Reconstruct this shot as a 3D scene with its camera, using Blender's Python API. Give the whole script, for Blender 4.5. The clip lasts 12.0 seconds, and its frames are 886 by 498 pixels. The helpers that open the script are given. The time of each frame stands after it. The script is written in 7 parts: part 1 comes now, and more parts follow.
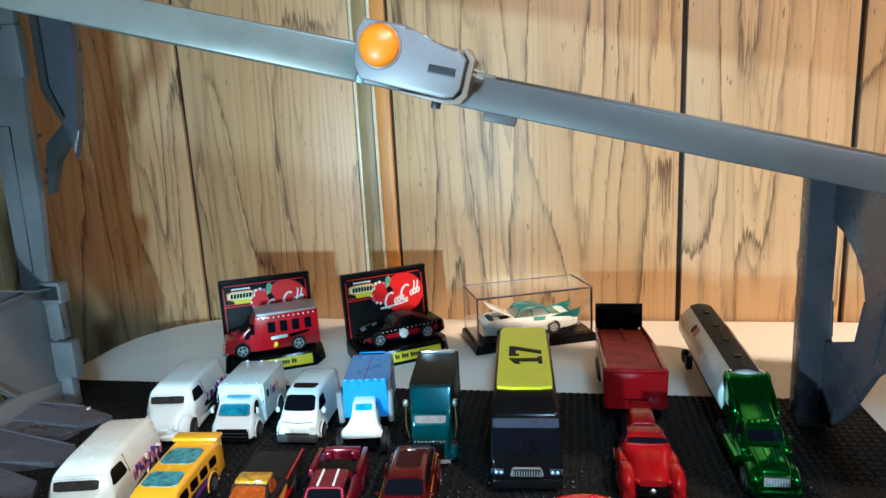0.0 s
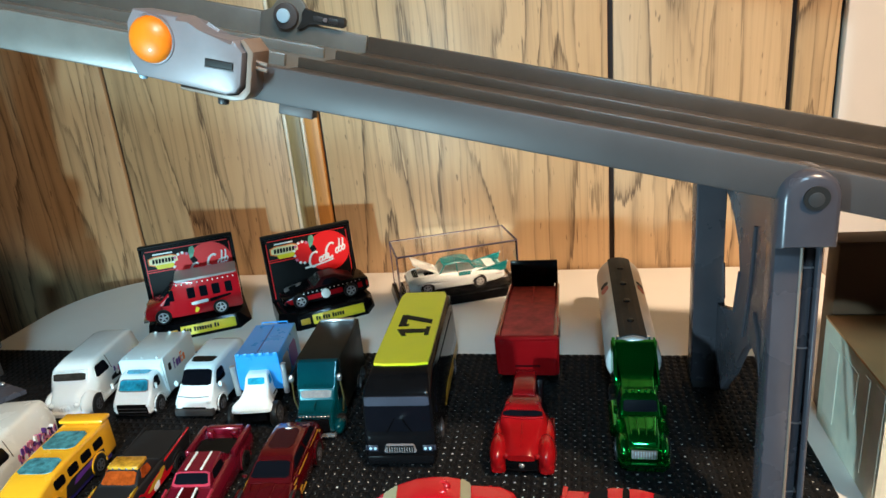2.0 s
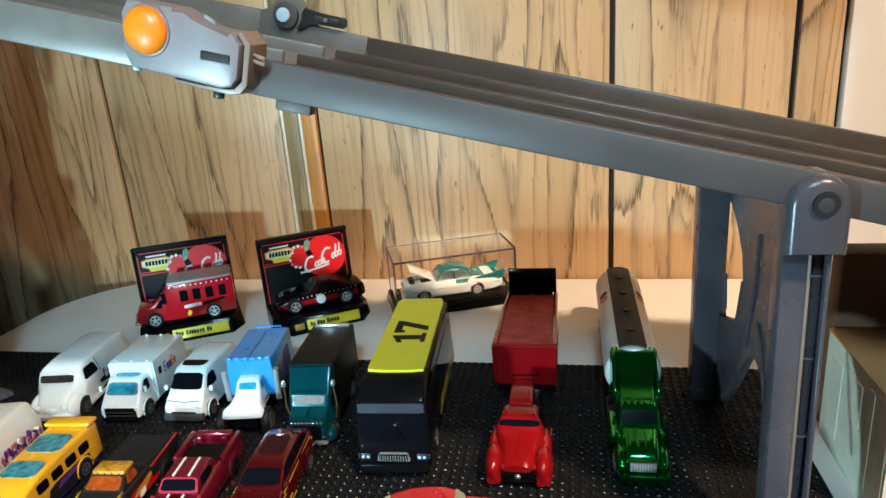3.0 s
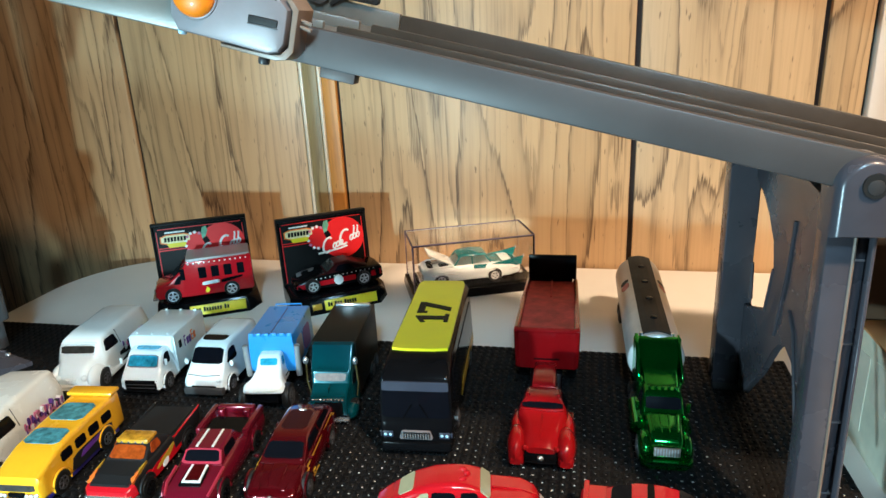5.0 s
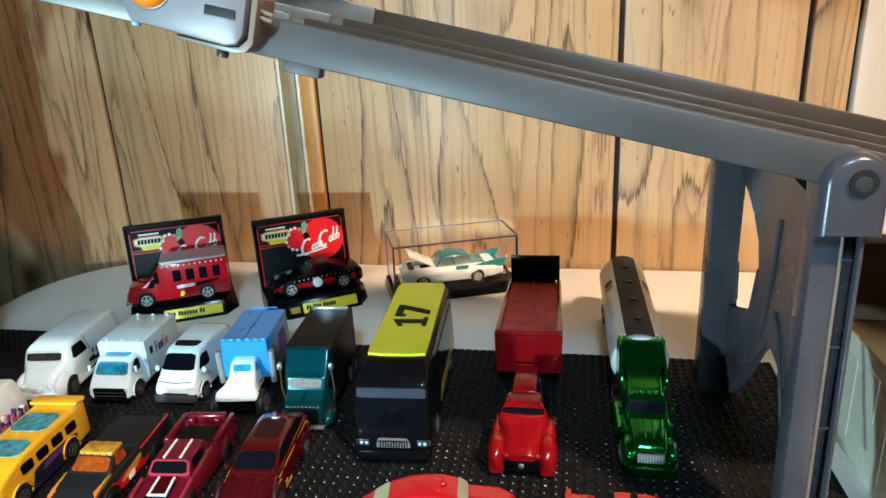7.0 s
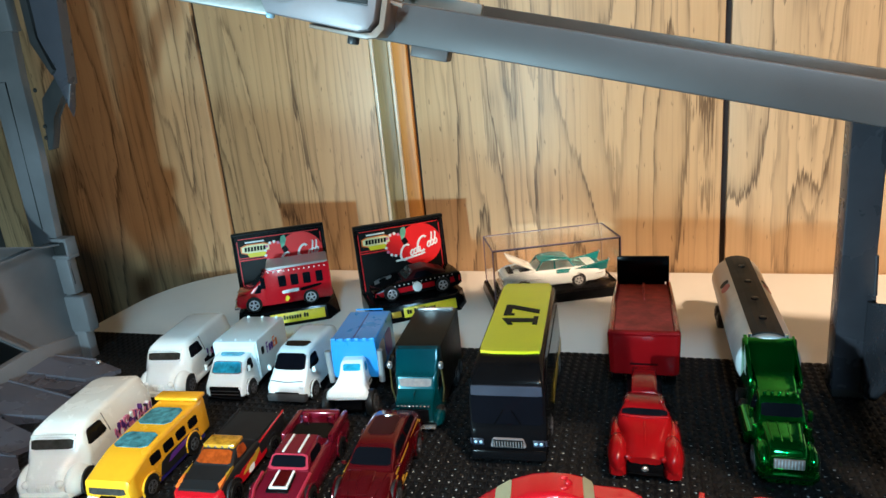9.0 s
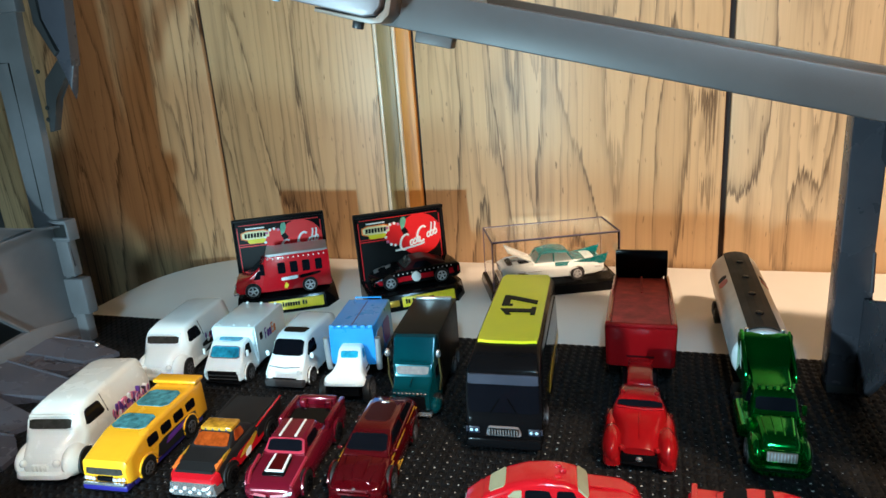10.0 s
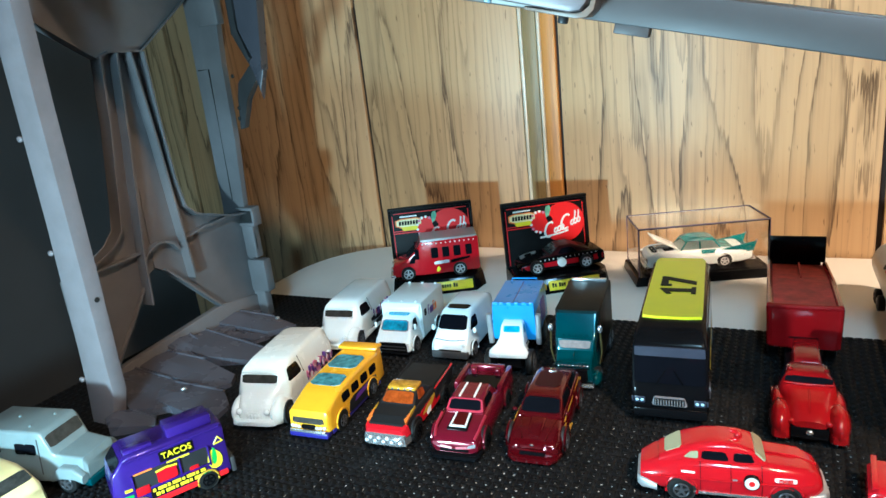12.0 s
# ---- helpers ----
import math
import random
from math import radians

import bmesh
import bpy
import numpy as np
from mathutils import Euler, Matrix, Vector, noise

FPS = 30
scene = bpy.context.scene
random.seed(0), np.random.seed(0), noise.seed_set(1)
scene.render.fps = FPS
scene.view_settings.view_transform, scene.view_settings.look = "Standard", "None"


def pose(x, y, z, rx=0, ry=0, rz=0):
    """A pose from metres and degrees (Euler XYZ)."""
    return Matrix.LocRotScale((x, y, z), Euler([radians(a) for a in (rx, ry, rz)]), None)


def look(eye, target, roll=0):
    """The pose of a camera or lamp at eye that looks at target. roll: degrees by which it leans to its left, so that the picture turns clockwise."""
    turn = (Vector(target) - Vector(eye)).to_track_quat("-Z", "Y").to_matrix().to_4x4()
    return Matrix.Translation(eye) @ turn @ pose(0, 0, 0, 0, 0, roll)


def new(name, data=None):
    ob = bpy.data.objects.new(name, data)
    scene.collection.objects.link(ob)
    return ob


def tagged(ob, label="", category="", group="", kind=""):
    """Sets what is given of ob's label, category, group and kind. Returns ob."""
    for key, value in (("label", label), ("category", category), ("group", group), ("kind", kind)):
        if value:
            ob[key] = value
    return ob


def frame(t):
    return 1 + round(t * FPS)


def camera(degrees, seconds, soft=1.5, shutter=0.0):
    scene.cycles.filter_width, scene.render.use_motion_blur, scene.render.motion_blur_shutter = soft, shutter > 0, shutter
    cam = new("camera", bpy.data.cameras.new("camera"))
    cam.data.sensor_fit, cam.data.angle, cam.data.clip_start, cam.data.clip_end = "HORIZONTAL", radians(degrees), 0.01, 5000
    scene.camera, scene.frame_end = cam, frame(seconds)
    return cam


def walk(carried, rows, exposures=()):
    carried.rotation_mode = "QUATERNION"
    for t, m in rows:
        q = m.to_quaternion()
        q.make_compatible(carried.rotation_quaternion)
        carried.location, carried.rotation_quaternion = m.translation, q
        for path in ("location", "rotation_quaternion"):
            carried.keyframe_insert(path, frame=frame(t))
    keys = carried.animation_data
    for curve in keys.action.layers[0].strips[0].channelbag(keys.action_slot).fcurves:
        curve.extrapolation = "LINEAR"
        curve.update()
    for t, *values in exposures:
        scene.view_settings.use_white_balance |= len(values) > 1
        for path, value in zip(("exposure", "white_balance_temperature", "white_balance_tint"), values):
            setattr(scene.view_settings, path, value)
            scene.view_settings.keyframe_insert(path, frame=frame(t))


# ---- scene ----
cam = camera(67.1, 12.0)

PATH = [
    (0, (-0.105, -0.63, 0.208), (-0.461, 1.292, -0.214), -2.9),
    (0.5, (-0.079, -0.6, 0.226), (-0.349, 1.273, -0.421), -8.5),
    (1, (-0.047, -0.625, 0.241), (-0.509, 1.205, -0.422), -8.3),
    (1.5, (-0.031, -0.619, 0.238), (-0.49, 1.23, -0.37), -6.5),
    (2, (-0.028, -0.596, 0.228), (-0.432, 1.254, -0.416), -5.4),
    (2.5, (-0.024, -0.588, 0.221), (-0.427, 1.264, -0.42), -4.6),
    (3, (-0.03, -0.591, 0.223), (-0.424, 1.271, -0.392), -4.3),
    (3.5, (-0.032, -0.595, 0.221), (-0.434, 1.266, -0.39), -3.1),
    (5.5, (-0.045, -0.595, 0.216), (-0.454, 1.255, -0.423), -2.5),
    (6, (-0.043, -0.599, 0.215), (-0.458, 1.252, -0.419), -1.8),
    (6.5, (-0.037, -0.583, 0.214), (-0.383, 1.279, -0.431), -2.4),
    (8.5, (-0.056, -0.585, 0.208), (-0.618, 1.247, -0.362), -5.1),
    (9, (-0.058, -0.586, 0.202), (-0.652, 1.237, -0.366), -5.4),
    (9.5, (-0.059, -0.587, 0.201), (-0.627, 1.243, -0.371), -4.4),
    (10, (-0.058, -0.588, 0.2), (-0.649, 1.23, -0.387), -4.2),
    (10.5, (-0.055, -0.589, 0.201), (-0.643, 1.232, -0.382), -4.5),
    (11, (-0.063, -0.602, 0.203), (-0.759, 1.178, -0.385), -5.7),
    (11.5, (-0.078, -0.622, 0.202), (-0.909, 1.107, -0.362), -6.0),
    (12, (-0.08, -0.63, 0.201), (-0.962, 1.075, -0.36), -6.4),
]
walk(cam, [(t, look(eye, target, roll)) for t, eye, target, roll in PATH],
     [(0.0, 0.12, 5650, 9), (1.0, 0.06, 5900, 9), (2.0, 0.04, 6050, 9), (3.5, 0.06, 6100, 9), (6.0, 0.12, 6100, 9), (8.0, 0.06, 6000, 10), (10.5, 0.06, 5950, 9.5), (11.5, 0.16, 5750, 7), (12.0, 0.26, 5650, 7)])

# ---- light ----
world = bpy.data.worlds.new("world")
scene.world = world
world.use_nodes = True
world.node_tree.nodes["Background"].inputs[0].default_value = (0.80, 0.90, 1.0, 1)
world.node_tree.nodes["Background"].inputs[1].default_value = 0.065


def area_lamp(name, eye, target, size, watts, colour):
    data = bpy.data.lights.new(name, "AREA")
    data.shape, data.size, data.energy, data.color = "DISK", size, watts, colour
    ob = new(name, data)
    ob.matrix_world = look(eye, target)
    return ob


# the small bright lamp that stands at the table's front edge, an added soft fill over the front with no seen source,
# and the warm room lamp to the right
low = area_lamp("low_lamp", (-0.31, -0.665, 0.066), (-0.20, 0.0, 0.10), 0.028, 1.95, (0.65, 1.0, 1.07))
# added fill that lifts roofs, tabletop and tower; no desk lamp stands there
fill_lamp = area_lamp("front_fill", (0.04, -1.10, 0.74), (-0.26, -0.04, 0.02), 0.14, 0.80, (0.57, 0.96, 1.15))
fill_lamp.data.spread = radians(62)
room = area_lamp("room_lamp", (0.78, -1.15, 1.50), (0.23, -0.12, 0.12), 0.12, 5.4, (1.0, 0.70, 0.44))
room.data.spread = radians(58)


# ---- materials ----
def nodes_of(name):
    m = bpy.data.materials.new(name)
    m.use_nodes = True
    nt = m.node_tree
    return m, nt, nt.nodes["Principled BSDF"]


def add(nt, kind, **values):
    n = nt.nodes.new(kind)
    for key, value in values.items():
        n.inputs[key].default_value = value
    return n


def surface(name, rgb, rough=0.4, metal=0.0, coat=0.0, vary=0.12, scale=60.0, grain=900.0, bump=0.08, spec=0.5):
    """A plain surface with slow and fine variation of colour, gloss and relief."""
    m, nt, bsdf = nodes_of(name)
    co = add(nt, "ShaderNodeTexCoord")
    big = add(nt, "ShaderNodeTexNoise", Scale=scale, Detail=4.0, Roughness=0.6)
    fine = add(nt, "ShaderNodeTexNoise", Scale=grain, Detail=2.0)
    nt.links.new(co.outputs["Object"], big.inputs["Vector"])
    nt.links.new(co.outputs["Object"], fine.inputs["Vector"])
    ramp = add(nt, "ShaderNodeMapRange")
    ramp.inputs["From Min"].default_value, ramp.inputs["From Max"].default_value = 0.3, 0.7
    ramp.inputs["To Min"].default_value, ramp.inputs["To Max"].default_value = 1 - vary, 1 + vary
    nt.links.new(big.outputs["Fac"], ramp.inputs["Value"])
    mul = add(nt, "ShaderNodeVectorMath")
    mul.operation = "SCALE"
    mul.inputs[0].default_value = rgb
    nt.links.new(ramp.outputs[0], mul.inputs["Scale"])
    nt.links.new(mul.outputs[0], bsdf.inputs["Base Color"])
    gloss = add(nt, "ShaderNodeMapRange")
    gloss.inputs["To Min"].default_value, gloss.inputs["To Max"].default_value = max(0.02, rough * 0.75), min(1, rough * 1.3)
    nt.links.new(big.outputs["Fac"], gloss.inputs["Value"])
    nt.links.new(gloss.outputs[0], bsdf.inputs["Roughness"])
    if bump:
        b = add(nt, "ShaderNodeBump", Strength=bump, Distance=0.0004)
        nt.links.new(fine.outputs["Fac"], b.inputs["Height"])
        nt.links.new(b.outputs[0], bsdf.inputs["Normal"])
    bsdf.inputs["Metallic"].default_value = metal
    bsdf.inputs["Coat Weight"].default_value = coat
    bsdf.inputs["Coat Roughness"].default_value = 0.08
    bsdf.inputs["Specular IOR Level"].default_value = spec
    return m


def wood_panel(name, light, mid, dark):
    """Printed wood panelling: cathedral grain as contours of a stretched noise field, with fine pores."""
    m, nt, bsdf = nodes_of(name)
    link = nt.links.new
    co = add(nt, "ShaderNodeTexCoord")
    info = add(nt, "ShaderNodeObjectInfo")
    shift = add(nt, "ShaderNodeVectorMath")
    shift.operation = "SCALE"
    shift.inputs[0].default_value = (7.3, 0.0, 4.1)
    link(info.outputs["Random"], shift.inputs["Scale"])
    plus = add(nt, "ShaderNodeVectorMath")
    link(co.outputs["Object"], plus.inputs[0])
    link(shift.outputs[0], plus.inputs[1])

    def stretched(sx, sz, detail, scale=1.0, rough=0.5):
        mp = add(nt, "ShaderNodeMapping")
        mp.inputs["Scale"].default_value = (sx, 1.0, sz)
        n = add(nt, "ShaderNodeTexNoise", Scale=scale, Detail=detail, Roughness=rough)
        link(plus.outputs[0], mp.inputs["Vector"])
        link(mp.outputs[0], n.inputs["Vector"])
        return n

    def math_node(kind, x, y, z=0.0):
        n = add(nt, "ShaderNodeMath")
        n.operation = kind
        for k, v in enumerate((x, y, z)):
            if isinstance(v, (int, float)):
                n.inputs[k].default_value = v
            else:
                link(v, n.inputs[k])
        return n.outputs[0]

    def span(x, lo, hi, to_lo=0.0, to_hi=1.0):
        n = add(nt, "ShaderNodeMapRange")
        for key, v in (("From Min", lo), ("From Max", hi), ("To Min", to_lo), ("To Max", to_hi)):
            n.inputs[key].default_value = v
        link(x, n.inputs["Value"])
        return n.outputs[0]

    def rings(field, many, at, shapes):
        fract = math_node("FRACT", math_node("MULTIPLY", field, many), 0.0)
        ramp = add(nt, "ShaderNodeValToRGB")
        ramp.color_ramp.elements[0].color, ramp.color_ramp.elements[1].color = (0, 0, 0, 1), (0, 0, 0, 1)
        for p, v in shapes:
            ramp.color_ramp.elements.new(p).color = (v, v, v, 1)
        link(fract, ramp.inputs[0])
        return ramp.outputs[0]

    # broad growth rings that run up the panel and close into feathered arches here and there
    feather = math_node("MULTIPLY", math_node("SUBTRACT", stretched(620.0, 16.0, 2.0, 1.0, 0.6).outputs["Fac"], 0.5), 0.034)
    waver = math_node("MULTIPLY", math_node("SUBTRACT", stretched(46.0, 15.0, 2.0).outputs["Fac"], 0.5), 0.050)
    field = math_node("ADD", stretched(12.0, 1.35, 1.2).outputs["Fac"], math_node("ADD", feather, waver))
    broad = rings(field, 11.0, 0.0, ((0.40, 0.02), (0.70, 0.12), (0.85, 0.38), (0.91, 0.90), (0.945, 0.88), (0.98, 0.0)))
    dashes = span(stretched(520.0, 22.0, 2.0, 1.0, 0.6).outputs["Fac"], 0.30, 0.58, 0.62, 1.0)
    breaks = span(stretched(20.0, 3.4, 2.0).outputs["Fac"], 0.28, 0.52, 0.35, 1.0)
    second = math_node("ADD", stretched(26.0, 0.9, 1.0).outputs["Fac"], math_node("ADD", feather, waver))
    thin = rings(second, 15.0, 0.0, ((0.50, 0.03), (0.80, 0.30), (0.90, 0.62), (0.94, 0.55), (0.98, 0.0)))
    thin = math_node("MULTIPLY", thin, span(stretched(9.0, 1.4, 1.0).outputs["Fac"], 0.38, 0.60))
    pits = span(stretched(400.0, 75.0, 1.0, 1.0, 0.5).outputs["Fac"], 0.69, 0.75, 0.0, 0.60)
    veins = math_node("MAXIMUM", math_node("MULTIPLY", math_node("MULTIPLY", broad, dashes), breaks), math_node("MULTIPLY", thin, dashes))
    veins = math_node("MAXIMUM", veins, pits)
    strmap = span(stretched(300.0, 5.0, 4.0, 1.0, 0.65).outputs["Fac"], 0.40, 0.72, 0.0, 0.26)
    tone = stretched(5.0, 0.8, 2.0)
    tmap = add(nt, "ShaderNodeMapRange")
    tmap.inputs["From Min"].default_value, tmap.inputs["From Max"].default_value = 0.35, 0.65
    link(tone.outputs["Fac"], tmap.inputs["Value"])
    base = add(nt, "ShaderNodeMix")
    base.data_type = "RGBA"
    base.inputs[6].default_value, base.inputs[7].default_value = (*light, 1), (*mid, 1)
    link(tmap.outputs[0], base.inputs[0])
    pores = add(nt, "ShaderNodeMix")
    pores.data_type = "RGBA"
    pores.inputs[7].default_value = (mid[0] * 0.80, mid[1] * 0.75, mid[2] * 0.68, 1)
    link(strmap, pores.inputs[0])
    link(base.outputs[2], pores.inputs[6])
    lines = add(nt, "ShaderNodeMix")
    lines.data_type = "RGBA"
    lines.inputs[7].default_value = (*dark, 1)
    link(veins, lines.inputs[0])
    link(pores.outputs[2], lines.inputs[6])
    link(lines.outputs[2], bsdf.inputs["Base Color"])
    b = add(nt, "ShaderNodeBump", Strength=0.15, Distance=0.0004)
    b.invert = True
    link(veins, b.inputs["Height"])
    link(b.outputs[0], bsdf.inputs["Normal"])
    bsdf.inputs["Roughness"].default_value = 0.42
    return m


def clear(name, rgb, rough=0.03):
    m, nt, bsdf = nodes_of(name)
    bsdf.inputs["Base Color"].default_value = (*rgb, 1)
    bsdf.inputs["Transmission Weight"].default_value = 1.0
    bsdf.inputs["Roughness"].default_value = rough
    bsdf.inputs["IOR"].default_value = 1.3
    return m


WOOD = wood_panel("oak_panelling", (0.64, 0.440, 0.250), (0.50, 0.316, 0.158), (0.058, 0.027, 0.012))
GROOVE = surface("groove_paint", (0.035, 0.016, 0.010), 0.6)
PINE = wood_panel("raw_pine", (0.66, 0.31, 0.075), (0.52, 0.20, 0.04), (0.22, 0.07, 0.014))
OLIVE = wood_panel("dull_moulding", (0.36, 0.27, 0.13), (0.26, 0.19, 0.085), (0.10, 0.065, 0.028))
CREAM = surface("cream_moulding", (0.66, 0.58, 0.46), 0.25)
TABLE = surface("white_laminate", (0.80, 0.78, 0.74), 0.32, vary=0.05, scale=8, bump=0.04)
RUBBER_MAT = surface("black_mat_rubber", (0.0068, 0.0070, 0.0078), 0.50, vary=0.3, scale=90, bump=0.2, spec=0.18)
GREY = surface("grey_track_plastic", (0.070, 0.062, 0.062), 0.46, metal=0.05, vary=0.12, scale=30, grain=2500, bump=0.10)
TOWER = surface("grey_tower_plastic", (0.148, 0.140, 0.145), 0.40, metal=0.1, vary=0.14, scale=30, grain=2500, bump=0.10)
STAND = surface("violet_grey_stand_plastic", (0.080, 0.077, 0.094), 0.27, metal=0.1, vary=0.14, scale=30, grain=2500, bump=0.08)
GREY_LIGHT = surface("light_grey_plastic", (0.225, 0.200, 0.210), 0.38, metal=0.1, vary=0.09)
UPPER = surface("grey_green_track_plastic", (0.150, 0.146, 0.132), 0.34, metal=0.1, vary=0.12)
GREY_DARK = surface("dark_grey_plastic", (0.050, 0.049, 0.051), 0.4, metal=0.15)
BROWN_LANE = surface("brown_grey_lane_plastic", (0.072, 0.058, 0.046), 0.36, metal=0.2, vary=0.12)
BRACKET = surface("tan_edged_plastic", (0.24, 0.17, 0.13), 0.4, vary=0.15)
ORANGE = surface("orange_button", (0.95, 0.22, 0.005), 0.42, coat=0.2)
PALE_BLUE = surface("pale_blue_cap", (0.45, 0.68, 0.85), 0.25)
# black plastic and seams; also painted shade inside holes, slots and wheel wells
SLOT = surface("slot_black", (0.012, 0.012, 0.012), 0.6)
SCREEN = surface("brushed_silver_screen", (0.17, 0.13, 0.12), 0.5, vary=0.3, scale=400)
WHITE = surface("white_toy_paint", (0.83, 0.90, 0.91), 0.24, coat=0.4, vary=0.04)
CREAMY = surface("cream_white_toy_paint", (0.85, 0.87, 0.83), 0.26, coat=0.4, vary=0.03)
BLACK = surface("black_toy_plastic", (0.0040, 0.0040, 0.0048), 0.15, coat=0.0, vary=0.2, spec=0.11)
TYRE = surface("tyre_plastic", (0.008, 0.008, 0.008), 0.5, vary=0.2, spec=0.3)
CHROME = surface("chrome_plate", (0.82, 0.82, 0.84), 0.16, metal=0.85, vary=0.05)
GLASS = surface("dark_toy_window", (0.004, 0.0045, 0.007), 0.07, coat=0.0, vary=0.15, bump=0, spec=0.08)
GLASS_GREY = surface("smoke_toy_window", (0.042, 0.040, 0.036), 0.12, coat=0.0, vary=0.4, scale=240, spec=0.3)
GLASS_PALE = clear("pale_car_glass", (0.80, 0.90, 0.90), 0.05)
GLASS_BLUE = surface("blue_toy_window", (0.03, 0.30, 0.46), 0.08, coat=0.6, vary=0.5, scale=260)
GLASS_TEAL = surface("teal_toy_window", (0.07, 0.25, 0.29), 0.08, coat=0.6, vary=0.55, scale=260)
GLASS_ORANGE = surface("orange_toy_window", (0.32, 0.055, 0.008), 0.10, coat=0.5, vary=0.4, scale=250)
GLASS_AMBER = surface("amber_clear_plastic", (0.52, 0.26, 0.02), 0.08, coat=0.8, vary=0.45, scale=300)
GLASS_OLIVE = surface("olive_toy_window", (0.36, 0.35, 0.22), 0.12, coat=0.6)
BLUE = surface("blue_toy_paint", (0.05, 0.33, 0.78), 0.28, coat=0.4, vary=0.05)
TEAL = surface("teal_metallic_paint", (0.002, 0.060, 0.075), 0.22, metal=0.35, coat=0.35, spec=0.3)
SOOT = surface("brown_black_paint", (0.017, 0.013, 0.010), 0.42, coat=0.0, spec=0.10)
YELLOW = surface("yellow_toy_paint", (0.92, 0.75, 0.01), 0.35, coat=0.3, vary=0.03)
SCHOOL = surface("school_yellow_paint", (0.86, 0.42, 0.015), 0.25, coat=0.5, vary=0.04)
NAVY = surface("navy_plastic", (0.025, 0.02, 0.20), 0.3)
RED = surface("red_toy_paint", (0.30, 0.004, 0.006), 0.18, coat=0.5, vary=0.08, spec=0.4)
SCARLET = surface("scarlet_toy_paint", (0.50, 0.007, 0.014), 0.16, coat=0.7, vary=0.04, spec=0.4)
GREEN = surface("green_chrome", (0.003, 0.28, 0.030), 0.11, metal=0.95, coat=0.6, bump=0.10, grain=420)
SILVER = surface("silver_paint", (0.46, 0.45, 0.45), 0.35, metal=0.5)
TANK_HEAD = surface("bright_tank_paint", (0.74, 0.75, 0.77), 0.3, metal=0.2)
MAGENTA = surface("magenta_metallic_paint", (0.17, 0.006, 0.020), 0.20, metal=0.3, coat=0.5)
MAROON = surface("maroon_metallic_paint", (0.105, 0.002, 0.005), 0.12, metal=0.45, coat=0.7)
DULL_GOLD = surface("dull_gold_plate", (0.16, 0.13, 0.05), 0.3, metal=0.6)
GOLD = surface("gold_print", (0.62, 0.36, 0.03), 0.35, metal=0.3)
TURQ = surface("turquoise_toy_paint", (0.004, 0.165, 0.175), 0.25, coat=0.6)
PURPLE = surface("purple_toy_paint", (0.042, 0.015, 0.19), 0.2, metal=0.3, coat=0.6)
PALE = surface("pale_blue_grey_paint", (0.20, 0.25, 0.255), 0.34, coat=0.25, vary=0.10)
BUTTER = surface("butter_yellow_paint", (0.80, 0.64, 0.30), 0.3, coat=0.3)
PRINT_RED = surface("red_print", (0.78, 0.012, 0.014), 0.4, vary=0.04)
PRINT_WHITE = surface("white_print", (0.85, 0.85, 0.83), 0.4, vary=0.02)
PRINT_BLACK = surface("black_print", (0.005, 0.005, 0.0055), 0.45, spec=0.12)
BOTTLE = surface("green_glass_print", (0.16, 0.42, 0.28), 0.3, vary=0.3, scale=300)
LOGO_CREAM = surface("cream_print", (0.85, 0.74, 0.42), 0.4, vary=0.05)
PRINT_PINK = surface("pink_print", (0.60, 0.18, 0.30), 0.4, vary=0.3, scale=400)
PRINT_PURPLE = surface("purple_print", (0.11, 0.03, 0.25), 0.4)
PRINT_ORANGE = surface("orange_print", (0.85, 0.20, 0.03), 0.4)
PRINT_GREEN = surface("green_print", (0.03, 0.35, 0.06), 0.4)
PRINT_YELLOW = surface("yellow_print", (0.85, 0.66, 0.02), 0.4)
CARD = surface("cardboard", (0.72, 0.37, 0.15), 0.7, vary=0.14, scale=14)
# brown board with the shade behind the low box put into its colour
CARD_SHADED = surface("shaded_brown_carton", (0.16, 0.085, 0.045), 0.7, vary=0.12, scale=14)
CARD_SIDE = surface("pale_green_carton_print", (0.74, 0.74, 0.60), 0.5, vary=0.18, scale=30)
CARD_WHITE = surface("white_carton_print", (0.74, 0.70, 0.58), 0.5, vary=0.06)
PAINTED = surface("white_painted_wood", (0.82, 0.76, 0.70), 0.4, vary=0.03, scale=6)
PLASTER = surface("room_plaster", (0.55, 0.47, 0.38), 0.8, vary=0.08, scale=3)
CHARCOAL = surface("charcoal_paint", (0.050, 0.052, 0.055), 0.7, vary=0.25, scale=4)
HUB = surface("dull_wheel_hub", (0.10, 0.10, 0.11), 0.3, metal=0.5, vary=0.3, scale=600)
RIM = surface("bright_plated_rim", (0.78, 0.78, 0.80), 0.22, metal=0.35, vary=0.3, scale=500)
DARK_MAROON = surface("dark_maroon_paint", (0.028, 0.003, 0.004), 0.35, coat=0.0, spec=0.12)
GRILLE = surface("pinkish_plated_grille", (0.34, 0.25, 0.23), 0.35, metal=0.5, vary=0.25, scale=500)
DUSTY_RED = surface("dusty_red_paint", (0.44, 0.060, 0.050), 0.62, vary=0.35, scale=120, spec=0.12)
FADED_RED = surface("faded_red_print", (0.42, 0.10, 0.085), 0.5, vary=0.4, scale=300)
PINK_TRIM = surface("pink_red_trim_paint", (0.38, 0.025, 0.05), 0.3, coat=0.3)
MATT_BLACK = surface("matt_black_paint", (0.012, 0.012, 0.013), 0.5, spec=0.3)
VISOR = surface("dark_blue_visor", (0.030, 0.034, 0.055), 0.35)
MATT_DARK = surface("matt_dark_print", (0.014, 0.013, 0.012), 0.6, spec=0.3)
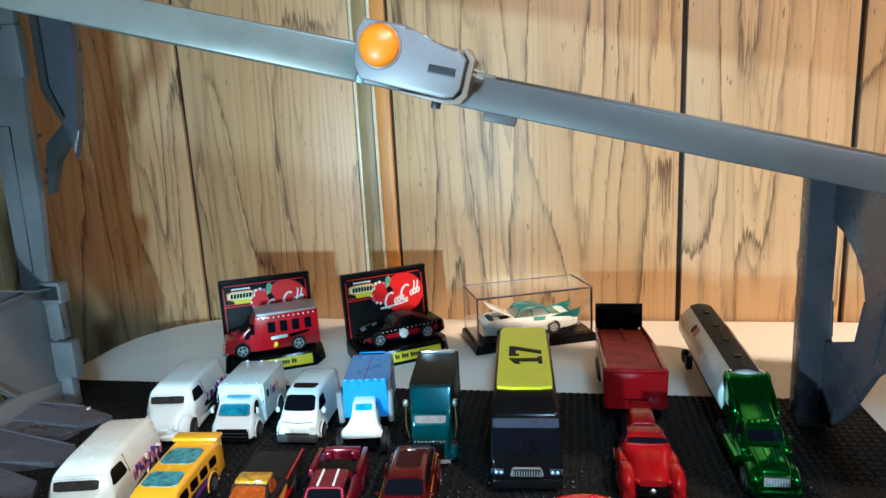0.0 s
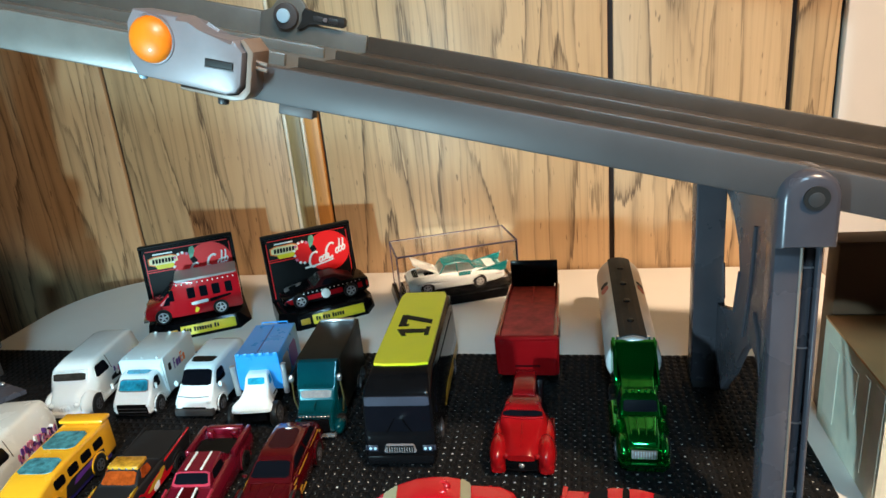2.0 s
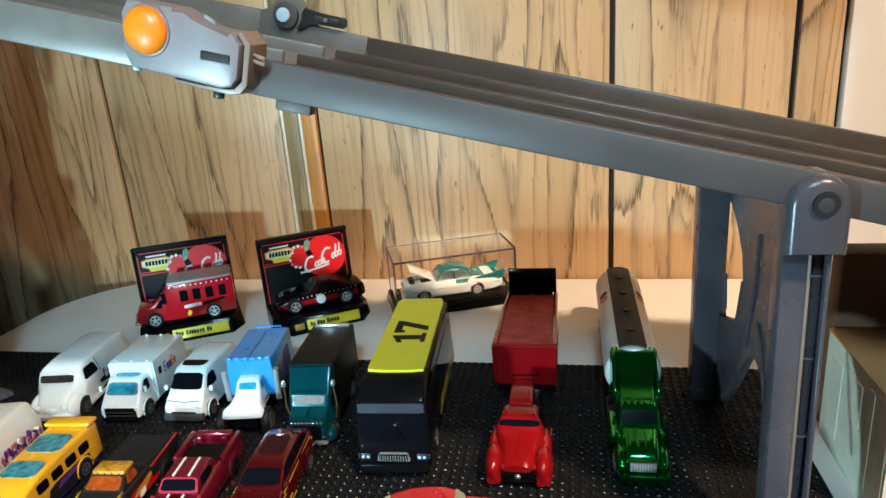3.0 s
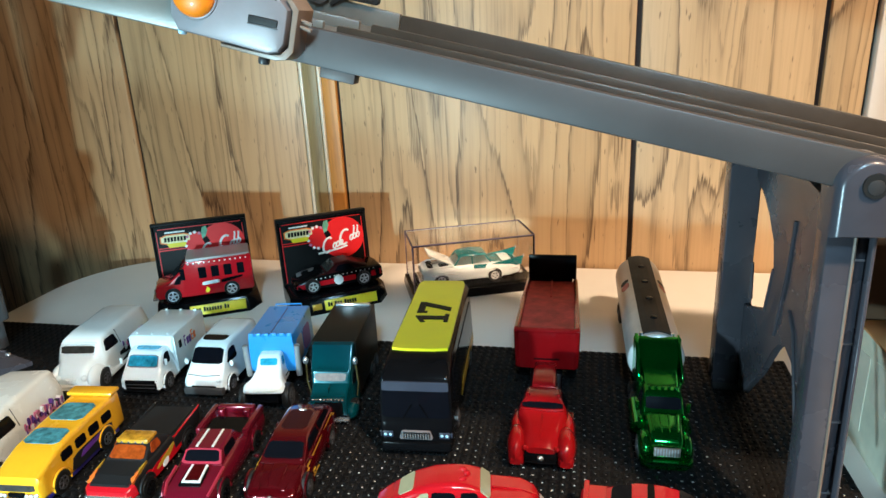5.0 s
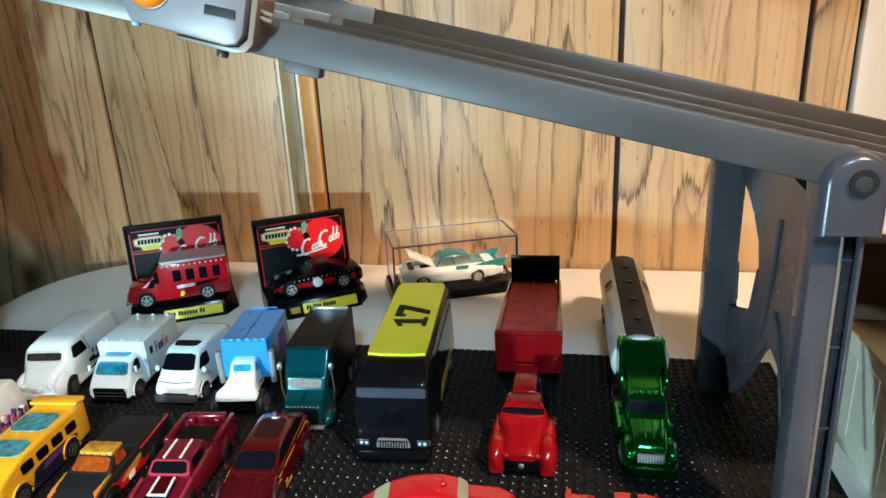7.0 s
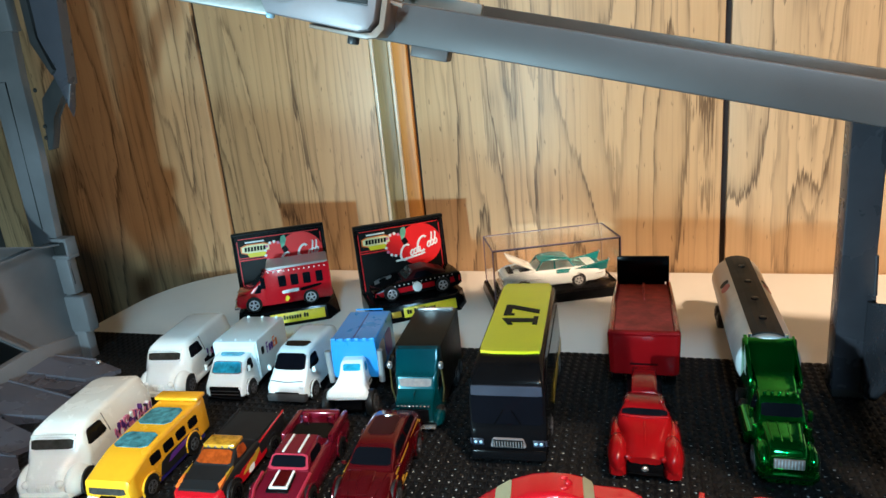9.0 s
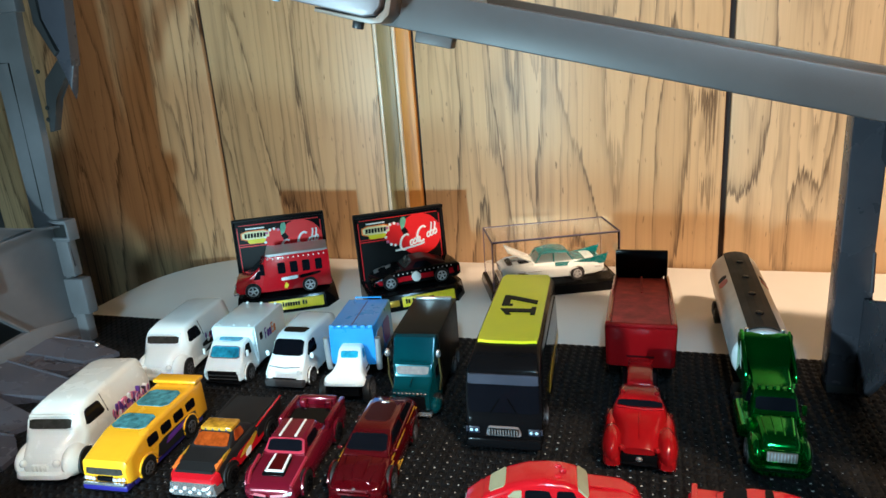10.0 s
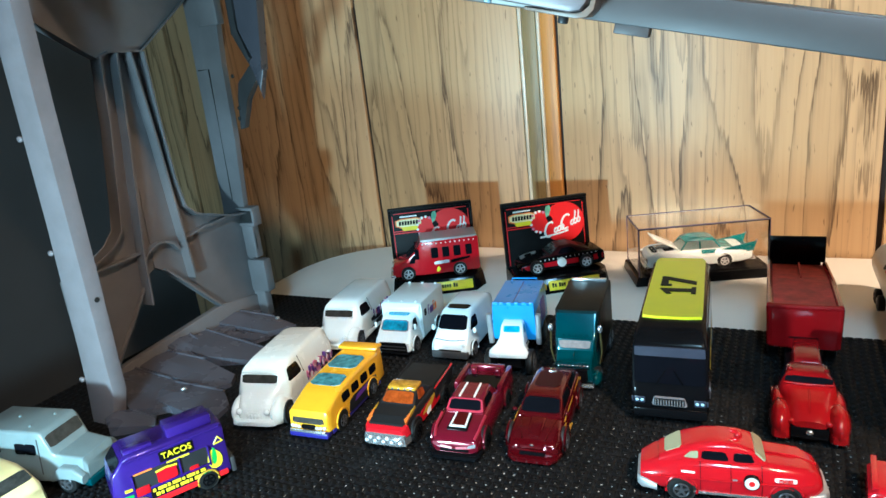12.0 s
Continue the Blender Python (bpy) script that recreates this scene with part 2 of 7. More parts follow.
CARPET = surface("dark_carpet", (0.05, 0.04, 0.035), 0.95, vary=0.3, scale=40)
ACRYLIC = clear("clear_acrylic", (0.985, 0.98, 0.99))
TINT = surface("acrylic_edge", (0.10, 0.07, 0.12), 0.45, coat=0.0, spec=0.3)


# ---- mesh tools ----
def part(name, bm, material, parent=None, label="", sharp=38):
    bmesh.ops.recalc_face_normals(bm, faces=bm.faces)
    me = bpy.data.meshes.new(name)
    bm.to_mesh(me)
    bm.free()
    me.materials.append(material)
    me.polygons.foreach_set("use_smooth", [True] * len(me.polygons))
    me.set_sharp_from_angle(angle=radians(sharp))
    ob = new(name, me)
    ob.parent = parent
    return tagged(ob, label)


def thing(name, label, category, m, group="", kind=""):
    e = new(name)
    e.empty_display_size = 0.02
    e.matrix_world = m
    return tagged(e, label, category, group, kind)


def B():
    return bmesh.new()


def box(bm, x0, x1, y0, y1, z0, z1, bevel=0.0, m=None):
    v = [bm.verts.new((x, y, z)) for z in (z0, z1) for x, y in ((x0, y0), (x1, y0), (x1, y1), (x0, y1))]
    f = [bm.faces.new([v[i] for i in q]) for q in ((3, 2, 1, 0), (4, 5, 6, 7), (0, 1, 5, 4), (1, 2, 6, 5), (2, 3, 7, 6), (3, 0, 4, 7))]
    if bevel:
        edges = list({e for q in f for e in q.edges})
        got = bmesh.ops.bevel(bm, geom=edges, offset=bevel, segments=2, profile=0.5, affect="EDGES")
        v = list({w for q in got["faces"] for w in q.verts} | {w for w in v if w.is_valid})
    if m is not None:
        bmesh.ops.transform(bm, matrix=m, verts=v)
    return bm


def cyl(bm, c, axis, r, h, seg=20, r2=None, bevel=0.0):
    turn = {"x": pose(0, 0, 0, 0, 90, 0), "y": pose(0, 0, 0, 90, 0, 0), "z": Matrix()}[axis]
    got = bmesh.ops.create_cone(bm, cap_ends=True, segments=seg, radius1=r, radius2=r if r2 is None else r2, depth=h, matrix=Matrix.Translation(c) @ turn)
    if bevel:
        edges = [e for e in {e for v in got["verts"] for e in v.link_edges} if any(len(f.verts) > 4 for f in e.link_faces)]
        bmesh.ops.bevel(bm, geom=edges, offset=bevel, segments=2, profile=0.5, affect="EDGES")
    return bm


def ball(bm, c, rx, ry, rz, u=14, v=9):
    bmesh.ops.create_uvsphere(bm, u_segments=u, v_segments=v, radius=1.0, matrix=Matrix.Translation(c) @ Matrix.Diagonal((rx, ry, rz, 1)))
    return bm


def prism(bm, pts, plane, a0, a1, bevel=0.0):
    """A polygon in the plane xy, yz or xz, drawn out along the third axis."""
    place = {"xy": lambda p, a: (p[0], p[1], a), "yz": lambda p, a: (a, p[0], p[1]), "xz": lambda p, a: (p[0], a, p[1])}[plane]
    lo = [bm.verts.new(place(p, a0)) for p in pts]
    hi = [bm.verts.new(place(p, a1)) for p in pts]
    n = len(pts)
    f = [bm.faces.new(lo), bm.faces.new(hi)] + [bm.faces.new((lo[i], lo[(i + 1) % n], hi[(i + 1) % n], hi[i])) for i in range(n)]
    if bevel:
        bmesh.ops.bevel(bm, geom=list({e for q in f[:2] for e in q.edges}), offset=bevel, segments=2, profile=0.5, affect="EDGES")
    return bm


def rail(bm, path, r, seg=8):
    """A round bar along a path of points."""
    rings = []
    for i, p in enumerate(path):
        d = (Vector(path[min(i + 1, len(path) - 1)]) - Vector(path[max(i - 1, 0)])).normalized()
        q = d.to_track_quat("Z", "Y")
        rings.append([bm.verts.new(Vector(p) + q @ Vector((r * math.cos(a), r * math.sin(a), 0))) for a in [2 * math.pi * k / seg for k in range(seg)]])
    for a, b in zip(rings, rings[1:]):
        for k in range(seg):
            bm.faces.new((a[k], a[(k + 1) % seg], b[(k + 1) % seg], b[k]))
    bm.faces.new(rings[0]), bm.faces.new(rings[-1])
    return bm


def ring_of(hw, zb, zt, topf, r, k=4):
    corners = [Vector((-hw, zb)), Vector((hw, zb)), Vector((hw * topf, zt)), Vector((-hw * topf, zt))]
    out = []
    for i, p in enumerate(corners):
        a, b = corners[i - 1] - p, corners[(i + 1) % 4] - p
        ra, rb = min(r, a.length * 0.45), min(r, b.length * 0.45)
        s, e = p + a.normalized() * ra, p + b.normalized() * rb
        for j in range(k + 1):
            t = j / k
            out.append((1 - t) ** 2 * s + 2 * t * (1 - t) * p + t * t * e)
    return out


def loft(bm, stations, r=0.003):
    """A body drawn through stations of (y, half width, bottom, top, width of the top against the bottom)."""
    rings = [[bm.verts.new((q.x, y, q.y)) for q in ring_of(hw, zb, zt, tf, r)] for y, hw, zb, zt, tf in stations]
    n = len(rings[0])
    for a, b in zip(rings, rings[1:]):
        for k in range(n):
            bm.faces.new((a[k], a[(k + 1) % n], b[(k + 1) % n], b[k]))
    bm.faces.new(rings[0]), bm.faces.new(rings[-1])
    return bm


def shell(bm, stations, r=0.002, k=3):
    """A body with a waistline: stations of (y, half widths at sill, waist and top, heights of sill, waist and top)."""
    rings = []
    for y, hb, hm, ht, zb, zm, zt in stations:
        c = [Vector(p) for p in ((-hb, zb), (hb, zb), (hm, zm), (ht, zt), (-ht, zt), (-hm, zm))]
        ring = []
        for i, p in enumerate(c):
            a, b = c[i - 1] - p, c[(i + 1) % 6] - p
            q0, q1 = p + a.normalized() * min(r, a.length * 0.45), p + b.normalized() * min(r, b.length * 0.45)
            for j in range(k + 1):
                t = j / k
                q = (1 - t) ** 2 * q0 + 2 * t * (1 - t) * p + t * t * q1
                ring.append(bm.verts.new((q.x, y, q.y)))
        rings.append(ring)
    n = len(rings[0])
    for a, b in zip(rings, rings[1:]):
        for i in range(n):
            bm.faces.new((a[i], a[(i + 1) % n], b[(i + 1) % n], b[i]))
    bm.faces.new(rings[0]), bm.faces.new(rings[-1])
    return bm


def slab(stations):
    """The same stations as loft() would take them, from waist to top, for panels laid on a shell's upper half."""
    return [(y, hm, zm, zt, ht / hm) for y, hb, hm, ht, zb, zm, zt in stations]


def skirt(stations):
    """Those of a shell's lower half, from sill to waist."""
    return [(y, hb, zb, zm, hm / hb) for y, hb, hm, ht, zb, zm, zt in stations]


def arches(th, ys, hw, r, paint, zc=None):
    """Black discs that paint the shade in the wheel wells, with a body-coloured lip on both flanks."""
    zc = r if zc is None else zc
    for y in ys:
        for s in (-1, 1):
            well = part("wheel_well", cyl(B(), (s * (hw - 0.0008), y, zc + 0.0004), "x", r * 1.20, 0.0020, 24), SLOT, th)
            arc = [(s * (hw + 0.0002), y + r * 1.24 * math.cos(q), zc + 0.0004 + r * 1.24 * math.sin(q)) for q in [math.pi * (k - 1) / 12 for k in range(15)]]
            part("arch_lip", rail(B(), arc, 0.0006, 6), paint, well)


def between(stations, y):
    for a, b in zip(stations, stations[1:]):
        if a[0] <= y <= b[0] and b[0] > a[0]:
            t = (y - a[0]) / (b[0] - a[0])
            return [p + (q - p) * t for p, q in zip(a, b)]
    return list(stations[-1] if y > stations[-1][0] else stations[0])


def sheet(bm, pts, lift=0.0003, cut=0.14):
    """A thin raised panel with cut corners on a surface: the points run anticlockwise seen from outside."""
    pts = [Vector(p) for p in pts]
    c = sum(pts, Vector()) / len(pts)
    nrm = Vector()
    for i, p in enumerate(pts):
        nrm += (p - c).cross(pts[(i + 1) % len(pts)] - c)
    nrm.normalize()
    if cut:
        pts = [q for i, p in enumerate(pts) for q in (p + (pts[i - 1] - p) * cut, p + (pts[(i + 1) % len(pts)] - p) * cut)]
    lo = [bm.verts.new(p - nrm * 0.0012) for p in pts]
    hi = [bm.verts.new(p + nrm * lift) for p in pts]
    n = len(pts)
    bm.faces.new(hi), bm.faces.new(lo[::-1])
    for i in range(n):
        bm.faces.new((lo[i], lo[(i + 1) % n], hi[(i + 1) % n], hi[i]))
    return bm


def flank(st, side, pts, bm=None, lift=0.0003, cut=0.14):
    """A panel on a body's flank, given as (y, z) points that run from front to rear along the bottom and back along the top."""
    bm = bm or B()
    out = []
    for y, z in pts:
        _, hw, zb, zt, tf = between(st, y)
        out.append((side * hw * (1 + (tf - 1) * (z - zb) / max(1e-6, zt - zb)), y, z))
    return sheet(bm, out if side > 0 else out[::-1], lift, cut)


def deck(st, pts, bm=None, lift=0.0003, cut=0.14):
    """A panel on a body's top, given as (x, y) points anticlockwise from above."""
    return sheet(bm or B(), [(x, y, between(st, y)[3]) for x, y in pts], lift, cut)


def slope(st, y0, y1, w0, w1, lift=0.0004, cut=0.1):
    """A windscreen on the top between two ways along the body, as a share of the top's width."""
    a, b = between(st, y0), between(st, y1)
    h0, h1 = a[1] * a[4] * w0, b[1] * b[4] * w1
    return sheet(B(), [(-h0, y0, a[3]), (h0, y0, a[3]), (h1, y1, b[3]), (-h1, y1, b[3])], lift, cut)


def letters(name, body, size, material, parent, m, label="", thick=0.0004, bold=0.0):
    cu = bpy.data.curves.new(name, "FONT")
    cu.body, cu.size, cu.extrude, cu.align_x, cu.align_y, cu.offset = body, size, thick, "CENTER", "CENTER", bold
    tmp = bpy.data.objects.new(name, cu)
    scene.collection.objects.link(tmp)
    bpy.context.view_layer.update()
    me = bpy.data.meshes.new_from_object(tmp.evaluated_get(bpy.context.evaluated_depsgraph_get()))
    bpy.data.objects.remove(tmp)
    bpy.data.curves.remove(cu)
    me.transform(m)
    me.materials.clear()
    me.materials.append(material)
    me.name = name
    ob = new(name, me)
    ob.parent = parent
    return tagged(ob, label)


def wheels(th, ys, hw, r, w, rim=HUB, zc=None):
    """Wheels on both sides at the ways ys: tyre with a spoked rim."""
    zc = r if zc is None else zc
    for y in ys:
        for s in (-1, 1):
            x = s * (hw - w / 2)
            tyre = part("wheel", cyl(B(), (x, y, zc), "x", r, w, 22, bevel=r * 0.16), TYRE, th)
            face = x + s * w / 2
            bm = rail(B(), [(face, y + r * 0.60 * math.cos(q), zc + r * 0.60 * math.sin(q)) for q in [2 * math.pi * k / 18 for k in range(19)]], r * 0.08, 6)
            cyl(bm, (face, y, zc), "x", r * 0.20, 0.0014, 10)
            for k in range(5):
                a = 2 * math.pi * k / 5
                box(bm, face - 0.0005, face + 0.0005, y - r * 0.09, y + r * 0.09, zc, zc + r * 0.58, m=Matrix.Translation((0, y, zc)) @ pose(0, 0, 0, math.degrees(a), 0, 0) @ Matrix.Translation((0, -y, -zc)))
            part("rim", bm, rim, tyre)


def spot(front_x, front_y, turn):
    """The pose of a vehicle whose nose stands there; it runs back from it, turned by so many degrees."""
    return pose(front_x, front_y, MAT_Z, 0, 0, turn)


MAT_Z = 0.0


# ---- room and table ----
def wall(name, x0, x1, y0, y1, z0, z1, material, label):
    return tagged(part(name, box(B(), x0, x1, y0, y1, z0, z1), material), label, "wall", kind="structure")


FLOOR_Z, CEIL_Z = -0.75, 1.66
back = tagged(part("wall_north", box(B(), -1.8, 1.6, 0.006, 0.10, FLOOR_Z, CEIL_Z), GROOVE), "wood-panelled wall with dark vertical grooves", "wall", kind="structure")
EDGES = [-1.75, -1.40, -1.16, -0.755, -0.480, -0.2990]
EDGES2 = [-0.265, 0.0, 0.141, 0.1765]
for run in (EDGES, EDGES2, [0.862, 1.2, 1.55]):
    for a, b in zip(run, run[1:]):
        part("panel", box(B(), a + 0.0022, b - 0.0022, 0.0, 0.0062, FLOOR_Z, CEIL_Z, 0.0012), WOOD, back)
part("moulding", box(B(), -0.3005, -0.2972, -0.0012, 0.0062, FLOOR_Z, CEIL_Z, 0.0008), CREAM, back, "thin pale panel edge")
part("moulding", box(B(), -0.2970, -0.2832, -0.001, 0.0062, FLOOR_Z, CEIL_Z, 0.0012), OLIVE, back, "dull olive wooden joint strip")
part("moulding", box(B(), -0.2830, -0.2794, -0.002, 0.0062, FLOOR_Z, CEIL_Z, 0.0017), CREAM, back, "thin cream joint strip")
part("moulding", box(B(), -0.2792, -0.2660, -0.0005, 0.0062, FLOOR_Z, CEIL_Z, 0.0008), PINE, back, "orange raw pine joint strip")
wall("wall_west", -0.88, -0.80, -2.7, -0.0005, FLOOR_Z, CEIL_Z, CHARCOAL, "dark charcoal side wall")
wall("wall_east", 1.6, 1.7, -2.7, 0.1, FLOOR_Z, CEIL_Z, PLASTER, "plain plaster side wall")
wall("wall_south", -1.9, 1.7, -2.8, -2.7, FLOOR_Z, CEIL_Z, PLASTER, "plain plaster wall behind the table")
tagged(part("floor", box(B(), -1.9, 1.7, -2.8, 0.1, FLOOR_Z - 0.1, FLOOR_Z), CARPET), "dark carpeted floor", "floor", kind="structure")
tagged(part("ceiling", box(B(), -1.9, 1.7, -2.8, 0.1, CEIL_Z, CEIL_Z + 0.1), PLASTER), "plain plaster ceiling", "ceiling", kind="structure")


def rounded(x0, x1, y0, y1, radii, seg=14):
    """A rectangle's outline with rounded corners: radii at (x0,y0), (x1,y0), (x1,y1), (x0,y1)."""
    out = []
    for (cx, cy, sx, sy, a0), r in zip(((x0, y0, 1, 1, 180), (x1, y0, -1, 1, 270), (x1, y1, -1, -1, 0), (x0, y1, 1, -1, 90)), radii):
        for k in range(seg + 1):
            a = radians(a0 + 90 * k / seg)
            out.append((cx + sx * r + r * math.cos(a), cy + sy * r + r * math.sin(a)))
    return out


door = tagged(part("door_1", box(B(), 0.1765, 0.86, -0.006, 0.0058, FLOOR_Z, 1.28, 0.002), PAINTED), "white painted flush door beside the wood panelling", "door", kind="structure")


table = thing("table", "white laminate table with rounded corners against the wall", "table", Matrix())
top = B()
prism(top, rounded(-0.526, 0.172, -0.68, -0.003, (0.09, 0.02, 0.02, 0.10)), "xy", -0.030, -0.0018)
bmesh.ops.bevel(top, geom=[e for e in top.edges if abs(e.verts[0].co.z - e.verts[1].co.z) < 1e-6], offset=0.003, segments=3, profile=0.5, affect="EDGES")
part("tabletop", top, TABLE, table)
for x in (-0.44, 0.12):
    for y in (-0.61, -0.09):
        part("leg", cyl(B(), (x, y, (FLOOR_Z - 0.03) / 2), "z", 0.018, -FLOOR_Z - 0.03, 16), GREY_LIGHT, table)


def mat_mesh():
    """Woven non-slip liner: cells of a raised rim round a small hole, rows set off by half a cell."""
    px, py = 0.0052, 0.0054
    x0, x1, y0, y1 = -0.5305, 0.092, -0.668, -0.170
    nx, ny = int((x1 - x0) / px), int((y1 - y0) / py)
    verts, faces = [], []
    rnd = random.Random(4)
    square = ((-1, -1), (1, -1), (1, 1), (-1, 1))
    for j in range(ny):
        for i in range(nx):
            cx, cy = x0 + (i + 0.5) * px + 0.0006 * math.sin(j * 0.21), y0 + (j + 0.5) * py
            ox, oy = rnd.uniform(-1, 1) * 0.00022, rnd.uniform(-1, 1) * 0.00022
            n = len(verts)
            hx, hy = px / 2, py / 2
            kx, ky = 0.00046 + rnd.uniform(-1, 1) * 0.00022, 0.00096 + rnd.uniform(-1, 1) * 0.00034
            verts += [(cx + sx * hx, cy + sy * hy, -0.0010) for sx, sy in square]
            verts += [(cx + sx * hx * 0.66, cy + sy * hy * 0.70, 0.0) for sx, sy in square]
            verts += [(cx + ox + sx * kx, cy + oy + sy * ky, -0.0011) for sx, sy in square]
            verts += [(cx + ox + sx * kx, cy + oy + sy * ky, -0.0017) for sx, sy in square]
            for a in (0, 4, 8):
                for k in range(4):
                    faces.append((n + a + k, n + a + (k + 1) % 4, n + a + 4 + (k + 1) % 4, n + a + 4 + k))
    me = bpy.data.meshes.new("non_slip_mat")
    me.from_pydata(verts, [], faces)
    me.materials.append(RUBBER_MAT)
    me.polygons.foreach_set("use_smooth", [True] * len(me.polygons))
    return me


tagged(new("non_slip_mat", mat_mesh()), "black woven rubber non-slip mat with small holes on the table", "mat")


# ---- raceway ----
race = thing("toy_raceway", "grey plastic toy car raceway with sloping track and tower", "toy track", Matrix())
SLOPE = pose(0, 0, 0.184, 0, 14.04, 0)


def track_bar(u0, u1, y0, y1, w0, w1, bevel=0.0, bm=None):
    return box(bm or B(), u0, u1, y0, y1, w0, w1, bevel, SLOPE)


section = part("track_section", track_bar(-0.150, 0.55, -0.358, -0.208, -0.009, -0.006), BROWN_LANE, race, "brown-grey lane floor of the lower track")
part("side_rail", track_bar(-0.150, 0.55, -0.3625, -0.3585, -0.0130, 0.0, 0.0009), GREY, section)
part("side_rail", track_bar(-0.150, 0.55, -0.2085, -0.2045, -0.0175, 0.0030, 0.0009), BROWN_LANE, section)
for y in (-0.311, -0.262):
    part("lane_rib", track_bar(-0.150, 0.55, y - 0.0013, y + 0.0013, -0.0075, -0.0016, 0.0006), BROWN_LANE, section)
upper = part("track_section", track_bar(-0.66, -0.152, -0.362, -0.206, -0.010, -0.0065), UPPER, race, "grey-green lane floor of the upper track")
part("side_rail", track_bar(-0.66, -0.188, -0.3670, -0.3620, -0.0112, 0.0036, 0.0012), UPPER, upper)
part("side_rail", track_bar(-0.66, -0.203, -0.2085, -0.2045, -0.0175, 0.0072, 0.0012), UPPER, upper)
for y in (-0.352, -0.311, -0.262):
    part("lane_rib", track_bar(-0.66, -0.156, y - 0.0015, y + 0.0015, -0.0085, -0.0012, 0.0007), UPPER, upper)
part("joint_tab", track_bar(-0.1365, -0.1232, -0.3620, -0.3560, -0.0165, -0.0115, 0.0006), GREY, section)


def sloped(bm):
    bmesh.ops.transform(bm, matrix=SLOPE, verts=bm.verts)
    return bm


# starter box: a moulded case with a cut lower corner, a wrap-round bracket and the round button on its collar
CASE = [(-0.1880, -0.0050), (-0.1850, -0.0098), (-0.1515, -0.0110), (-0.1475, -0.0098), (-0.1456, -0.0066), (-0.1453, 0.0046), (-0.1492, 0.0082), (-0.1620, 0.0078), (-0.1668, 0.0100), (-0.1700, 0.0128), (-0.1870, 0.0128), (-0.1892, 0.0080)]
release = part("release_box", sloped(prism(B(), CASE, "xz", -0.3745, -0.3600, 0.0016)), GREY_LIGHT, race, "light grey starter release box")
STRAP = [(-0.1695, -0.0108), (-0.1695, -0.0122), (-0.1490, -0.0128), (-0.1450, -0.0118), (-0.1428, -0.0088), (-0.1424, 0.0052), (-0.1462, 0.0090), (-0.1476, 0.0080), (-0.1440, 0.0045), (-0.1442, -0.0076), (-0.1470, -0.0108), (-0.1510, -0.0116)]
part("bracket", sloped(prism(B(), STRAP, "xz", -0.3725, -0.3590, 0.0004)), BRACKET, release, "tan-edged bracket round the box")
part("bracket_plate", track_bar(-0.1456, -0.1436, -0.3690, -0.3600, -0.0080, 0.0040, 0.0005), BRACKET, release)
for w in (-0.0002, 0.0018):
    part("prong", sloped(rail(B(), [(-0.1430, -0.3690, w), (-0.1385, -0.3690, w - 0.0006)], 0.0007, 6)), BRACKET, release)
part("button", sloped(ball(B(), (-0.1790, -0.3752, 0.0036), 0.0080, 0.0044, 0.0080, 28, 16)), ORANGE, release, "round orange release button")
part("button_collar", sloped(cyl(B(), (-0.1790, -0.3690, 0.0036), "y", 0.0088, 0.0128, 30, bevel=0.0012)), GREY_LIGHT, release)
part("slot", track_bar(-0.1590, -0.1485, -0.3751, -0.3700, -0.0018, 0.0006, 0.0003), SLOT, release, "narrow dark slot")
part("slot_edge", track_bar(-0.1592, -0.1483, -0.3749, -0.3720, -0.0024, -0.0018, 0.0002), GREY, release)
part("peg", sloped(cyl(B(), (-0.1860, -0.3690, -0.0100), "z", 0.0015, 0.0030, 10, bevel=0.0004)), PALE_BLUE, release, "small clear peg")
part("peg", sloped(cyl(B(), (-0.1545, -0.3690, -0.0138), "z", 0.0020, 0.0030, 10, bevel=0.0004)), GREY_DARK, release)

# hinge where the two rear rails meet: a humped ear, a dark ring with a pale cap, and a slotted lever
EAR = [(-0.2150, -0.0160), (-0.2150, 0.0070), (-0.2080, 0.0090)] + [(-0.1970 + 0.0108 * math.cos(radians(q)), 0.0078 + 0.0108 * math.sin(radians(q))) for q in range(160, -21, -15)] + [(-0.1780, 0.0040), (-0.1500, 0.0034), (-0.1500, -0.0160)]
gear = part("hinge_ear", sloped(prism(B(), EAR, "xz", -0.2105, -0.2065, 0.0008)), UPPER, race, "humped hinge ear with a pale blue cap")
part("hinge_ring", sloped(cyl(B(), (-0.1985, -0.2122, 0.0068), "y", 0.0074, 0.0036, 26, bevel=0.0008)), GREY, gear)
part("cap", sloped(cyl(B(), (-0.1992, -0.2146, 0.0068), "y", 0.0040, 0.0024, 18, bevel=0.0008)), PALE_BLUE, gear)
LEVER = [(-0.1895, 0.0000), (-0.1835, 0.0052), (-0.1645, 0.0052), (-0.1630, 0.0066), (-0.1632, 0.0098), (-0.1645, 0.0110), (-0.1840, 0.0112), (-0.1875, 0.0128), (-0.1890, 0.0100), (-0.1880, 0.0060), (-0.1915, 0.0010)]
part("lever", sloped(prism(B(), LEVER, "xz", -0.2130, -0.2085, 0.0005)), SLOT, gear, "black slotted lever")
for u in (-0.1790, -0.1700):
    part("lever_window", track_bar(u - 0.0028, u + 0.0028, -0.2134, -0.2126, 0.0068, 0.0096, 0.0003), GREY_DARK, gear)
part("lever_pin", sloped(cyl(B(), (-0.1745, -0.2134, 0.0082), "y", 0.0012, 0.0014, 10)), GREY_LIGHT, gear)

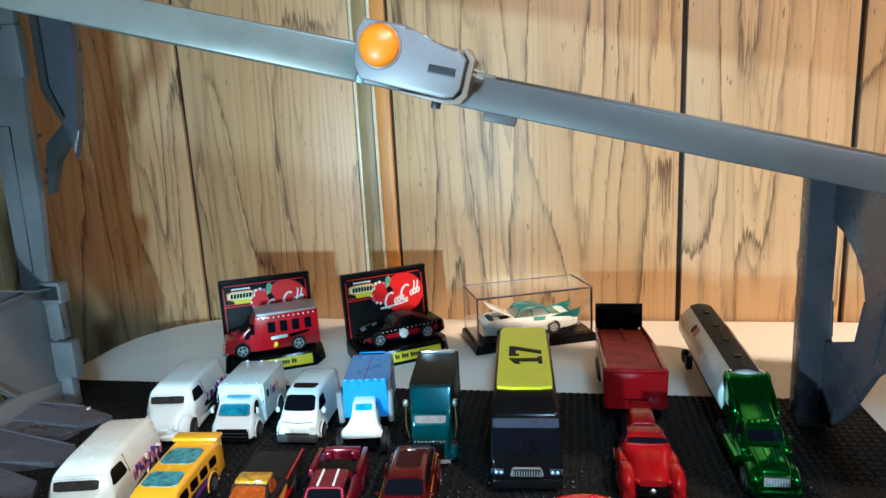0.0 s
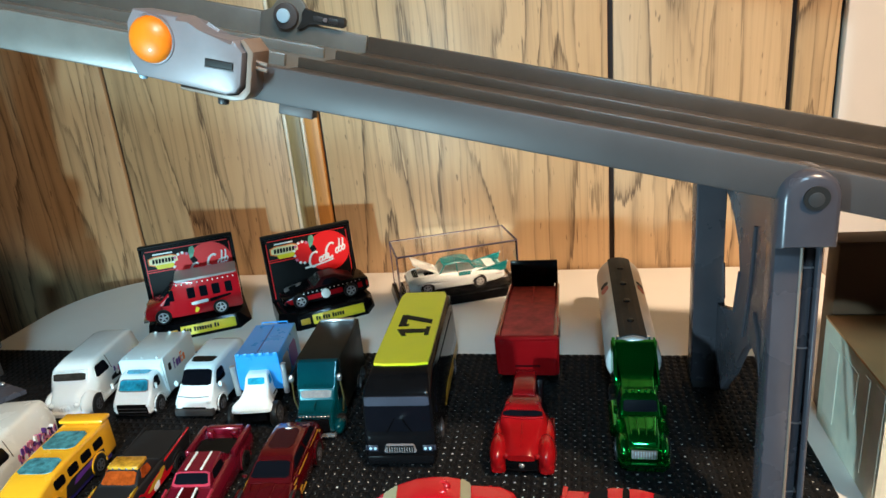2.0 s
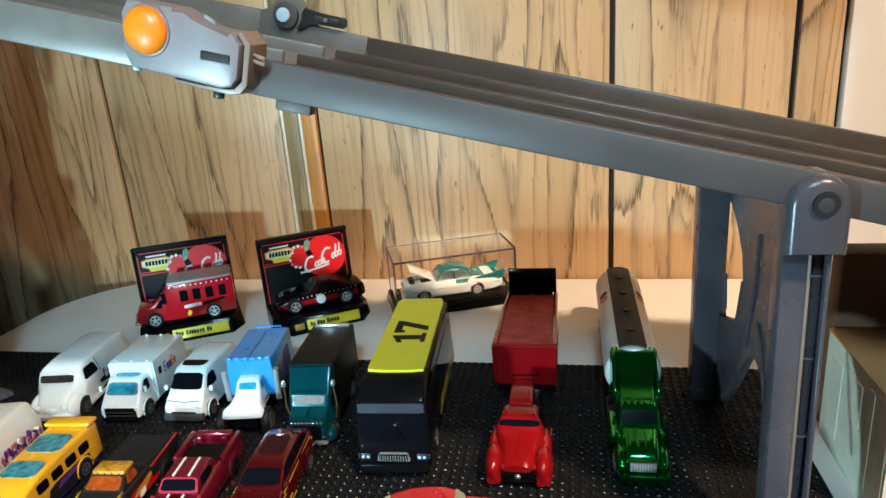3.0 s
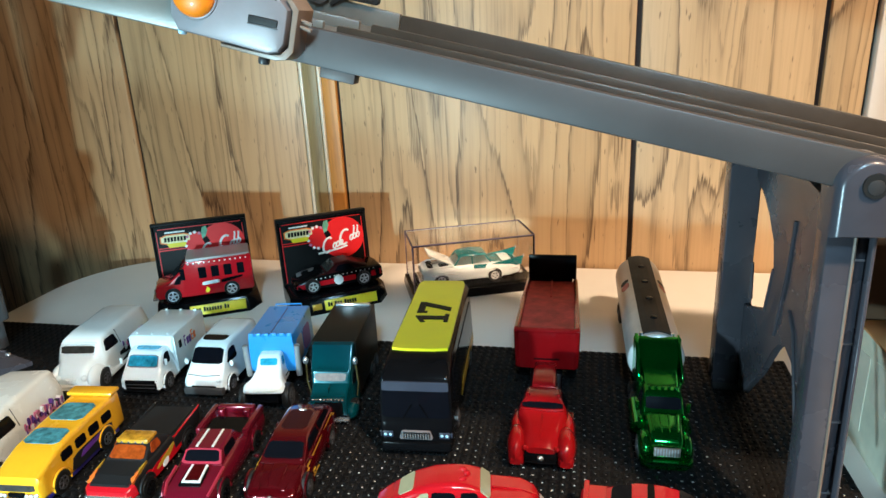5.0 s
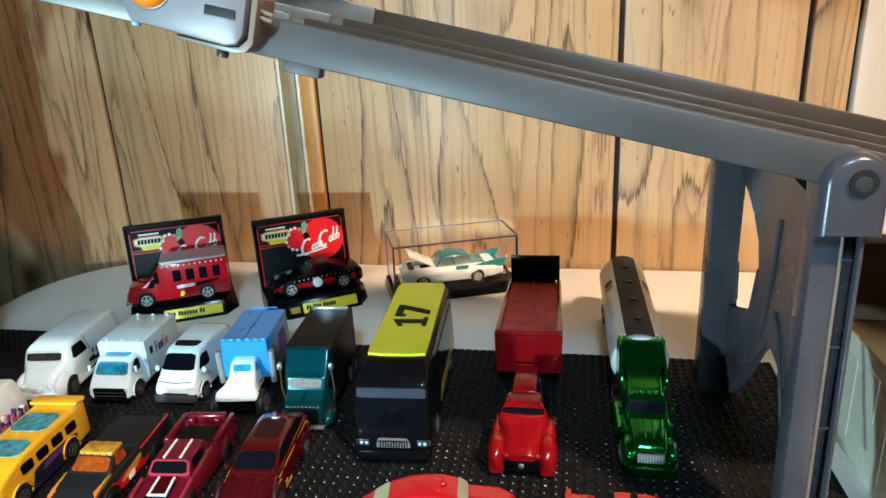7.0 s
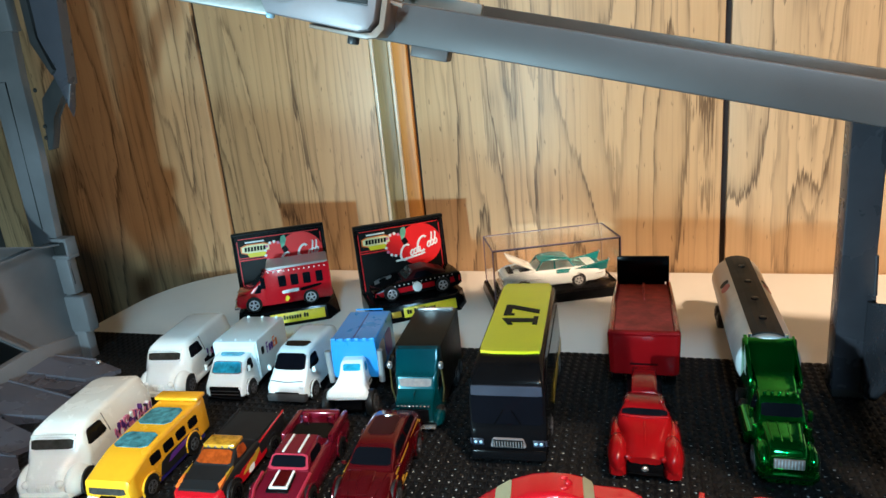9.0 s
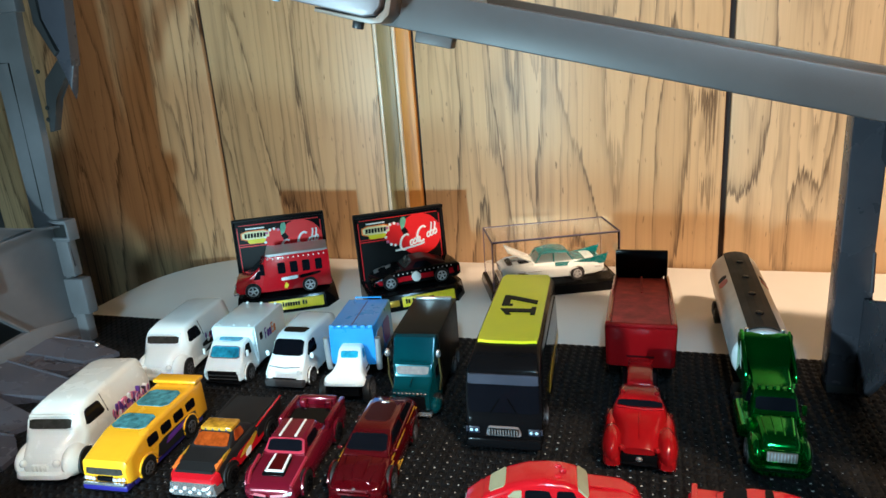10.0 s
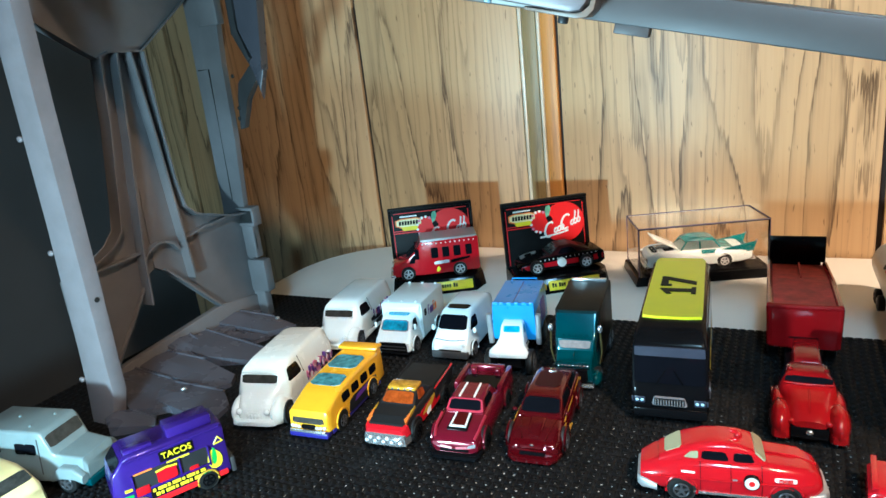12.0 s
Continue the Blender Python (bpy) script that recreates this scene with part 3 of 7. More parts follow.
# stand below the lower track: capped channel post in front, plain leg behind, a pierced web between them
def cap_mesh(rings):
    """A flat-bottomed arch drawn through rings of (y, how far its outline is set in)."""
    bm, rows = B(), []
    for y, d in rings:
        r = 0.0098 - d
        pts = [(0.0465 + r * math.cos(q), 0.1620 + r * math.sin(q)) for q in [math.pi * k / 16 for k in range(17)]] + [(0.0465 - r, 0.1448 + d * 0.4), (0.0465 + r, 0.1448 + d * 0.4)]
        rows.append([bm.verts.new((x, y, z)) for x, z in pts])
    for p, q in zip(rows, rows[1:]):
        for k in range(len(p)):
            bm.faces.new((p[k], p[(k + 1) % len(p)], q[(k + 1) % len(p)], q[k]))
    bm.faces.new(rows[0]), bm.faces.new(rows[-1])
    return bm


stand = part("stand_cap", cap_mesh([(-0.3520, 0.0), (-0.3630, 0.0), (-0.3648, 0.0004), (-0.3662, 0.0013), (-0.3670, 0.0027)]), STAND, race, "rounded glossy grey cap with a screw hole")
part("screw_hole", cyl(B(), (0.0476, -0.3667, 0.1628), "y", 0.0040, 0.0026, 24), SLOT, stand)
part("screw", cyl(B(), (0.0474, -0.3676, 0.1624), "y", 0.0026, 0.0014, 14, bevel=0.0005), GREY_DARK, stand)
post = part("post", prism(B(), [(0.0380, 0.1450), (0.0398, -0.001), (0.0485, -0.001), (0.0468, 0.1450)], "xz", -0.3600, -0.3480, 0.0012), STAND, race, "grey channel-shaped front post")
part("flange", prism(B(), [(0.0528, 0.1450), (0.0548, -0.001), (0.0562, -0.001), (0.0542, 0.1450)], "xz", -0.3585, -0.3480, 0.0005), STAND, post)
part("channel_back", prism(B(), [(0.0466, 0.1450), (0.0483, -0.001), (0.0550, -0.001), (0.0530, 0.1450)], "xz", -0.3515, -0.3480), STAND, post)
for z in (0.005, 0.037, 0.069, 0.1015, 0.1335):
    part("rung", box(B(), 0.0474 + 0.013 * (0.1450 - z) * 0.09, 0.0532 + 0.013 * (0.1450 - z), -0.3545, -0.3500, z - 0.0003, z + 0.0003), GREY_LIGHT, post)
part("post_edge", rail(B(), [(0.0469, -0.3598, 0.1445), (0.0486, -0.3598, 0.0)], 0.0006, 6), BRACKET, post)
rear = part("rear_leg", prism(B(), [(0.0362, 0.160), (0.0368, 0.050), (0.0366, 0.004), (0.0560, 0.004), (0.0545, 0.050), (0.0525, 0.080), (0.0530, 0.160)], "xz", -0.2130, -0.1990, 0.0012), STAND, race)
part("leg_edge", rail(B(), [(0.0524, -0.2128, 0.082), (0.0534, -0.2128, 0.060)], 0.0010, 6), STAND, rear)
part("foot_pad", box(B(), 0.0375, 0.0560, -0.2120, -0.1980, -0.0009, 0.0045, 0.0006), GREY_DARK, rear)
WEB = [(-0.2120, 0.160), (-0.2120, 0.131), (-0.2325, 0.1255), (-0.2450, 0.119), (-0.2570, 0.109), (-0.2625, 0.096), (-0.2600, 0.083), (-0.2550, 0.071), (-0.2180, 0.057), (-0.2120, 0.057), (-0.2120, 0.003), (-0.2300, 0.008), (-0.2560, 0.034), (-0.2760, 0.060), (-0.2840, 0.067), (-0.2930, 0.070), (-0.3030, 0.068), (-0.3160, 0.062), (-0.3270, 0.052), (-0.3380, 0.024), (-0.3440, 0.0), (-0.3540, 0.0), (-0.3540, 0.1450), (-0.3160, 0.1460), (-0.2850, 0.1490), (-0.2700, 0.160)]
web = part("brace", prism(B(), WEB, "yz", 0.0500, 0.0535, 0.0006), STAND, race)
part("rib", rail(B(), [(0.0496, -0.288, 0.128), (0.0496, -0.285, 0.100), (0.0496, -0.276, 0.067)], 0.0008), STAND, web)
part("rib", rail(B(), [(0.0496, -0.294, 0.088), (0.0496, -0.303, 0.081), (0.0496, -0.309, 0.068), (0.0496, -0.318, 0.050), (0.0496, -0.330, 0.020)], 0.0008), STAND, web)
part("rib", rail(B(), [(0.0490, -0.338, 0.138), (0.0490, -0.337, 0.100), (0.0490, -0.340, 0.060)], 0.0009), STAND, web)
part("hole_edge", rail(B(), [(0.0498, -0.2625, 0.096), (0.0498, -0.2550, 0.071), (0.0498, -0.2180, 0.057)], 0.0008), STAND, web)

# tower at the upper end
# lighter grey than the tower's one plastic: light on the beam put into colour
beam = part("front_beam", prism(B(), [(-0.4555, 0.55), (-0.4555, 0.225), (-0.4570, 0.130), (-0.4605, 0.050), (-0.4615, 0.033), (-0.4665, -0.001), (-0.4470, -0.001), (-0.4390, 0.022), (-0.4378, 0.100), (-0.4368, 0.200), (-0.4352, 0.250), (-0.4340, 0.55)], "xz", -0.3945, -0.3845, 0.0008), GREY_LIGHT, race, "front beam of the tower, coloured lighter for the light on it")
part("beam_hole", cyl(B(), (-0.4381, -0.3893, 0.0830), "x", 0.0016, 0.0010, 10), SLOT, beam)
for z, x in ((0.180, -0.4585), (0.113, -0.4600), (0.030, -0.4645)):
    part("beam_peg", ball(B(), (x, -0.3948, z), 0.0022, 0.0014, 0.0018, 10, 7), GREY_LIGHT, beam)
column = part("rear_column", prism(B(), [(-0.5000, 0.55), (-0.4970, 0.240), (-0.4985, 0.096), (-0.5060, 0.040), (-0.5060, -0.001), (-0.4760, -0.001), (-0.4755, 0.096), (-0.4710, 0.155), (-0.4695, 0.212), (-0.4670, 0.244), (-0.4620, 0.55)], "xz", -0.2160, -0.2105, 0.0010), TOWER, race, "grey rear column of the tower")
part("column_block", box(B(), -0.4840, -0.4640, -0.2180, -0.2100, 0.240, 0.275, 0.0012), TOWER, column)
part("column_block", box(B(), -0.4830, -0.4690, -0.2180, -0.2100, 0.052, 0.0810, 0.0012), TOWER, column)
part("column_block", box(B(), -0.4865, -0.4630, -0.2190, -0.2095, 0.022, 0.0505, 0.0014), TOWER, column)
part("column_block", box(B(), -0.4820, -0.4690, -0.2180, -0.2100, -0.001, 0.0225, 0.0012), TOWER, column)
part("column_block", box(box(B(), -0.4820, -0.4650, -0.2195, -0.2095, 0.0800, 0.0828, 0.0005), -0.4820, -0.4650, -0.2195, -0.2095, 0.0932, 0.0958, 0.0005), TOWER, column)
part("column_block", box(B(), -0.4672, -0.4650, -0.2190, -0.2095, 0.0825, 0.0935, 0.0004), TOWER, column)
part("notch", box(B(), -0.4800, -0.4672, -0.2172, -0.2110, 0.0825, 0.0935), SLOT, column)
for path in ([(-0.4950, 0.208), (-0.4840, 0.208), (-0.4865, 0.102)], [(-0.4700, 0.090), (-0.4690, 0.060)]):
    part("seam", rail(B(), [(x, -0.2160, z) for x, z in path], 0.0006, 5), SLOT, column)
HOPPER = [(-0.380, 0.55), (-0.380, 0.257), (-0.362, 0.247), (-0.321, 0.2215), (-0.311, 0.2250), (-0.285, 0.2245), (-0.263, 0.240), (-0.239, 0.257), (-0.215, 0.275), (-0.215, 0.55)]
hopper = part("hopper", prism(B(), HOPPER, "yz", -0.4840, -0.4765, 0.001), TOWER, race)


def flange(path, depth, parent, t=0.0007):
    """A thin rib that stands out from the tower's face along a path of (y, z)."""
    bm = B()
    rows = []
    for i, (y, z) in enumerate(path):
        (y0, z0), (y1, z1) = path[max(i - 1, 0)], path[min(i + 1, len(path) - 1)]
        n = Vector((-(z1 - z0), y1 - y0)).normalized() * t
        rows.append([bm.verts.new(p) for p in ((-0.4815, y - n.x, z - n.y), (-0.4802 + depth, y - n.x, z - n.y), (-0.4802 + depth, y + n.x, z + n.y), (-0.4815, y + n.x, z + n.y))])
    for p, q in zip(rows, rows[1:]):
        for k in range(4):
            bm.faces.new((p[k], p[(k + 1) % 4], q[(k + 1) % 4], q[k]))
    bm.faces.new(rows[0]), bm.faces.new(rows[-1])
    return part("lattice_rib", bm, TOWER, parent)


flange([(-0.372, 0.2525), (-0.362, 0.247), (-0.321, 0.2215), (-0.311, 0.2250), (-0.285, 0.2245), (-0.263, 0.240), (-0.239, 0.257), (-0.218, 0.273)], 0.0060, hopper)
LEFT = [(-0.380, 0.001), (-0.380, 0.088), (-0.356, 0.095), (-0.344, 0.100), (-0.335, 0.109), (-0.332, 0.126), (-0.324, 0.177), (-0.319, 0.2245), (-0.306, 0.2250), (-0.3115, 0.074), (-0.320, 0.071), (-0.335, 0.051), (-0.362, 0.017), (-0.362, 0.001)]
RIGHT = [(-0.3057, 0.2250), (-0.284, 0.2250), (-0.2835, 0.187), (-0.281, 0.135), (-0.277, 0.112), (-0.268, 0.104), (-0.232, 0.093), (-0.2155, 0.090), (-0.2155, 0.001), (-0.246, 0.001), (-0.259, 0.025), (-0.304, 0.071), (-0.3112, 0.074)]
web = part("lattice", prism(B(), LEFT, "yz", -0.4840, -0.4800, 0.0006), TOWER, race)
part("lattice", prism(B(), RIGHT, "yz", -0.4840, -0.4802, 0.0006), TOWER, race)
part("lattice", prism(B(), [(-0.3640, -0.001), (-0.3640, 0.017), (-0.2590, 0.025), (-0.2160, 0.019), (-0.2160, -0.001)], "yz", -0.4840, -0.4780, 0.0008), TOWER, race)
for path, depth in (([(-0.380, 0.088), (-0.356, 0.095), (-0.344, 0.100), (-0.335, 0.109), (-0.332, 0.126), (-0.324, 0.177), (-0.319, 0.2220)], 0.0070),
                    ([(-0.307, 0.2240), (-0.313, 0.167), (-0.3205, 0.109), (-0.3235, 0.085), (-0.3255, 0.052)], 0.0080), ([(-0.296, 0.2240), (-0.290, 0.163), (-0.286, 0.103), (-0.283, 0.058)], 0.0080),
                    ([(-0.284, 0.2240), (-0.2835, 0.187), (-0.281, 0.135), (-0.277, 0.112), (-0.268, 0.104), (-0.232, 0.093), (-0.216, 0.091)], 0.0070),
                    ([(-0.322, 0.081), (-0.317, 0.0875), (-0.312, 0.0905), (-0.306, 0.0920), (-0.300, 0.0910), (-0.294, 0.0880), (-0.289, 0.0820)], 0.0050),
                    ([(-0.378, 0.082), (-0.358, 0.088), (-0.324, 0.0895)], 0.0050), ([(-0.286, 0.088), (-0.262, 0.092), (-0.232, 0.0935)], 0.0050), ([(-0.362, 0.017), (-0.335, 0.051), (-0.320, 0.071)], 0.0030),
                    ([(-0.304, 0.071), (-0.259, 0.025)], 0.0030)):
    flange(path, depth, web)


def blade(points, screw=None, root=0.0125):
    """A tapering plate that lies on the mat, folded along its middle: (x, y) from the root round the tip."""
    bm = B()
    x0, x1 = min(p[0] for p in points), max(p[0] for p in points)
    ymid = sum(p[1] for p in points) / len(points)
    tops = [root - (root - 0.0030) * (x - x0) / (x1 - x0) for x, y in points]
    lo = [bm.verts.new((x, y, 0.0)) for x, y in points]
    hi = [bm.verts.new((x, y, z)) for (x, y), z in zip(points, tops)]
    n = len(points)
    spine = [bm.verts.new((x0 + (x1 - x0) * f, ymid, root - (root - 0.0030) * f + 0.0022 * (1 - f))) for f in (0.02, 0.62)]
    bm.faces.new(lo)
    for k in range(n):
        bm.faces.new((lo[k], lo[(k + 1) % n], hi[(k + 1) % n], hi[k]))
        a, b = hi[k], hi[(k + 1) % n]
        near = [min(spine, key=lambda q: (q.co - v.co).length) for v in (a, b)]
        bm.faces.new((a, b, near[1])) if near[0] is near[1] else bm.faces.new((a, b, near[1], near[0]))
    ob = part("foot_claw", bm, STAND, race, sharp=12)
    part("claw_ridge", rail(B(), [(points[0][0], points[0][1], tops[0] + 0.0003), (points[1][0], points[1][1], tops[1] + 0.0003)], 0.0009, 6), STAND, ob)
    if screw:
        part("screw", ball(B(), (screw[0], screw[1], 0.0088), 0.0020, 0.0020, 0.0014, 10, 6), CHROME, ob)


blade([(-0.478, -0.241), (-0.448, -0.234), (-0.424, -0.2375), (-0.436, -0.258), (-0.478, -0.266)], (-0.440, -0.240))
blade([(-0.478, -0.266), (-0.456, -0.2635), (-0.433, -0.2600), (-0.4380, -0.2710), (-0.478, -0.2790)], root=0.009)
blade([(-0.478, -0.2800), (-0.418, -0.2825), (-0.412, -0.2880), (-0.417, -0.3020), (-0.448, -0.3120), (-0.478, -0.3100)])
blade([(-0.478, -0.2960), (-0.450, -0.2990), (-0.455, -0.3150), (-0.478, -0.3180)], root=0.016)
blade([(-0.478, -0.3190), (-0.445, -0.3160), (-0.411, -0.3230), (-0.4055, -0.3330), (-0.411, -0.3420), (-0.434, -0.3450), (-0.478, -0.3440)])
blade([(-0.478, -0.3480), (-0.446, -0.3460), (-0.414, -0.3500), (-0.412, -0.3650), (-0.439, -0.3850), (-0.472, -0.3760)], (-0.423, -0.357))
blade([(-0.440, -0.3480), (-0.400, -0.3450), (-0.385, -0.3570), (-0.383, -0.3690), (-0.396, -0.3760), (-0.436, -0.3700)], root=0.007)
blade([(-0.440, -0.3860), (-0.420, -0.3840), (-0.414, -0.3900), (-0.436, -0.4050), (-0.445, -0.4000)], root=0.008)
part("foot_sill", box(B(), -0.4735, -0.4640, -0.3780, -0.2300, -0.0008, 0.0100, 0.0014), STAND, race)
HOOK = [(-0.4545, 0.55), (-0.4310, 0.55), (-0.4285, 0.257), (-0.4305, 0.240), (-0.4355, 0.203), (-0.4415, 0.181), (-0.4425, 0.198), (-0.4440, 0.212), (-0.4545, 0.232), (-0.4545, 0.245)]
hook = part("hook", prism(B(), HOOK, "xz", -0.211, -0.203, 0.0034), STAND, race, "curved glossy grey hook arm")
part("hook_edge", prism(B(), [(-0.4565, 0.55), (-0.4515, 0.55), (-0.4510, 0.246), (-0.4515, 0.234), (-0.4425, 0.213), (-0.4460, 0.210), (-0.4575, 0.232), (-0.4567, 0.246)], "xz", -0.2135, -0.2040, 0.0008), GREY_DARK, hook)
CLAW = [(-0.4370, 0.213), (-0.4490, 0.207), (-0.4630, 0.195), (-0.4650, 0.184), (-0.4690, 0.159), (-0.4640, 0.160), (-0.4600, 0.171), (-0.4570, 0.182), (-0.4460, 0.194), (-0.4360, 0.202)]
part("hook_claw", prism(B(), CLAW, "xz", -0.2100, -0.2040, 0.0010), GREY_DARK, hook)
for x, z in ((-0.4660, 0.201), (-0.4655, 0.176), (-0.4670, 0.168)):
    part("rivet", ball(B(), (x, -0.2105, z), 0.0014, 0.0012, 0.0016, 8, 6), SLOT, hook)

# ---- cartons at the table's end ----
carton = thing("cardboard_box", "low cardboard box with pale printed sides and brown top", "box", Matrix())
part("side", box(B(), 0.1000, 0.1022, -0.3170, -0.2400, -0.0018, 0.0600), CARD_SIDE, carton, "pale green printed carton side")
for y0, y1, z0, z1 in ((-0.3150, -0.3060, 0.002, 0.058), (-0.2990, -0.2940, 0.006, 0.056), (-0.2860, -0.2680, 0.030, 0.052), (-0.2620, -0.2480, 0.008, 0.050)):
    part("side_print", box(B(), 0.0996, 0.1004, y0, y1, z0, z1), CARD_WHITE, carton, "off-white printed panel")
part("front", box(B(), 0.1022, 0.1690, -0.3170, -0.3150, -0.0018, 0.0600), CARD_WHITE, carton, "off-white printed carton front")
part("top", box(B(), 0.0995, 0.1690, -0.3175, -0.2400, 0.0600, 0.0615, 0.0004), CARD, carton, "plain brown cardboard top")
part("back", box(B(), 0.1022, 0.1690, -0.2420, -0.2400, -0.0018, 0.0600), CARD, carton)
carton = thing("cardboard_box", "taller brown cardboard carton behind the low box, coloured darker for shade", "box", Matrix())
part("body", box(B(), 0.1030, 0.1680, -0.2390, -0.2230, -0.0018, 0.1010, 0.0010), CARD_SHADED, carton)
part("flap", box(B(), 0.1020, 0.1690, -0.2395, -0.2225, 0.1010, 0.1022, 0.0003), CARD_SHADED, carton)


# ---- toy vehicles ----
ROW2, ROW1, EDGE = "toy vehicles in the back row", "toy vehicles in the front row", "toy vehicles near the edge"


def grille(th, x0, x1, z0, z1, y, material, name="grille", label="", bars=0):
    bm = box(B(), x0, x1, y - 0.0006, y + 0.0008, z0, z1, 0.0003)
    ob = part(name, bm, material, th, label)
    for k in range(bars):
        x = x0 + (x1 - x0) * (k + 0.5) / bars
        part("grille_bar", box(B(), x - 0.0003, x + 0.0003, y - 0.0010, y, z0 + 0.0003, z1 - 0.0003), CHROME, ob)
    return ob


def lamps(th, x, y, z, r=0.0014, material=CHROME, name="headlight"):
    for s in (-1, 1):
        part(name, ball(B(), (s * x, y, z), r, r * 0.6, r, 10, 6), material, th)


def dairy_van(label, m, paint, decal, group):
    th = thing("toy_van", label, "toy van", m, group)
    st = [(0.0000, 0.0072, 0.0080, 0.0058, 0.0045, 0.0085, 0.0112), (0.0014, 0.0092, 0.0100, 0.0076, 0.0036, 0.0095, 0.0146), (0.0050, 0.0104, 0.0112, 0.0088, 0.0035, 0.0105, 0.0174),
          (0.0092, 0.0124, 0.0130, 0.0104, 0.0035, 0.0115, 0.0194), (0.0112, 0.0140, 0.0146, 0.0118, 0.0035, 0.0125, 0.0204), (0.0144, 0.0150, 0.0156, 0.0122, 0.0035, 0.0160, 0.0266),
          (0.0174, 0.0152, 0.0158, 0.0120, 0.0035, 0.0180, 0.0292), (0.0280, 0.0152, 0.0158, 0.0122, 0.0035, 0.0190, 0.0304), (0.0640, 0.0152, 0.0158, 0.0124, 0.0035, 0.0190, 0.0304),
          (0.0705, 0.0148, 0.0154, 0.0120, 0.0040, 0.0180, 0.0290), (0.0725, 0.0140, 0.0146, 0.0110, 0.0060, 0.0165, 0.0262)]
    part("body", shell(B(), st, 0.0030, 4), paint, th)
    up, down = slab(st), skirt(st)
    for s in (-1, 1):
        part("fender", ball(B(), (s * 0.0116, 0.0098, 0.0080), 0.0044, 0.0104, 0.0078, 18, 12), paint, th)
        part("fender_tail", loft(B(), [(0.0150, 0.0030, 0.0036, 0.0120, 0.7), (0.0200, 0.0026, 0.0034, 0.0072, 0.8), (0.0440, 0.0024, 0.0034, 0.0056, 0.8)], 0.0014), paint, th).data.transform(Matrix.Translation((s * 0.0140, 0, 0)))
        part("wheel_well", cyl(B(), (s * 0.0152, 0.0106, 0.0060), "x", 0.0064, 0.0020, 22), SLOT, th)
        part("side_window", flank(up, s, [(0.0165, 0.0202), (0.0310, 0.0200), (0.0298, 0.0268), (0.0196, 0.0270)], lift=0.0002, cut=0.12), GLASS, th)
        part("window_frame", flank(up, s, [(0.0158, 0.0196), (0.0319, 0.0194), (0.0306, 0.0275), (0.0191, 0.0277)], lift=0.0001, cut=0.12), paint, th)
        # dark print on the white van; on the cream van, flank shade put into colour
        part("flank_band", flank(down, s, [(0.0185, 0.0046), (0.0700, 0.0050), (0.0700, 0.0100), (0.0400, 0.0088)], lift=0.0002, cut=0.02), MATT_BLACK, th, "black lower side band, print and painted shade")
        part("door_seam", flank(up, s, [(0.0324, 0.0190), (0.0327, 0.0190), (0.0327, 0.0284), (0.0324, 0.0284)], lift=0.0002, cut=0), GREY_DARK, th)
    part("windscreen_frame", slope(st_top(st), 0.0115, 0.0143, 0.96, 0.95, 0.0003), paint, th)
    part("windscreen", slope(st_top(st), 0.0119, 0.0140, 0.88, 0.88, 0.0005), GLASS_GREY, th)
    part("roof_brow", rail(B(), [(-0.0112, 0.0149, 0.0270), (0.0, 0.0142, 0.0273), (0.0112, 0.0149, 0.0270)], 0.0008, 6), paint, th)
    part("grille", box(B(), -0.0040, 0.0040, -0.0012, 0.001, 0.0074, 0.0108, 0.0010), paint, th)
    part("grille_recess", box(B(), -0.0030, 0.0030, -0.0015, 0.0, 0.0084, 0.0102, 0.0004), paint, th)
    for x in (-0.0018, 0.0, 0.0018):
        part("grille_slat", box(B(), x - 0.0003, x + 0.0003, -0.0019, 0.0, 0.0080, 0.0106), paint, th)
    part("bumper", loft(B(), [(-0.0022, 0.0098, 0.0038, 0.0062, 0.95), (-0.0008, 0.0126, 0.0034, 0.0068, 0.95), (0.0040, 0.0146, 0.0034, 0.0064, 0.95)], 0.0010), paint, th)
    for s in (-1, 1):
        part("headlight", ball(B(), (s * 0.0082, 0.0004, 0.0108), 0.0018, 0.0018, 0.0018, 12, 8), paint, th)
    for k, (material, a, b, lo, hi) in enumerate(decal):
        for s in (-1, 1):
            part("side_print", flank(down, s, [(a, lo), (b, lo), (b, hi), (a, hi)], lift=0.00025 + 0.00005 * k, cut=0.3), material, th)
    wheels(th, (0.0106, 0.0570), 0.0160, 0.0056, 0.0046)
    arches(th, (0.0570,), 0.0156, 0.0056, paint)
    return th


def st_top(stations):
    """Stations for slope() and deck(): the top face alone."""
    return [(y, ht, zm, zt, 1.0) for y, hb, hm, ht, zb, zm, zt in stations]


def scribble(seed, y0, y1, z0, z1, count, paints):
    """Short overlapping strokes of print along a flank."""
    rnd = random.Random(seed)
    out = []
    for k in range(count):
        y, z = y0 + (y1 - y0) * (k + rnd.random()) / count, z0 + (z1 - z0) * rnd.uniform(0.0, 0.55)
        out.append((paints[k % len(paints)], y, y + rnd.uniform(0.0012, 0.0030), z, min(z1, z + rnd.uniform(0.0020, 0.0055))))
    return out


GRAFFITI = scribble(3, 0.035, 0.065, 0.0108, 0.0188, 44, (PRINT_PINK, PRINT_PURPLE, PRINT_PINK, MATT_DARK, PRINT_PURPLE, PRINT_PINK, PRINT_WHITE))
SHADOWY = [(PRINT_BLACK, 0.030, 0.066, 0.0095, 0.0150)] + scribble(8, 0.034, 0.066, 0.0110, 0.0186, 18, (PRINT_PURPLE, PRINT_WHITE, PRINT_PINK, PRINT_BLACK, PRINT_PURPLE))
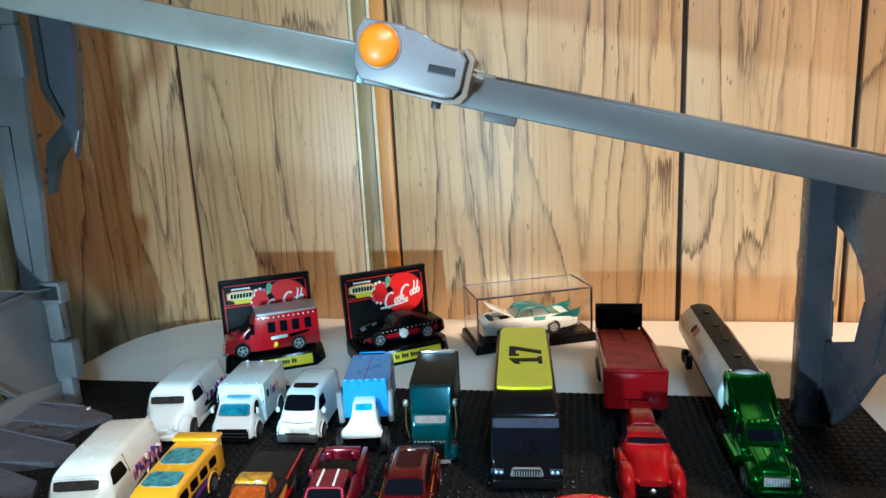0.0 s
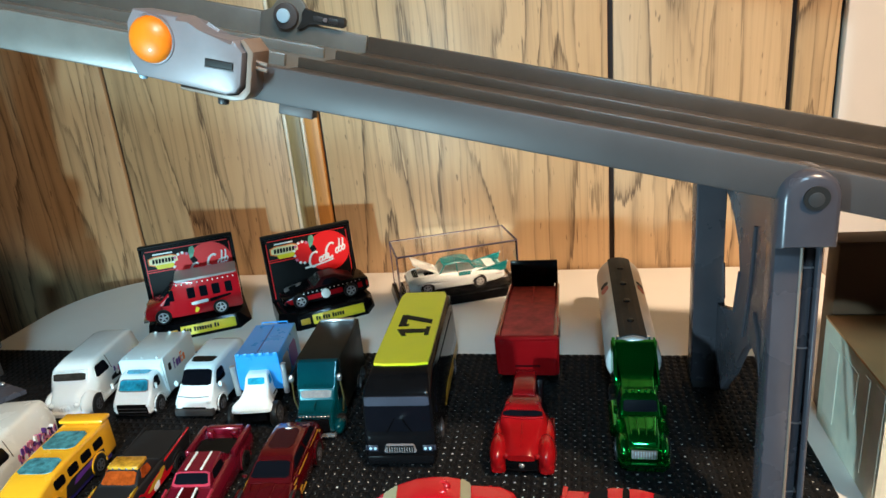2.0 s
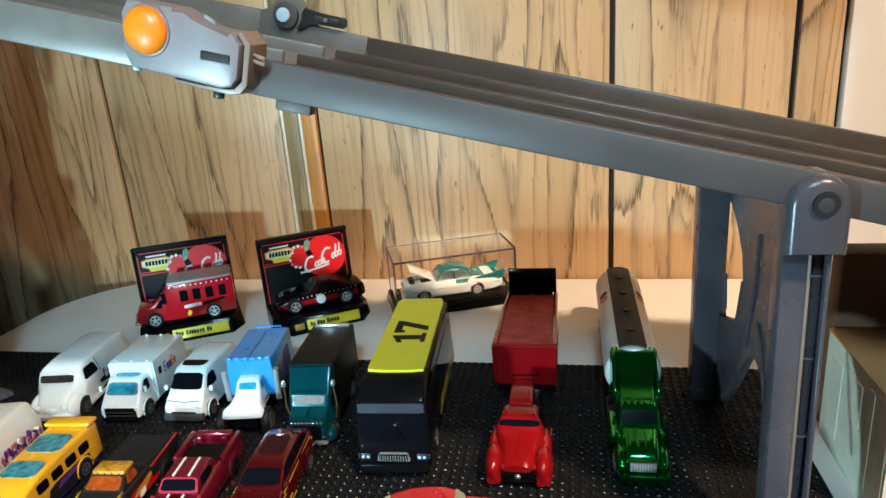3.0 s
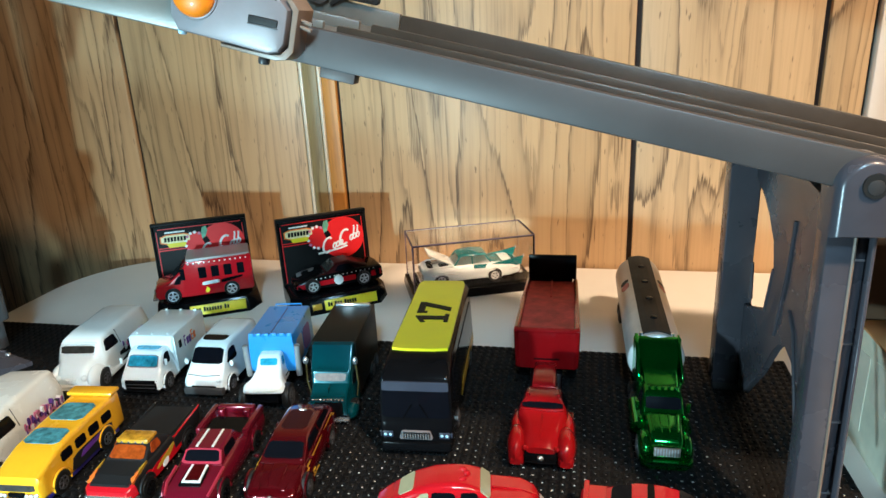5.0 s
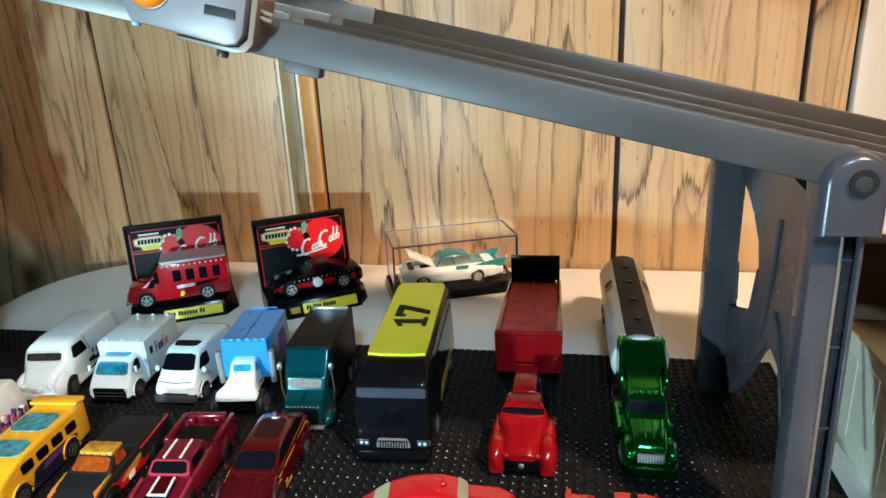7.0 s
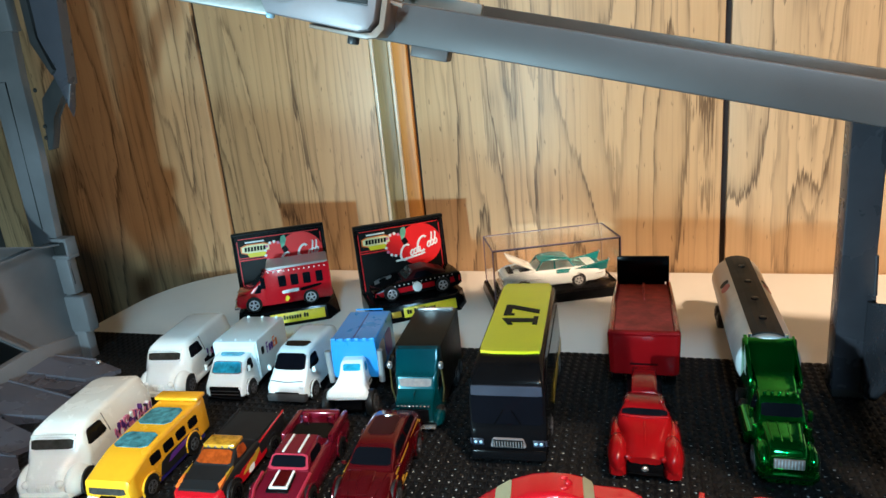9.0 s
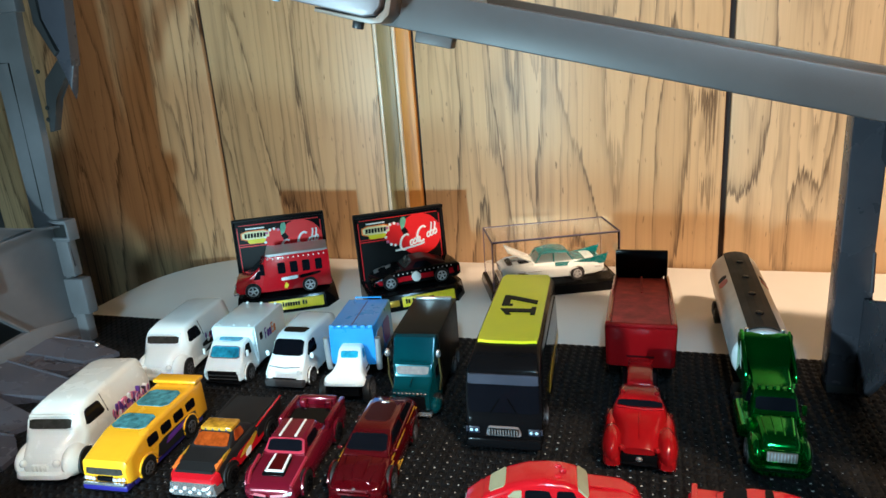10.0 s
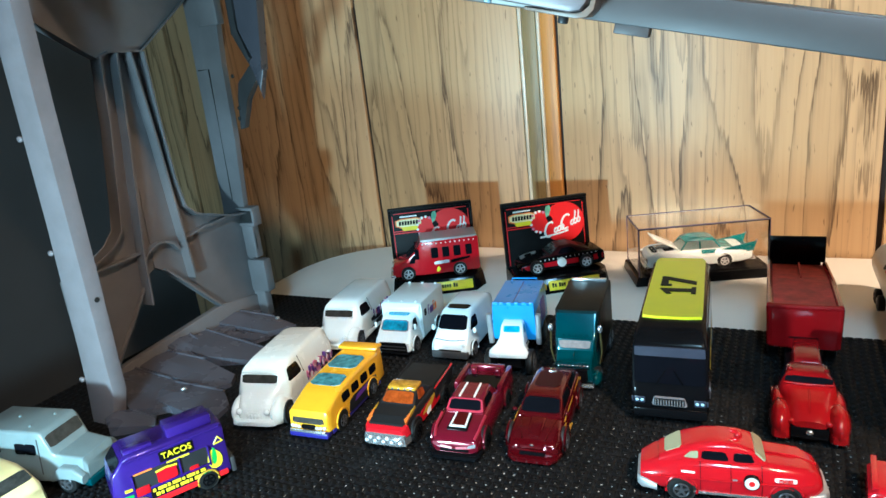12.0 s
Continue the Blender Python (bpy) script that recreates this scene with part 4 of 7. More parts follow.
dairy_van("cream-white toy delivery van with graffiti-style side print on the mat", spot(-0.3497, -0.373, 11.3) @ Matrix.Scale(1.10, 4), CREAMY, GRAFFITI, ROW1)
dairy_van("white toy delivery van with dark side print on the mat", spot(-0.3632, -0.2700, 8) @ Matrix.Scale(1.06, 4), WHITE, SHADOWY, ROW2)


def parcel_truck(m):
    th = thing("toy_truck", "white toy parcel truck with blue-tinted windows and a box body", "toy truck", m, ROW2)
    cab = [(0.0, 0.0130, 0.0035, 0.0110, 0.97), (0.0012, 0.0138, 0.0036, 0.0135, 0.95), (0.0045, 0.0142, 0.0038, 0.0166, 0.92), (0.0105, 0.0144, 0.0038, 0.0246, 0.82), (0.0132, 0.0146, 0.0038, 0.0258, 0.84), (0.0230, 0.0148, 0.0038, 0.0266, 0.86)]
    part("cab", loft(B(), cab, 0.0024), WHITE, th)
    load = [(0.0192, 0.0148, 0.0230, 0.0298, 0.97), (0.0208, 0.0156, 0.0060, 0.0326, 0.98), (0.0226, 0.0158, 0.0060, 0.0332, 0.985), (0.0626, 0.0160, 0.0060, 0.0332, 0.985), (0.0640, 0.0155, 0.0070, 0.0325, 0.985)]
    body = part("box_body", loft(B(), load, 0.0012), WHITE, th)
    for x in (-0.011, 0.0, 0.011):
        part("roof_lug", ball(B(), (x, 0.0620, 0.0334), 0.0011, 0.0011, 0.0009, 8, 6), WHITE, body)
        part("roof_lug", ball(B(), (x, 0.0228, 0.0334), 0.0009, 0.0009, 0.0007, 8, 6), WHITE, body)
    part("windscreen_frame", slope(cab, 0.0050, 0.0101, 0.84, 0.84, 0.0002), GREY_LIGHT, th)
    part("windscreen", slope(cab, 0.0054, 0.0097, 0.80, 0.80, 0.0005), GLASS_BLUE, th)
    part("roof_window", deck(cab, [(-0.0074, 0.0140), (0.0074, 0.0140), (0.0086, 0.0182), (-0.0086, 0.0182)], lift=0.0006), GLASS_BLUE, th)
    for s in (-1, 1):
        part("side_window", flank(cab, s, [(0.0085, 0.0170), (0.0165, 0.0170), (0.0165, 0.0242), (0.0125, 0.0242)]), GLASS, th)
        part("mirror", box(B(), s * 0.0156 - 0.0009, s * 0.0156 + 0.0009, 0.0070, 0.0085, 0.0185, 0.0225, 0.0004), WHITE, th)
        part("box_edge", rail(B(), [(s * 0.0158, 0.0210, 0.0070), (s * 0.0157, 0.0210, 0.0318)], 0.0006, 6), WHITE, body)
        for a, b, lo, hi, material in ((0.0300, 0.0335, 0.0210, 0.0262, PRINT_BLACK), (0.0370, 0.0378, 0.0190, 0.0266, PRINT_PURPLE), (0.0370, 0.0396, 0.0256, 0.0266, PRINT_PURPLE), (0.0370, 0.0390, 0.0224, 0.0234, PRINT_PURPLE), (0.0402, 0.0428, 0.0190, 0.0242, PRINT_PURPLE), (0.0434, 0.0460, 0.0190, 0.0242, PRINT_PURPLE), (0.0466, 0.0474, 0.0190, 0.0266, PRINT_ORANGE),
                                       (0.0466, 0.0492, 0.0256, 0.0266, PRINT_ORANGE), (0.0466, 0.0490, 0.0224, 0.0234, PRINT_ORANGE), (0.0466, 0.0492, 0.0190, 0.0200, PRINT_ORANGE), (0.0498, 0.0524, 0.0190, 0.0242, PRINT_ORANGE)):
            part("side_print", flank(load, s, [(a - 0.0040, lo), (b - 0.0040, lo), (b - 0.0040, hi), (a - 0.0040, hi)], lift=0.0002), material, body)
    part("grille", box(B(), -0.0108, 0.0108, -0.0010, 0.002, 0.0034, 0.0106, 0.0010), BLACK, th)
    for z in (0.0056, 0.0080):
        part("grille_slat", box(B(), -0.0102, 0.0102, -0.0012, 0.0, z - 0.0003, z + 0.0003), GREY_DARK, th)
    part("bumper", box(B(), -0.0124, 0.0124, -0.0016, 0.001, 0.0018, 0.0040, 0.0005), BLACK, th)
    lamps(th, 0.0112, -0.0004, 0.0098, 0.0010, WHITE)
    wheels(th, (0.0090, 0.0490), 0.0157, 0.0054, 0.0045)
    arches(th, (0.0090,), 0.0144, 0.0054, WHITE)
    arches(th, (0.0490,), 0.0158, 0.0054, WHITE)


parcel_truck(spot(-0.3169, -0.2646, 4.5) @ Matrix.Scale(0.98, 4))


def panel_van(m):
    th = thing("toy_van", "white toy panel van with black windows and a dark bumper", "toy van", m, ROW2)
    st = [(0.0, 0.0125, 0.0045, 0.0095, 0.95), (0.0012, 0.0135, 0.0030, 0.0125, 0.92), (0.0034, 0.0145, 0.0034, 0.0168, 0.86), (0.0072, 0.0148, 0.0034, 0.0200, 0.82), (0.0155, 0.0150, 0.0034, 0.0296, 0.74), (0.0190, 0.0152, 0.0034, 0.0314, 0.75), (0.0520, 0.0152, 0.0034, 0.0324, 0.78), (0.0595, 0.0148, 0.0035, 0.0298, 0.80), (0.0610, 0.0140, 0.0050, 0.0280, 0.8)]
    part("body", loft(B(), st, 0.0034), WHITE, th)
    part("windscreen", slope(st, 0.0077, 0.0149, 0.90, 0.90), GLASS, th)
    part("sunroof", deck(st, [(-0.0076, 0.0205), (0.0076, 0.0205), (0.0088, 0.0275), (-0.0088, 0.0275)], lift=0.0005), GLASS, th)
    for s in (-1, 1):
        part("side_window", flank(st, s, [(0.0112, 0.0188), (0.0245, 0.0188), (0.0240, 0.0272), (0.0168, 0.0272)]), GLASS, th)
        part("mirror", ball(B(), (s * 0.0160, 0.0110, 0.0200), 0.0015, 0.0012, 0.0022, 8, 6), WHITE, th)
        part("sill", flank(st, s, [(0.018, 0.0030), (0.046, 0.0030), (0.046, 0.0060), (0.018, 0.0060)], cut=0.05), BLACK, th)
    part("bumper", box(B(), -0.0137, 0.0137, -0.0022, 0.003, 0.0024, 0.0076, 0.0014), GREY_DARK, th)
    part("grille", box(B(), -0.0085, 0.0085, -0.0004, 0.001, 0.0072, 0.0085, 0.0003), BLACK, th)
    lamps(th, 0.0105, 0.0012, 0.0118, 0.0017, WHITE)
    wheels(th, (0.0105, 0.0500), 0.0154, 0.0052, 0.0045)
    arches(th, (0.0105, 0.0500), 0.0149, 0.0052, WHITE)
    part("bonnet_line", rail(B(), [(-0.0112, 0.0026, 0.0152), (0.0, 0.0016, 0.0146), (0.0112, 0.0026, 0.0152)], 0.0003, 5), GREY_DARK, th)
    for s in (-1, 1):
        part("wiper", rail(B(), [(s * 0.0010, 0.0074, 0.0208), (s * 0.0080, 0.0078, 0.0212)], 0.0003, 5), BLACK, th)


panel_van(spot(-0.2738, -0.2622, 2.5) @ Matrix.Scale(0.965, 4))


def snow_truck(m):
    th = thing("toy_truck", "blue toy box truck with a white cab and big black wheels", "toy truck", m, ROW2)
    cab = [(-0.0020, 0.0085, 0.0138, 0.0156, 0.92), (0.0, 0.0125, 0.0126, 0.0167, 0.90), (0.0035, 0.0152, 0.0118, 0.0180, 0.76), (0.0080, 0.0148, 0.0102, 0.0192, 0.60), (0.0130, 0.0112, 0.0100, 0.0212, 0.72), (0.0150, 0.0098, 0.0100, 0.0222, 0.80), (0.0185, 0.0090, 0.0100, 0.0280, 0.80), (0.0205, 0.0088, 0.0100, 0.0290, 0.78), (0.0270, 0.0088, 0.0100, 0.0292, 0.80)]
    part("cab", loft(B(), cab, 0.0020), WHITE, th)
    part("windscreen", slope(cab, 0.0158, 0.0180, 0.70, 0.74), GLASS_BLUE, th)
    for s in (-1, 1):
        part("side_window", flank(cab, s, [(0.0185, 0.0220), (0.0230, 0.0220), (0.0230, 0.0270), (0.0198, 0.0270)]), GLASS_BLUE, th)
    load = [(0.0245, 0.0146, 0.0170, 0.0388, 0.95), (0.0260, 0.0150, 0.0140, 0.0400, 0.95), (0.0700, 0.0150, 0.0140, 0.0400, 0.95), (0.0712, 0.0145, 0.0150, 0.0390, 0.95)]
    body = part("box_body", loft(B(), load, 0.0012), BLUE, th)
    part("roof_seam", deck(load, [(-0.0003, 0.027), (0.0003, 0.027), (0.0003, 0.067), (-0.0003, 0.067)], lift=0.0003, cut=0), NAVY, body)
    for x in (-0.0122, -0.0074, -0.0024, 0.0026, 0.0076, 0.0124):
        part("roof_lamp", box(B(), x - 0.0016, x + 0.0016, 0.0246, 0.0268, 0.0388, 0.0410, 0.0005), BLUE, body)
    part("roof_handle", rail(B(), [(-0.009, 0.0695, 0.0390), (-0.009, 0.0695, 0.0418), (0.009, 0.0695, 0.0418), (0.009, 0.0695, 0.0390)], 0.0005), BLUE, body)
    for s in (-1, 1):
        part("exhaust_pipe", rail(B(), [(s * 0.0160, 0.0245, 0.0120), (s * 0.0166, 0.0242, 0.0330)], 0.0019, 10), SILVER, th)
        for a, b, material in ((0.030, 0.044, SILVER), (0.046, 0.062, PRINT_PURPLE)):
            part("side_print", flank(load, s, [(a, 0.018), (b, 0.018), (b, 0.033), (a, 0.033)], lift=0.0002), material, body)
    part("chassis", box(B(), -0.0085, 0.0085, 0.0010, 0.0680, 0.0050, 0.0150, 0.001), BLACK, th)
    wheels(th, (0.0060, 0.0540), 0.0156, 0.0080, 0.0046, GREY_DARK)


snow_truck(spot(-0.2272, -0.2735, 8.5) @ Matrix.Scale(0.99, 4))


def cab_over(m):
    th = thing("toy_truck", "metallic teal toy truck with brown-black box body, chrome mirrors", "toy truck", m, ROW2)
    cab = [(0.0, 0.0108, 0.0060, 0.0140, 0.98), (0.0012, 0.0114, 0.0045, 0.0178, 0.94), (0.0090, 0.0120, 0.0040, 0.0218, 0.92), (0.0108, 0.0126, 0.0035, 0.0284, 0.92), (0.0128, 0.0132, 0.0035, 0.0298, 0.93), (0.0200, 0.0134, 0.0035, 0.0415, 0.94), (0.0230, 0.0134, 0.0035, 0.0425, 0.94)]
    part("cab", loft(B(), cab, 0.0016), TEAL, th)
    part("windscreen", slope(cab, 0.0094, 0.0106, 0.80, 0.84, 0.0006), SCREEN, th)
    part("sun_visor", slope(cab, 0.01080, 0.01180, 0.92, 0.92, 0.0009, 0.05), TEAL, th)
    for k in range(5):
        part("cab_lamp", ball(B(), (-0.0072 + k * 0.0036, 0.0122, 0.0304), 0.0006, 0.0006, 0.0005, 8, 5), TEAL, th)
    part("hood_seam", box(B(), -0.0002, 0.0002, 0.0020, 0.0085, 0.0186, 0.0217), TEAL, th)
    part("windscreen_frame", slope(cab, 0.00920, 0.01075, 0.85, 0.88, 0.0003), TEAL, th)
    part("grille", box(B(), -0.0085, 0.0085, -0.0012, 0.001, 0.0055, 0.0142, 0.0008), BLACK, th)
    for k in range(9):
        part("marker_lamp", ball(B(), (-0.0088 + k * 0.0022, -0.0006, 0.0162), 0.0008, 0.0006, 0.0006, 8, 5), CHROME, th)
    part("bumper", box(B(), -0.0120, 0.0120, -0.0020, 0.001, 0.0022, 0.0042, 0.0007), CHROME, th)
    for s in (-1, 1):
        part("fender", ball(B(), (s * 0.0128, 0.0060, 0.0060), 0.0036, 0.0072, 0.0046, 12, 8), TEAL, th)
        part("mirror", ball(B(), (s * 0.0150, 0.0125, 0.0350), 0.0017, 0.0016, 0.0026, 10, 6), CHROME, th)
        part("mirror_arm", rail(B(), [(s * 0.0140, 0.0140, 0.0110), (s * 0.0156, 0.0135, 0.0200), (s * 0.0150, 0.0128, 0.0330)], 0.0005), DULL_GOLD, th)
        part("side_window", flank(cab, s, [(0.0115, 0.0190), (0.0190, 0.0190), (0.0190, 0.0260), (0.0135, 0.0260)]), GLASS, th)
    load = [(0.0225, 0.0140, 0.0080, 0.0425, 0.98), (0.0240, 0.0142, 0.0070, 0.0430, 0.98), (0.0780, 0.0142, 0.0070, 0.0430, 0.98), (0.0790, 0.0138, 0.0080, 0.0425, 0.98)]
    body = part("box_body", loft(B(), load, 0.0012), SOOT, th)
    part("roof_bar", box(B(), -0.0118, 0.0118, 0.0735, 0.0765, 0.0425, 0.0450, 0.0006), CHROME, body)
    wheels(th, (0.0095, 0.0560, 0.0680), 0.0150, 0.0056, 0.0050)


cab_over(spot(-0.1835, -0.2800, 5.5) @ Matrix.Scale(0.985, 4))


def coach(m):
    th = thing("toy_bus", "black toy coach with a yellow roof numbered 17", "toy bus", m, ROW2)
    st = [(0.0, 0.0180, 0.0050, 0.0140, 1.0), (0.0012, 0.0190, 0.0035, 0.0180, 0.99), (0.0018, 0.0192, 0.0035, 0.0195, 0.985), (0.0042, 0.0192, 0.0035, 0.0415, 0.96), (0.0075, 0.0192, 0.0035, 0.0450, 0.94), (0.0250, 0.0192, 0.0035, 0.0492, 0.90), (0.1150, 0.0192, 0.0035, 0.0500, 0.90), (0.1205, 0.0188, 0.0040, 0.0480, 0.90), (0.1225, 0.0180, 0.0060, 0.0450, 0.9)]
    part("body", loft(B(), st, 0.0036), BLACK, th)
    roof = part("roof_panel", sheet(B(), [(-0.0155, 0.0235, 0.0492), (-0.008, 0.0226, 0.0490), (0.008, 0.0226, 0.0490), (0.0155, 0.0235, 0.0492), (0.0150, 0.1190, 0.0500), (-0.0150, 0.1190, 0.0500)], 0.0012, 0.06), YELLOW, th, "matt yellow roof panel")
    one = [(0.0098, 0.0550), (0.0098, 0.0655), (0.0072, 0.0655), (0.0072, 0.0628), (-0.0102, 0.0628), (-0.0062, 0.0548), (-0.0034, 0.0548), (-0.0052, 0.0584), (0.0072, 0.0584), (0.0072, 0.0550)]
    seven = [(-0.0102, 0.0675), (-0.0102, 0.0830), (-0.0072, 0.0830), (0.0098, 0.0752), (0.0098, 0.0702), (-0.0060, 0.0772), (-0.0060, 0.0698), (-0.0040, 0.0698), (-0.0040, 0.0675)]
    for digit in (one, seven):
        part("number", prism(B(), [(x + 0.0012, y) for x, y in digit], "xy", 0.0502, 0.05125), PRINT_BLACK, roof, "black number 17" if digit is seven else "")
    part("windscreen", slope(st, 0.0020, 0.0041, 0.93, 0.93, 0.0005, 0.06), GLASS, th)
    part("sun_visor", slope(st, 0.0036, 0.00415, 0.935, 0.93, 0.0009, 0.06), VISOR, th)
    for s in (-1, 1):
        part("wiper", rail(B(), [(s * 0.0020, 0.0018, 0.0290), (s * 0.0065, 0.0010, 0.0215)], 0.0003, 5), BLACK, th)
        head = part("headlight", box(B(), s * 0.0148 - 0.0028, s * 0.0148 + 0.0028, -0.0004, 0.0015, 0.0102, 0.0140, 0.0006), VISOR, th, "dark blue twin headlight")
        for dx in (-0.0013, 0.0013):
            part("bulb", ball(B(), (s * 0.0148 + dx, -0.0005, 0.0121), 0.0009, 0.0005, 0.0009, 8, 6), PALE_BLUE, head)
        part("indicator", box(B(), s * 0.0184 - 0.0005, s * 0.0184 + 0.0005, 0.0000, 0.0015, 0.0106, 0.0136, 0.0003), VISOR, th)
        part("fog_lamp", box(B(), s * 0.0140 - 0.0012, s * 0.0140 + 0.0012, -0.0006, 0.0015, 0.0046, 0.0056, 0.0002), CHROME, th)
        part("side_window", flank(st, s, [(0.016, 0.0230), (0.112, 0.0230), (0.112, 0.0400), (0.020, 0.0400)], cut=0.03), GLASS, th)
        part("side_stripe", flank(st, s, [(0.045, 0.0090), (0.118, 0.0090), (0.118, 0.0150), (0.055, 0.0150)], cut=0.03, lift=0.0002), GOLD, th)
    part("grille_frame", loft(B(), [(-0.0010, 0.0088, 0.0100, 0.0146, 0.84), (0.0010, 0.0092, 0.0098, 0.0148, 0.84)], 0.0012), GREY_LIGHT, th)
    grille(th, -0.0074, 0.0074, 0.0104, 0.0142, -0.0011, BLACK, bars=11)
    part("bumper", box(B(), -0.0185, 0.0185, -0.0022, 0.002, 0.0030, 0.0085, 0.0014), BLACK, th)
    wheels(th, (0.0250, 0.0950), 0.0190, 0.0070, 0.0055)


coach(spot(-0.1260, -0.302, 3.8) @ Matrix.Scale(1.02, 4))


def dump_truck(m):
    th = thing("toy_dump_truck", "red toy dump truck with a black tailboard on the mat", "toy truck", m, ROW2)
    cab = [(0.0004, 0.0074, 0.0082, 0.0044, 0.0088, 0.0108, 0.0124), (0.0036, 0.0096, 0.0106, 0.0056, 0.0080, 0.0112, 0.0152), (0.0110, 0.0116, 0.0126, 0.0074, 0.0055, 0.0118, 0.0178), (0.0185, 0.0128, 0.0138, 0.0096, 0.0055, 0.0126, 0.0194),
           (0.0222, 0.0138, 0.0148, 0.0114, 0.0055, 0.0140, 0.0206), (0.0256, 0.0138, 0.0148, 0.0112, 0.0055, 0.0155, 0.0240), (0.0288, 0.0136, 0.0146, 0.0098, 0.0055, 0.0165, 0.0256), (0.0380, 0.0132, 0.0142, 0.0090, 0.0055, 0.0165, 0.0258), (0.0440, 0.0118, 0.0128, 0.0078, 0.0065, 0.0155, 0.0236)]
    cab = [(y, a * 0.93, b * 0.93, c * 0.93, lo, mid, hi) for y, a, b, c, lo, mid, hi in cab]
    part("cab", shell(B(), cab, 0.0036, 4), RED, th)
    part("windscreen", slope(st_top(cab), 0.0229, 0.0251, 1.02, 1.02, 0.0010, 0.2), GLASS, th)
    part("windscreen_lip", rail(B(), [(-0.0112, 0.0224, 0.0212), (0.0, 0.0214, 0.0211), (0.0112, 0.0224, 0.0212)], 0.0005, 6), RED, th)
    part("hood_crease", rail(B(), [(0.0, 0.0036, 0.0150), (0.0, 0.0110, 0.0177), (0.0, 0.0200, 0.0198)], 0.0005, 6), RED, th)
    for s in (-1, 1):
        part("fender", ball(B(), (s * 0.0126, 0.0094, 0.0078), 0.0054, 0.0122, 0.0090, 20, 14), RED, th)
        part("fender_tail", ball(B(), (s * 0.0132, 0.0230, 0.0090), 0.0040, 0.0150, 0.0062, 16, 10), RED, th)
        part("fender_foot", loft(B(), [(-0.0022, 0.0030, 0.0030, 0.0068, 0.8), (-0.0004, 0.0042, 0.0014, 0.0084, 0.8), (0.0060, 0.0050, 0.0014, 0.0100, 0.8)], 0.0020), RED, th).data.transform(Matrix.Translation((s * 0.0126, 0, 0)))
        part("headlight", ball(B(), (s * 0.0080, 0.0012, 0.0112), 0.0016, 0.0014, 0.0016, 10, 7), RED, th)
        part("roof_lamp", ball(B(), (s * 0.0082, 0.0290, 0.0258), 0.0013, 0.0013, 0.0010, 8, 6), RED, th)
        part("side_window", flank(slab(cab), s, [(0.0275, 0.0180), (0.0375, 0.0180), (0.0375, 0.0232), (0.0290, 0.0232)]), GLASS, th)
        part("step_plate", box(B(), s * 0.0150 - 0.0016, s * 0.0150 + 0.0016, 0.0250, 0.0460, 0.0040, 0.0056, 0.0005), RED, th)
    part("grille", box(B(), -0.0084, 0.0084, 0.0002, 0.0060, 0.0020, 0.0088, 0.0008), BLACK, th)
    part("bumper", rail(B(), [(-0.0080, 0.0010, 0.0036), (0.0, 0.0000, 0.0036), (0.0080, 0.0010, 0.0036)], 0.0010, 8), BLACK, th)
    part("axle_hub", ball(B(), (0.0, 0.0004, 0.0062), 0.0018, 0.0012, 0.0016, 10, 7), CHROME, th)
    part("sleeper", loft(B(), [(0.0370, 0.0068, 0.010, 0.0268, 0.9), (0.0385, 0.0072, 0.008, 0.0280, 0.88), (0.0610, 0.0072, 0.008, 0.0286, 0.88), (0.0620, 0.0068, 0.009, 0.0280, 0.88)], 0.0018), RED, th)
    part("chassis", box(B(), -0.0095, 0.0095, 0.0400, 0.1820, 0.0060, 0.0130, 0.001), BLACK, th)
    bed = [(0.0780, 0.0174, 0.0150, 0.0385, 1.04), (0.0792, 0.0180, 0.0140, 0.0400, 1.03), (0.1300, 0.0180, 0.0140, 0.0370, 1.0), (0.1860, 0.0180, 0.0140, 0.0300, 0.98), (0.1880, 0.0176, 0.0150, 0.0290, 0.98)]
    tub = part("dump_bed", loft(B(), bed, 0.0016), RED, th, sharp=14)
    for a, b in ((0.0830, 0.1300), (0.1300, 0.1840)):
        part("bed_floor", deck(bed, [(-0.0160, a), (0.0160, a), (0.0160, b), (-0.0160, b)], cut=0.0, lift=0.0004), DUSTY_RED, tub, "dusty dark red bed surface")
    for s in (-1, 1):
        part("bed_rail", rail(B(), [(s * 0.0181, 0.0800, 0.0402), (s * 0.0178, 0.130, 0.0376), (s * 0.0172, 0.186, 0.0308)], 0.0017), RED, tub)
        part("corner_post", rail(B(), [(s * 0.0176, 0.0790, 0.0160), (s * 0.0183, 0.0790, 0.0400)], 0.0016, 8), RED, tub)
    part("front_rim", rail(B(), [(-0.0183, 0.0788, 0.0402), (0.0, 0.0780, 0.0404), (0.0183, 0.0788, 0.0402)], 0.0016, 8), RED, tub)
    part("bed_ridge", box(B(), -0.0006, 0.0006, 0.1400, 0.1700, 0.0325, 0.0362, 0.0003, Matrix.Translation((0.002, 0, 0.001)) @ pose(0, 0, 0, 0, 0, 0.6)), DUSTY_RED, tub)
    part("bed_slot", box(B(), -0.0080, 0.0080, 0.0780, 0.0796, 0.0204, 0.0222, 0.0003), BLACK, tub)
    part("tailboard", box(B(), -0.0178, 0.0178, 0.1880, 0.1905, 0.0310, 0.0500, 0.0006), BLACK, tub, "tall flat black tailboard")
    part("tailboard_foot", box(B(), -0.0178, 0.0150, 0.1881, 0.1904, 0.0240, 0.0312, 0.0004), BLACK, tub)
    wheels(th, (0.0120,), 0.0172, 0.0062, 0.0046)
    wheels(th, (0.0980, 0.1560, 0.1700), 0.0182, 0.0072, 0.0060)


dump_truck(spot(-0.0608, -0.305, 0.8))


